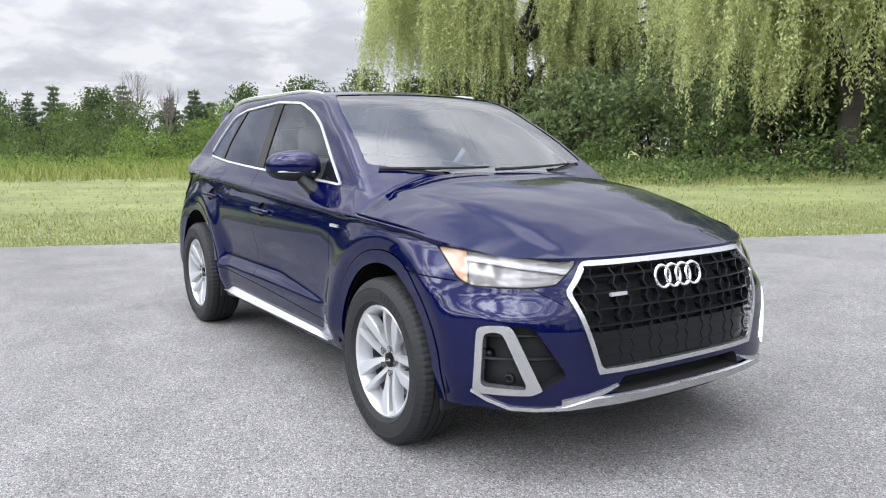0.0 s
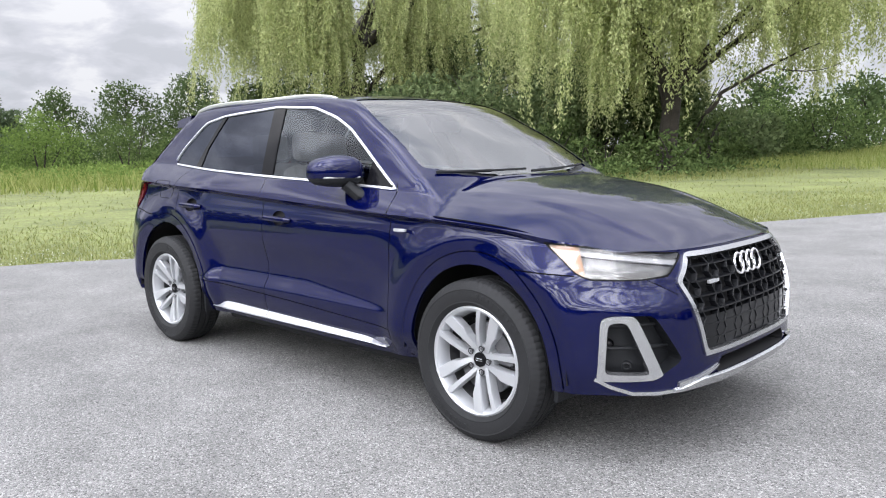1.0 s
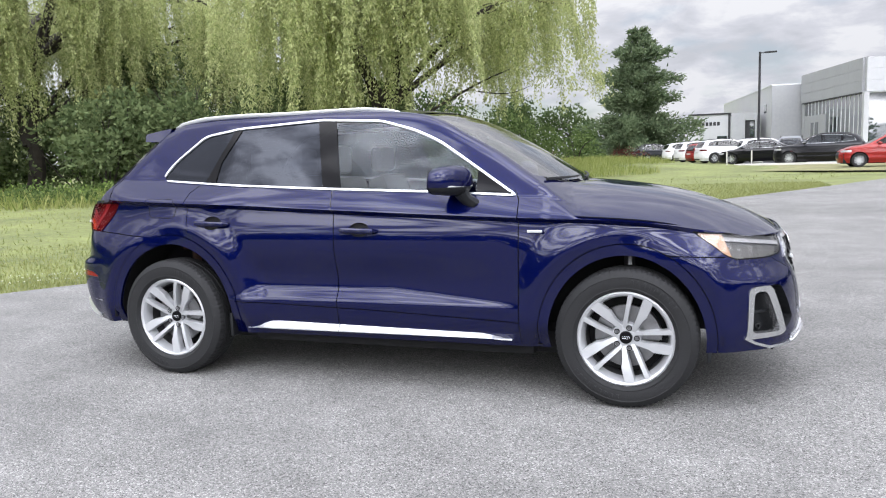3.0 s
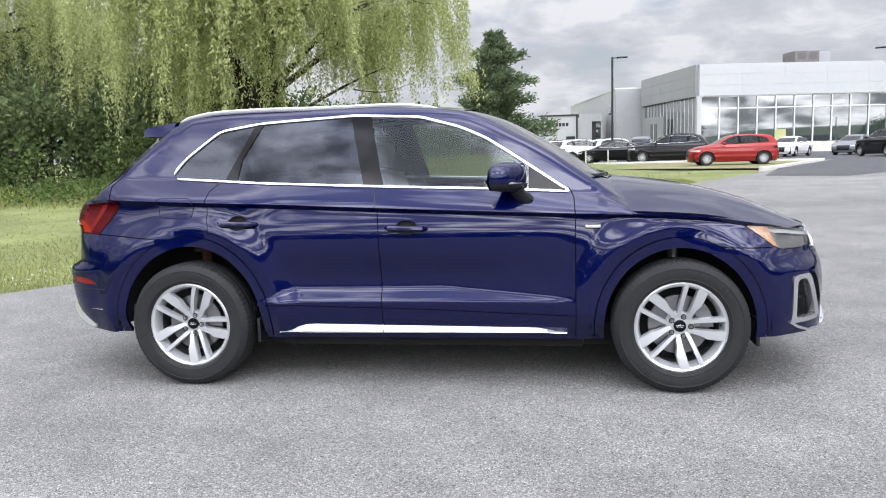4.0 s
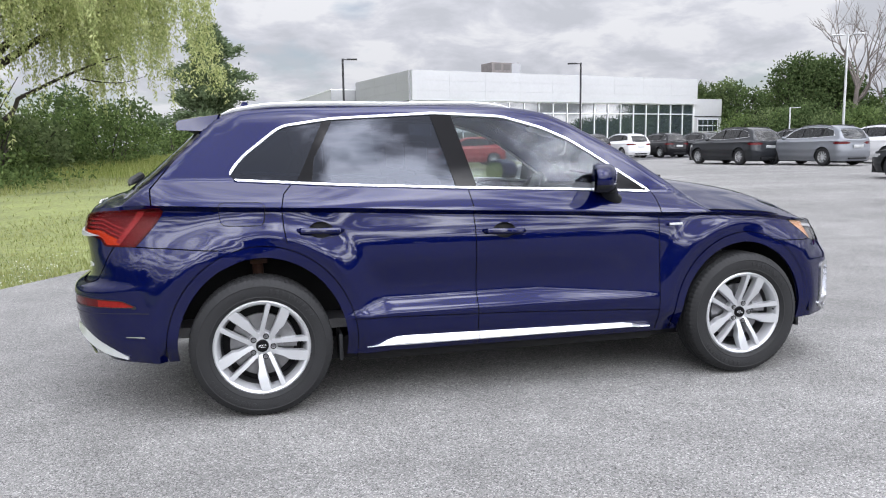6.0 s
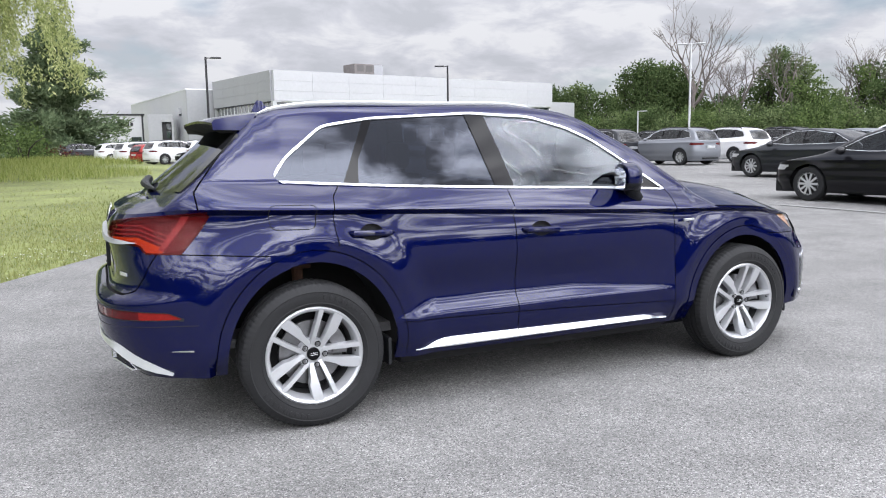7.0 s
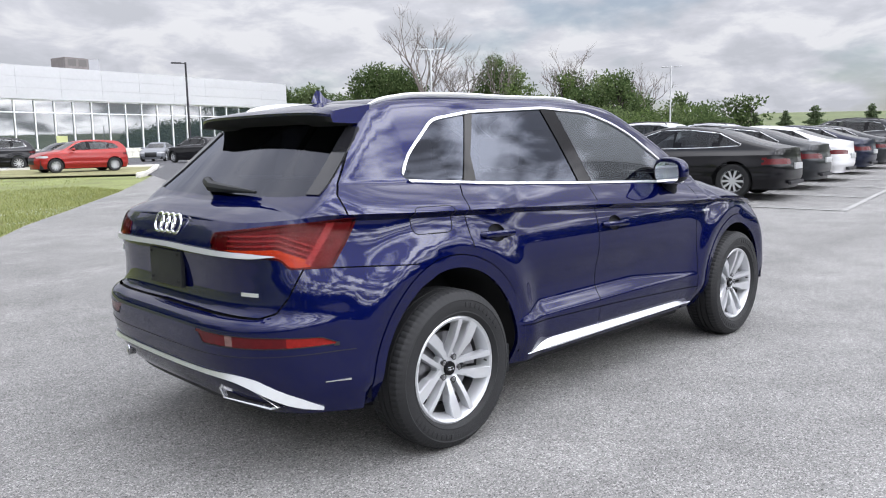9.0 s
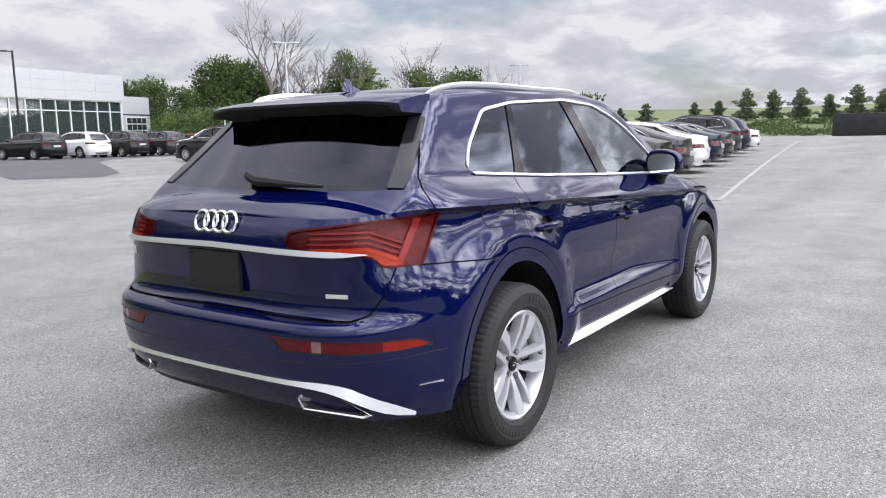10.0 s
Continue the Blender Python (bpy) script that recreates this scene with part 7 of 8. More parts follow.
def willow(x, y, R, H, bunches, low, label, hang=None):
    """A weeping willow: forked trunk, arching limbs, and tassels of thin leafy twigs that hang from them.
    hang(angle) gives how far down the tassels of that side reach."""
    z0 = gz(x, y)
    root = empty("willow_tree", pose(x, y, z0), label=label, category="tree", group="willow trees")
    bm = bmesh.new()
    limb(bm, (0, 0, -0.3), (0.3, 0.1, 3.2), 0.46, 0.36, 0.04)
    limb(bm, (0.2, 0, 2.6), (-1.4, 0.8, 6.5), 0.30, 0.20, 0.06)
    limb(bm, (0.3, 0.1, 2.8), (1.7, -0.7, 6.8), 0.28, 0.18, 0.06)
    limb(bm, (0.2, 0.1, 2.9), (0.3, 1.2, 8.0), 0.24, 0.14, 0.05)
    part("trunk", bm, BARK, root)
    anchors = []
    for k in range(24):
        a = k * 2.4 + rng.uniform(-0.3, 0.3)
        rr = R * (0.35 + 0.60 * ((k * 0.618) % 1.0))
        st = (-1.4, 0.8, 6.3) if math.cos(a) < 0 else (1.7, -0.7, 6.6)
        if k % 4 == 0:
            st = (0.3, 0.1, 3.4)
        zt = H * (0.95 - 0.40 * (rr / R) ** 2) * rng.uniform(0.86, 1.04)
        bm = bmesh.new()
        st_, e = np.array(st), np.array((rr * math.cos(a), rr * math.sin(a), zt))
        bow = np.array((0, 0, 0.16 * rr))
        pts, rad = [], []
        wob = rng.normal(size=3) * 0.05 * rr
        for q in range(10):
            t = q / 9
            pts.append(tuple(st_ + (e - st_) * t + (bow + wob) * math.sin(math.pi * t)))
            rad.append(0.15 * (1 - t) ** 0.8 + 0.02)
        tube(bm, pts, rad, 7)
        ends = [np.array(p) for p in pts[4:]]
        out_ = np.array((math.cos(a), math.sin(a), 0))
        for q, (o_, d_) in enumerate(((0.5, 0.5), (0.9, 1.3), (1.2, 2.3), (1.3, 3.3))):
            ends.append(e + out_ * o_ - np.array((0, 0, d_)))
            if q < 3:
                limb(bm, e if q == 0 else ends[-2], ends[-1], 0.02 - 0.004 * q, 0.016 - 0.004 * q, 0.05, 3)
        for q in (3, 4, 5, 6, 7, 8):
            p = np.array(pts[q])
            d = np.array((math.cos(a + rng.normal() * 0.9), math.sin(a + rng.normal() * 0.9), rng.uniform(-0.1, 0.6)))
            tip = p + d * rng.uniform(0.8, 2.4)
            sub = limb(bm, p, tip, 0.045, 0.012, 0.12, 4)
            ends += [np.array(sub[2]), np.array(sub[3]), np.array(sub[4])]
        part("limb", bm, BARK, root)
        anchors += [(p, a) for p in ends]
    V = []
    for k in range(bunches):
        p, a = anchors[int(rng.integers(len(anchors)))]
        a = math.atan2(p[1], p[0])
        f = min(1.0, math.hypot(p[0], p[1]) / R)
        reach = low + (hang(a) if hang else 0.0) + rng.exponential(1.3)
        full = p[2] - reach
        L_ = min(full, (rng.gamma(3.0, 1.35) + 0.8) * (1.0 if hang is None or hang(a) > 0.6 else 1.45))
        if L_ < 0.6:
            continue
        wid = rng.uniform(0.14, 0.36)
        c = p[:2] + rng.normal(size=2) * 0.35
        sway = rng.normal(size=2) * 0.10
        for j in range(int(rng.integers(7, 15))):
            sx, sy = rng.normal(size=2) * wid
            Ls = L_ * rng.uniform(0.35, 1.0) * math.exp(-0.5 * ((sx * sx + sy * sy) / (wid * wid)) * 0.25)
            n = max(6, int(Ls / 0.055))
            s = np.sort(rng.uniform(0, 1, n)) ** 0.9
            arch = 0.45 * np.sqrt(s) * rng.uniform(0.3, 1.0)
            pinch = 1 - 0.25 * s
            px = c[0] + sx * pinch + math.cos(a) * arch + sway[0] * s * Ls + 0.05 * np.sin(s * 6 + rng.uniform(0, 6))
            py = c[1] + sy * pinch + math.sin(a) * arch + sway[1] * s * Ls + 0.05 * np.sin(s * 5 + rng.uniform(0, 6))
            pz = p[2] + 0.25 * np.sqrt(s) * (1 - s) + rng.normal() * 0.12 - Ls * s
            P = np.stack([px, py, pz], 1) + rng.normal(size=(n, 3)) * 0.045
            D = unit(np.stack([rng.normal(size=n) * 0.75, rng.normal(size=n) * 0.75, -np.ones(n)], 1))
            V.append(leaves(P, D, 0.16, 0.028))
    quads("hanging_foliage", np.concatenate(V), WILLOWLEAF, root, "pale yellow-green hanging willow foliage")
    # leafy crown on the upper limbs
    pick = [anchors[int(rng.integers(len(anchors)))][0] for _ in range(34)]
    cc = [tuple(p + np.array((rng.normal() * 0.5, rng.normal() * 0.5, rng.uniform(0.0, 0.9)))) for p in pick]
    quads("crown", clumps(cc, rng.uniform(0.5, 1.1, len(cc)), 330, 0.17, 0.03), WILLOWLEAF, root, "yellow-green willow crown")
    return root


def bush(x, y, r, h, material, label, leaf=0.16, per=240, name="bush", base=None):
    """A shrub of stems and a crown of leaf clumps."""
    z0 = gz(x, y) if base is None else base
    root = empty(name, pose(x, y, z0), label=label, category="bush")
    bm = bmesh.new()
    for k in range(4):
        limb(bm, (rng.normal() * 0.15, rng.normal() * 0.15, -0.1), (rng.normal() * r * 0.4, rng.normal() * r * 0.4, h * 0.7), 0.06, 0.015, 0.1, 4)
    part("stem", bm, BARK, root)
    n = max(7, int(6 * r))
    cc, rr = [], []
    for k in range(n):
        a, f = rng.uniform(0, 2 * math.pi), rng.uniform(0, 1) ** 0.5
        cc.append((r * 0.85 * f * math.cos(a), r * 0.85 * f * math.sin(a), h * rng.uniform(0.18, 0.86) * (1 - 0.35 * f * f)))
        rr.append(rng.uniform(0.28, 0.5) * min(r, h) * 0.9)
    quads("crown", clumps(cc, rr, per, leaf, leaf * 0.28), material, root)
    return root


def broadleaf(x, y, r, h, material, label, leaf=0.4, per=55, bare=0.0, z0=None):
    """A tree with trunk, limbs and clumps of leaves."""
    z0 = gz(x, y) if z0 is None else z0
    root = empty("tree", pose(x, y, z0), label=label, category="tree")
    bm = bmesh.new()
    limb(bm, (0, 0, -0.3), (rng.normal() * 0.3, rng.normal() * 0.3, h * 0.55), h * 0.022, h * 0.012, 0.03)
    part("trunk", bm, BARK, root)
    cc, rr = [], []
    bm = bmesh.new()
    for k in range(int(26 + 2 * r)):
        a, f = rng.uniform(0, 2 * math.pi), rng.uniform(0.1, 1) ** 0.6
        zz = h * (0.10 + 0.84 * ((k * 0.618) % 1.0))
        wid = r * (0.80 + 0.25 * math.sin(2 * a + x) - 0.75 * max(0, (zz / h - 0.45)) ** 1.1 * 1.6)
        c = (wid * f * math.cos(a), wid * f * math.sin(a), zz)
        limb(bm, (0, 0, max(h * 0.15, zz - h * 0.22)), c, h * 0.008, h * 0.002, 0.08, 4)
        cc.append(c)
        rr.append(r * rng.uniform(0.18, 0.40))
    part("limb_work", bm, BARK, root)
    quads("crown", clumps(cc, rr, per, leaf, leaf * 0.32), material, root)
    return root


def bare_tree(x, y, h, spread, label):
    root = empty("bare_tree", pose(x, y, gz(x, y)), label=label, category="tree")
    bm = bmesh.new()
    limb(bm, (0, 0, -0.3), (0.2, 0.2, h * 0.45), h * 0.02, h * 0.012, 0.03)
    part("trunk", bm, BAREBARK, root)

    bm = bmesh.new()

    def grow(p, d, L_, r, lev):
        e = np.array(p) + np.array(d) * L_
        pts = limb(bm, p, e, r, r * 0.5, 0.06, 4)
        if lev == 0:
            return
        for k in range(3 if lev > 1 else 4):
            dd = unit(np.array(d) + rng.normal(size=3) * np.array((0.5, 0.5, 0.25)) * spread + np.array((0, 0, 0.12)))
            grow(pts[-1 - (k % 2)], dd, L_ * rng.uniform(0.55, 0.85), r * 0.5, lev - 1)

    for k in range(6):
        a = k * 1.05 + rng.uniform(-0.3, 0.3)
        grow((0.1, 0.1, h * rng.uniform(0.25, 0.45)), unit(np.array((math.cos(a) * 0.55 * spread, math.sin(a) * 0.55 * spread, 1.0))), h * rng.uniform(0.2, 0.28), h * 0.009, 3)
    part("branch_work", bm, BAREBARK, root)
    return root


def conifer(x, y, r, h, label, material=None, whorls=14, per=120, leaf=0.35, z0=None, name="pine_tree", skirt=0.08):
    """A conifer with whorls of needled boughs."""
    z0 = gz(x, y) if z0 is None else z0
    root = empty(name, pose(x, y, z0), label=label, category="tree")
    bm = bmesh.new()
    limb(bm, (0, 0, -0.2), (0.05 * r, 0, h * 0.97), h * 0.02, 0.02, 0.005, 5)
    part("trunk", bm, BARK, root)
    V = []
    bm = bmesh.new()
    for k in range(whorls):
        t = k / whorls
        zz = h * (skirt + (0.97 - skirt) * t)
        L0 = r * (1 - t) ** 0.75 * (0.75 + 0.25 * math.sin(k * 1.7)) * rng.uniform(0.75, 1.2)
        for j in range(int(5 + 4 * (1 - t))):
            a = j * 2 * math.pi / int(5 + 4 * (1 - t)) + k * 0.9 + rng.uniform(-0.25, 0.25)
            L_ = max(0.15, L0 * rng.uniform(0.5, 1.15))
            e = np.array((L_ * math.cos(a), L_ * math.sin(a), zz + 0.16 * L_ * (1 if t > 0.3 else -0.2)))
            limb(bm, (0, 0, zz), e, 0.012 * h * (1 - t) * 0.4 + 0.01, 0.008, 0.03, 3)
            n = int(per * L_ / max(1.0, r / 4))
            s = rng.uniform(0.15, 1.05, n)
            wid = 0.15 * L_ * (1.15 - s * 0.8) + 0.025 * r
            P = np.array((0, 0, zz)) + (e - np.array((0, 0, zz))) * s[:, None] + rng.normal(size=(n, 3)) * wid[:, None] * np.array((0.6, 0.6, 0.55))
            D = unit(np.array((math.cos(a), math.sin(a), 0.35)) + rng.normal(size=(n, 3)) * 0.55)
            V.append(leaves(P, D, leaf, leaf * 0.16))
    part("bough_work", bm, BARK, root)
    quads("needles", np.concatenate(V), material or PINELEAF, root)
    return root


def blades(name, P, h, w, material, label, lean=0.35):
    n = len(P)
    a = rng.uniform(0, 2 * math.pi, n)
    hh = h * rng.uniform(0.45, 1.25, n)
    side_ = np.stack([np.cos(a), np.sin(a), np.zeros(n)], 1) * (w * rng.uniform(0.6, 1.3, n))[:, None]
    d = np.stack([rng.normal(size=n) * lean, rng.normal(size=n) * lean, np.ones(n)], 1) * hh[:, None]
    P = P.copy()
    V = np.stack([P - side_, P + side_, P + d * 0.6 + side_ * 0.6, P + d], 1)
    return tagged(quads(name, V, material), label, "grass", kind="stuff")


EDGE_A = np.array(EDGE)


def edge_dist(x, y):
    """Distances from the lot's edge, positive on the grass."""
    x, y = np.asarray(x, float), np.asarray(y, float)
    best, sg = np.full(x.shape, 1e9), np.ones(x.shape)
    for a, b in zip(EDGE_A, EDGE_A[1:]):
        e = b - a
        wx, wy = x - a[0], y - a[1]
        t = np.clip((wx * e[0] + wy * e[1]) / e.dot(e), 0, 1)
        dd = np.hypot(wx - e[0] * t, wy - e[1] * t)
        near = dd < best
        best = np.where(near, dd, best)
        sg = np.where(near, np.where(e[0] * wy - e[1] * wx > 0, 1, -1), sg)
    return sg * best


def scatter(n, x0, x1, y0, y1, keep):
    got, out = 0, []
    while got < n:
        x, y = rng.uniform(x0, x1, 40000), rng.uniform(y0, y1, 40000)
        ok = keep(x, y)
        x, y = x[ok], y[ok]
        s_ = 0.6 * x + 0.8 * y
        z = np.where(s_ > 3, 0.40 * (1 - np.exp(-(np.maximum(s_, 3) - 3) / 14)), 0.0)
        out.append(np.stack([x, y, z - 0.06], 1))
        got += len(x)
    return np.concatenate(out)[:n]


def mound(x, y):
    """Height of the grassy bank over the ground."""
    return 0.6 * np.exp(-(((x + 4.5) / 7.5) ** 2 + ((y - 38) / 8.5) ** 2))


bm = bmesh.new()
g = {}
for i in range(41):
    for j in range(41):
        x, y = -4.5 - 18 + 36 * i / 40, 38 - 19 + 38 * j / 40
        g[i, j] = bm.verts.new((x, y, gz(x, y) - 0.10 + mound(x, y) + 0.05 * math.sin(x * 1.3) * math.sin(y * 1.1) * mound(x, y)))
for i in range(40):
    for j in range(40):
        bm.faces.new((g[i, j], g[i + 1, j], g[i + 1, j + 1], g[i, j + 1]))
tagged(part("bank", bm, GRASSBASE), "low green bank overgrown with tall grass", "bank", kind="structure")

tagged(blades("lawn_grass", scatter(60000, -13, 5, -8, 22, lambda x, y: (edge_dist(x, y) > 0.03) & (edge_dist(x, y) < 6) & (rng.uniform(size=x.shape) < np.exp(-edge_dist(x, y) / 3.0))), 0.06, 0.006, GRASSBLADE, "short green lawn grass along the asphalt edge"))
blades("lawn_tufts", scatter(11000, -32, 8, -8, 36, lambda x, y: edge_dist(x, y) > 2), 0.08, 0.012, GRASSBLADE, "scattered tufts of lawn grass", 0.5)
P = scatter(26000, -16, 6, 27, 52, lambda x, y: (mound(x, y) > 0.11) & (edge_dist(x, y) > 3) & (x < -1.5 + 1.2 * np.sin(y * 0.9)))
P[:, 2] += mound(P[:, 0], P[:, 1])
blades("tall_grass", P, 0.36, 0.010, TALLGRASS, "tall pale seeding grass on the bank", 0.25)
blades("meadow", scatter(42000, -75, -15, -22, 24, lambda x, y: (edge_dist(x, y) > 20) & (edge_dist(x, y) < 62)), 0.6, 0.024, TALLGRASS, "rough green meadow of tall grass and weeds", 0.35)
blades("meadow_edge", scatter(16000, -30, -6, 16, 32, lambda x, y: edge_dist(x, y) > 12), 0.24, 0.012, GRASSBLADE, "longer grass under the willows", 0.35)

P = scatter(1500, -13, 2, -7, 14, lambda x, y: (edge_dist(x, y) > 0.05) & (edge_dist(x, y) < 1.6) & (np.sin(x * 2.1 + 1.3 * np.sin(y * 1.7)) * np.sin(y * 1.9 + x) > -0.1))
P[:, 2] += 0.05
CLOVER = leaf_mat("clover_heads", (0.42, 0.44, 0.36), (0.62, 0.62, 0.54), 0.3)
tagged(quads("clover_flowers", leaves(P, unit(rng.normal(size=(len(P), 3)) * 0.5 + np.array((0, 0, 1.0))), 0.020, 0.008), CLOVER), "small pale clover flowers scattered along the lawn's edge", "flowers", kind="stuff")
willow(-12.0, 26.5, 8.4, 13.0, 620, 0.7, "large weeping willow with pale hanging foliage on the lawn", lambda a: 1.6 * smoothstep(-0.2, 0.9, math.cos(a - 0.3)))
willow(-31.5, 25.5, 11.4, 15.5, 900, 1.2, "tall weeping willow with drooping yellow-green branches", lambda a: 2.6 * smoothstep(0.3, -0.6, math.cos(a + 0.4)))
# a low bare limb
bm = bmesh.new()
limb(bm, (-10.6, 27.3, 2.6), (-10.2, 27.8, 3.4), 0.10, 0.08)
limb(bm, (-10.2, 27.8, 3.4), (-6.6, 28.4, 5.1), 0.08, 0.02, 0.05)
limb(bm, (-8.0, 28.1, 4.2), (-5.6, 28.0, 4.3), 0.03, 0.008, 0.08)
tagged(part("bare_branch", bm, BARK), "low bare branch reaching out of the willow", "branch")

for x, y, r, h in ((-14, 31, 3.2, 5.4), (-18, 29, 3.4, 6.0), (-22, 27, 3.2, 6.4), (-19, 33, 3.6, 7.5), (-25, 24, 3.0, 5.5), (-27, 29, 3.5, 7.5), (-34, 27, 3.6, 7.0), (-37, 22, 3.2, 5.5), (-12, 33, 2.4, 2.6), (-15.5, 36, 3.0, 3.6), (-24, 33, 4.0, 8.5), (-31, 31, 4.0, 8.0)):
    bush(x, y, r, h * 1.1, DARKLEAF, "dense dark green shrub in the shade of the willows", 0.27, 230)
for x, y, r, h in ((-11.0, 24.6, 1.6, 2.0), (-13.4, 24.0, 1.5, 1.7), (-11.5, 29.5, 2.0, 3.0), (-17, 25.5, 1.8, 2.6), (-21, 23.5, 1.8, 2.6), (-8, 36, 2.4, 3.2), (-10.5, 39, 2.6, 3.8), (-16, 34, 2.8, 3.4), (-20, 30.5, 2.6, 3.6), (-28, 26, 2.6, 3.4), (-33, 22.5, 2.6, 3.2), (-36, 26, 3.0, 3.6), (-40, 21, 2.8, 3.4), (-6.0, 42, 2.2, 2.6), (-13, 42, 3.0, 4.6)):
    bush(x, y, r, h, BUSHLEAF, "green leafy shrub at the edge of the lawn", 0.2, 280)
for x, y, r, h in ((-5.5, 64, 1.5, 1.5), (-11.5, 58, 1.4, 1.4)):
    bush(x, y, r, h, REDLEAF, "dark red ornamental shrub on the bank", 0.2, 160)
for x, y, r, h in ((-47, 14, 3.0, 4.2), (-52, 9, 3.2, 4.6), (-44, 8, 2.2, 2.4), (-50, 3, 2.6, 3.4), (-55, 0, 3.0, 4.0), (-42, 17, 2.4, 4.2), (-58, -6, 3.2, 3.8), (-46, -2, 2.2, 2.0), (-49, -8, 2.4, 2.4), (-61, 6, 3.4, 5.0), (-39, 3, 1.6, 1.5), (-43, 1, 1.8, 1.7), (-47, 6, 2.0, 2.0)):
    bush(x, y, r, h, BUSHLEAF if rng.uniform() < 0.65 else BRIGHTLEAF, "rounded green shrub in the rough meadow", 0.15, 330)
for x, y, r, h in ((-64, 1, 2.6, 7.4), (-66, -3.5, 2.8, 7.8), (-63, 8, 2.2, 5.2), (-62, 14, 2.4, 5.4), (-61, 17, 2.4, 5.0), (-68, -8, 2.6, 6.8), (-63.5, 3.8, 1.9, 5.6), (-65, 11, 2.3, 6.6), (-60, 15.5, 2.6, 6.0), (-67, 6, 2.2, 6.4)):
    conifer(x, y, r, h, "dark green spruce beyond the meadow", whorls=13, per=110, leaf=0.28, name="spruce")
for x, y, r, h in ((-60, 20, 3.4, 6.4), (-57, 24, 3.6, 7.0), (-54, 28, 3.8, 7.6), (-70, 10, 3.6, 6.0), (-72, 2, 3.4, 5.6), (-50, 33, 4.0, 8.0)):
    broadleaf(x, y, r, h, OAKLEAF, "green deciduous tree beyond the meadow", 0.22, 170)
bare_tree(-60, 10.5, 7.0, 0.45, "leafless grey tree beyond the meadow")
bare_tree(-59, 13.0, 6.0, 0.35, "thin leafless tree beyond the meadow")
conifer(-6.0, 82, 9.0, 14.8, "large dark green pine with open boughs", whorls=20, per=230, leaf=0.5, skirt=0.03)
for x, y, r, h in ((-16, 96, 5, 7), (-22, 92, 5, 8), (-30, 84, 5, 9), (-38, 74, 5, 9)):
    broadleaf(x, y, r, h, OAKLEAF, "green deciduous tree in the distance", 0.5, 36)

# leafy weeds and brambles at the foot of the shrubs and over the meadow
def undergrowth(name, n, x0, x1, y0, y1, near, far, r0, r1, material, label, leaf=0.16, per=85, squash=0.55):
    P = scatter(n, x0, x1, y0, y1, lambda x, y: (edge_dist(x, y) > near) & (edge_dist(x, y) < far))
    R = rng.uniform(r0, r1, len(P))
    C = [(p[0], p[1], p[2] + 0.25 * r) for p, r in zip(P, R)]
    tagged(quads(name, clumps(C, R, per, leaf, leaf * 0.31, squash), material), label, "weeds", kind="stuff")


undergrowth("undergrowth", 420, -42, -8, 17, 36, 13.5, 30, 0.5, 1.1, BUSHLEAF, "low leafy weeds and brambles under the willows")
undergrowth("meadow_weeds", 700, -72, -18, -20, 22, 24, 60, 0.5, 1.3, BRIGHTLEAF, "bright green weeds in low mounds over the rough meadow")
undergrowth("far_scrub", 150, -84, -40, -20, 40, 46, 66, 1.4, 2.6, BUSHLEAF, "dense scrub at the foot of the trees beyond the meadow", 0.20, 150, 0.9)


# ---- far trees, hill and woods ----
SKYLINE = [(28.0, 5.0), (30.0, 5.5), (31.5, 7.0), (32.4, 11.0), (34.6, 11.6), (35.6, 8.0), (36.4, 12.0), (38.0, 12.4), (38.8, 7.5), (40.2, 9.0), (40.8, 13.6), (42.6, 14.0), (43.4, 8.5), (45.5, 8.0), (48.0, 8.5), (49.0, 13.2), (51.6, 14.2), (52.6, 10.5), (54.0, 11.0), (56.2, 11.8), (57.8, 10.5)]


def far_line():
    """The wood behind the lot, its heights along the bearing."""
    for k in range(40):
        az = 57.6 - 29.2 * k / 39 + rng.uniform(-0.35, 0.35)
        d = rng.uniform(114, 132) if az < 54.5 else rng.uniform(134, 142)
        h = max(4.5, curve_at(SKYLINE, az)) * rng.uniform(0.80, 0.98) * d / 120
        x, y = -3 + d * math.cos(radians(az)), -4 + d * math.sin(radians(az))
        broadleaf(x, y, h * rng.uniform(0.30, 0.46), h, (OAKLEAF, OAKLEAF, DARKLEAF, BUSHLEAF)[k % 4], "green deciduous tree in the wood behind the lot", 0.42, 62)
    for k in range(30):
        az = 54.4 - 27 * k / 29 + rng.uniform(-0.5, 0.5)
        d = rng.uniform(100, 110)
        x, y = -3 + d * math.cos(radians(az)), -4 + d * math.sin(radians(az))
        bush(x, y, rng.uniform(3, 4.5), rng.uniform(3.8, 6.4), (BUSHLEAF, OAKLEAF, DARKLEAF, OAKLEAF)[k % 4], "green leafy thicket behind the lot", 0.34, 80, "thicket")


far_line()
for az, d, h in ((47.6, 118, 20.5), (44.5, 122, 15), (41.8, 124, 14.5), (37.5, 122, 15), (36.0, 124, 14), (31.5, 124, 12.5), (45.9, 128, 14), (33.6, 126, 11)):
    bare_tree(-3 + d * math.cos(radians(az)), -4 + d * math.sin(radians(az)), h, 0.85, "tall leafless grey tree above the wood")

# long grassy hill
HILLGRASS = mat("hill_grass", (0.088, 0.108, 0.042), 0.95, noise_scale=0.06, amount=0.35, fine=0.9, bump=0.6, bump_scale=2)


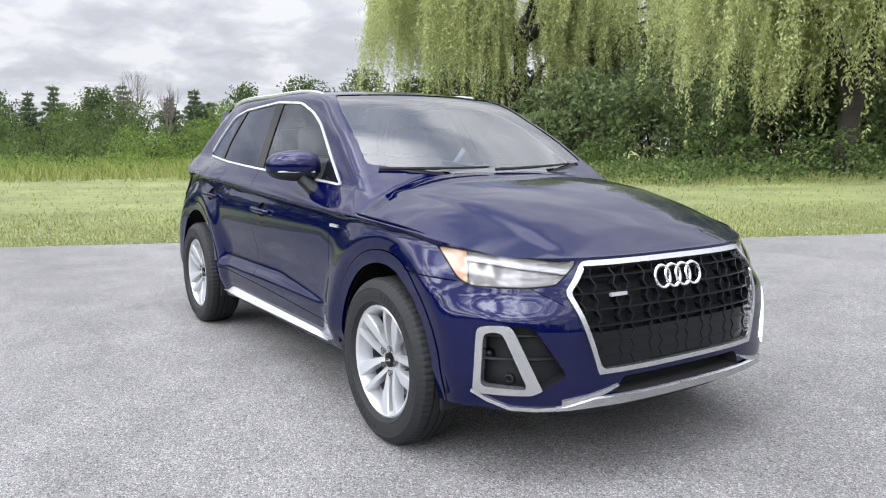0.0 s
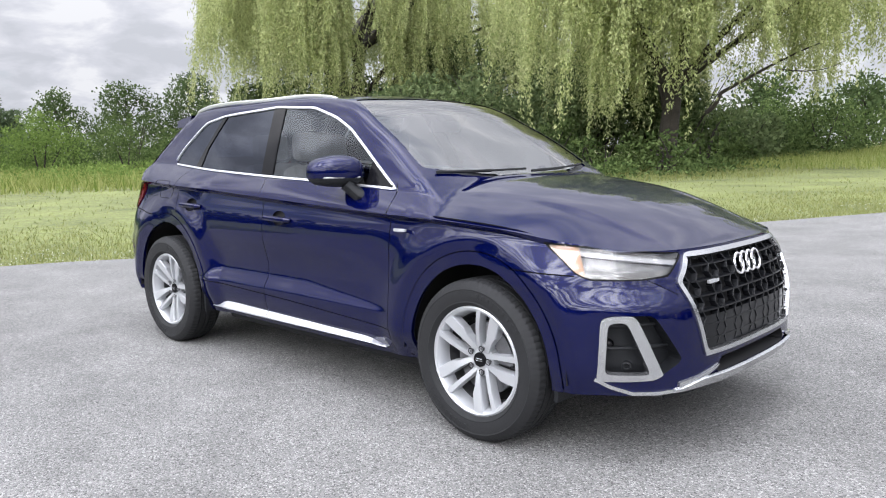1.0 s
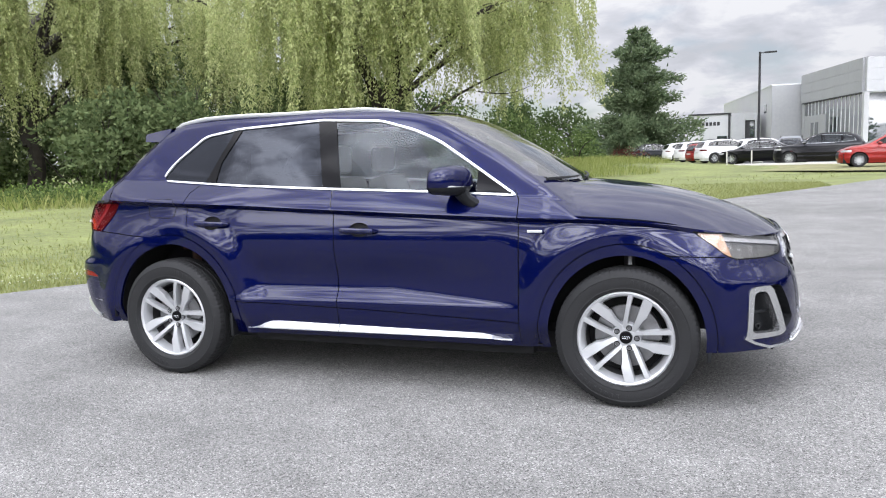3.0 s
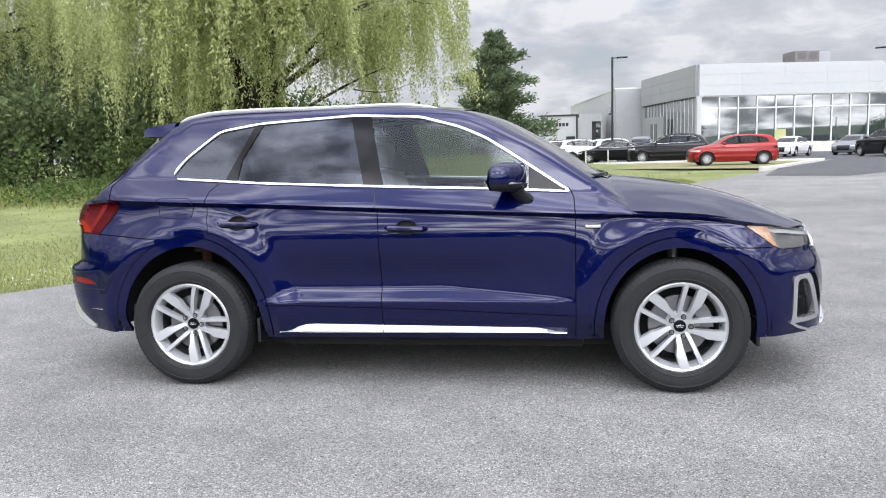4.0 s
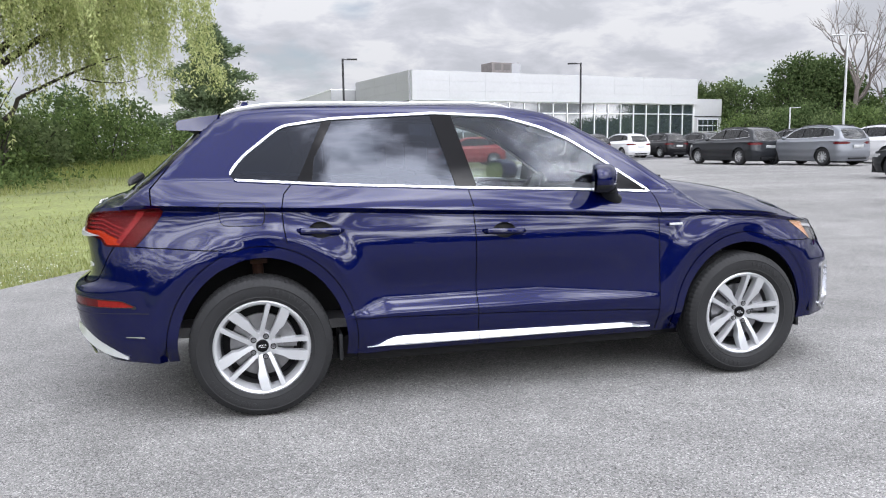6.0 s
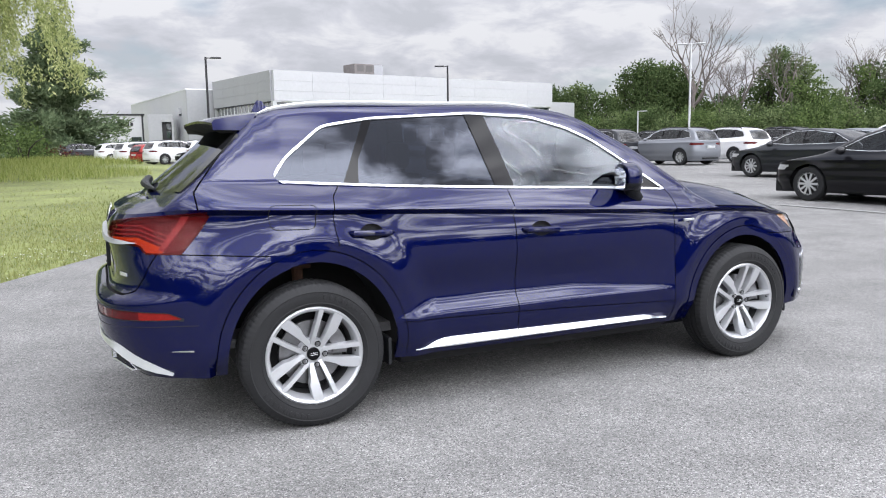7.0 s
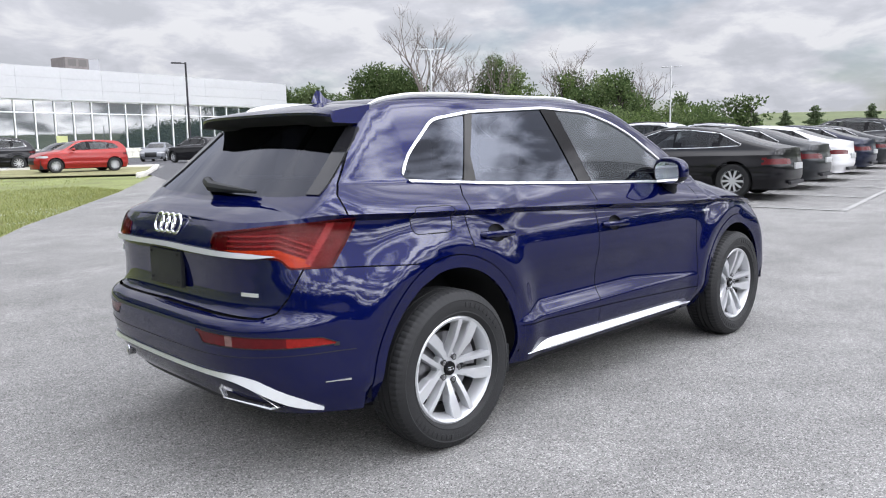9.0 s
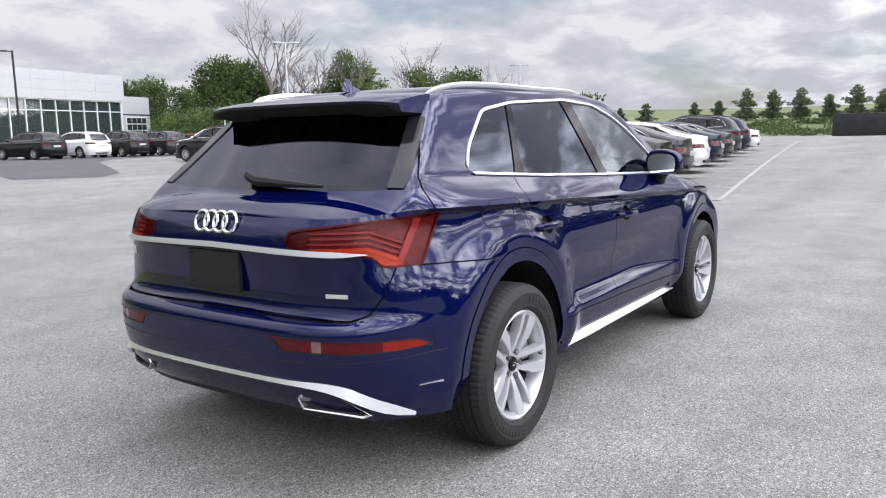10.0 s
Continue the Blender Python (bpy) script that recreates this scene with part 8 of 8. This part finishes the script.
def hill_z(az, t):
    """Height of the hill at this bearing, t from its foot to its far end."""
    u = (27 - az) / 60
    rise = 2.9 * smoothstep(0, 0.09, t) + 5.6 * smoothstep(0.06, 0.45, t) * (0.92 + 0.05 * math.sin(u * 14 + 1))
    d = 118 + 330 * t
    x, y = -4 + d * math.cos(radians(az)), -2.5 + d * math.sin(radians(az))
    return x, y, gz(x, y) - 0.12 + rise * smoothstep(-0.02, 0.07, u)


bm = bmesh.new()
g = {}
for i in range(61):
    for j in range(25):
        g[i, j] = bm.verts.new(hill_z(27 - i, (j / 24) ** 1.6))
for i in range(60):
    for j in range(24):
        bm.faces.new((g[i, j], g[i, j + 1], g[i + 1, j + 1], g[i + 1, j]))
bmesh.ops.recalc_face_normals(bm, faces=bm.faces[:])
tagged(part("hill", bm, HILLGRASS), "long low grassy hill behind the lot", "hill", kind="structure")
for az, h in ((25.4, 3.0), (23.4, 2.6), (21.5, 2.4), (19.7, 3.0), (16.4, 3.4), (14.8, 3.5), (13.0, 5.3), (11.3, 5.4), (9.6, 5.1), (7.9, 3.8), (6.3, 5.2), (4.8, 4.4), (3.0, 4.6), (1.0, 4.2)):
    x, y, z = hill_z(az, 0.078)
    h *= 1.1 * rng.uniform(0.85, 1.15)
    conifer(x, y, h * 0.50, h, "young dark green conifer along the lot's edge", whorls=11, per=70, leaf=0.36, name="young_conifer", z0=z)
for az, h in ((28.2, 7.5), (26.8, 6.2), (24.6, 7.0), (23.6, 6.5)):
    broadleaf(-4 + 120 * math.cos(radians(az)), -2.5 + 120 * math.sin(radians(az)), h * 0.45, h, OAKLEAF, "green deciduous tree in front of the hill", 0.5, 36)

# rank weeds along the hill's foot
cc = [hill_z(26.5 - 34 * k / 259 + rng.uniform(-0.2, 0.2), rng.uniform(0.005, 0.06)) for k in range(260)]
tagged(quads("hill_weeds", clumps(cc, rng.uniform(0.8, 1.7, 260), 60, 0.42, 0.13, 0.5), OAKLEAF), "dark green rank weeds along the foot of the hill", "weeds", kind="stuff")

# woods that close the place behind the camera
V, cc, rr = [], [], []
for k in range(150):
    az = radians(-175 + 172 * k / 149)
    d = rng.uniform(62, 80)
    h = rng.uniform(5, 9)
    for zz in (0.25, 0.6, 0.85):
        cc.append((d * math.cos(az) + rng.normal(), d * math.sin(az) + rng.normal(), h * zz))
        rr.append(h * rng.uniform(0.28, 0.38))
tagged(quads("far_woods", clumps(cc, rr, 12, 1.1, 0.45), DARKLEAF), "dark green belt of far woods round the lot", "woods", kind="stuff")
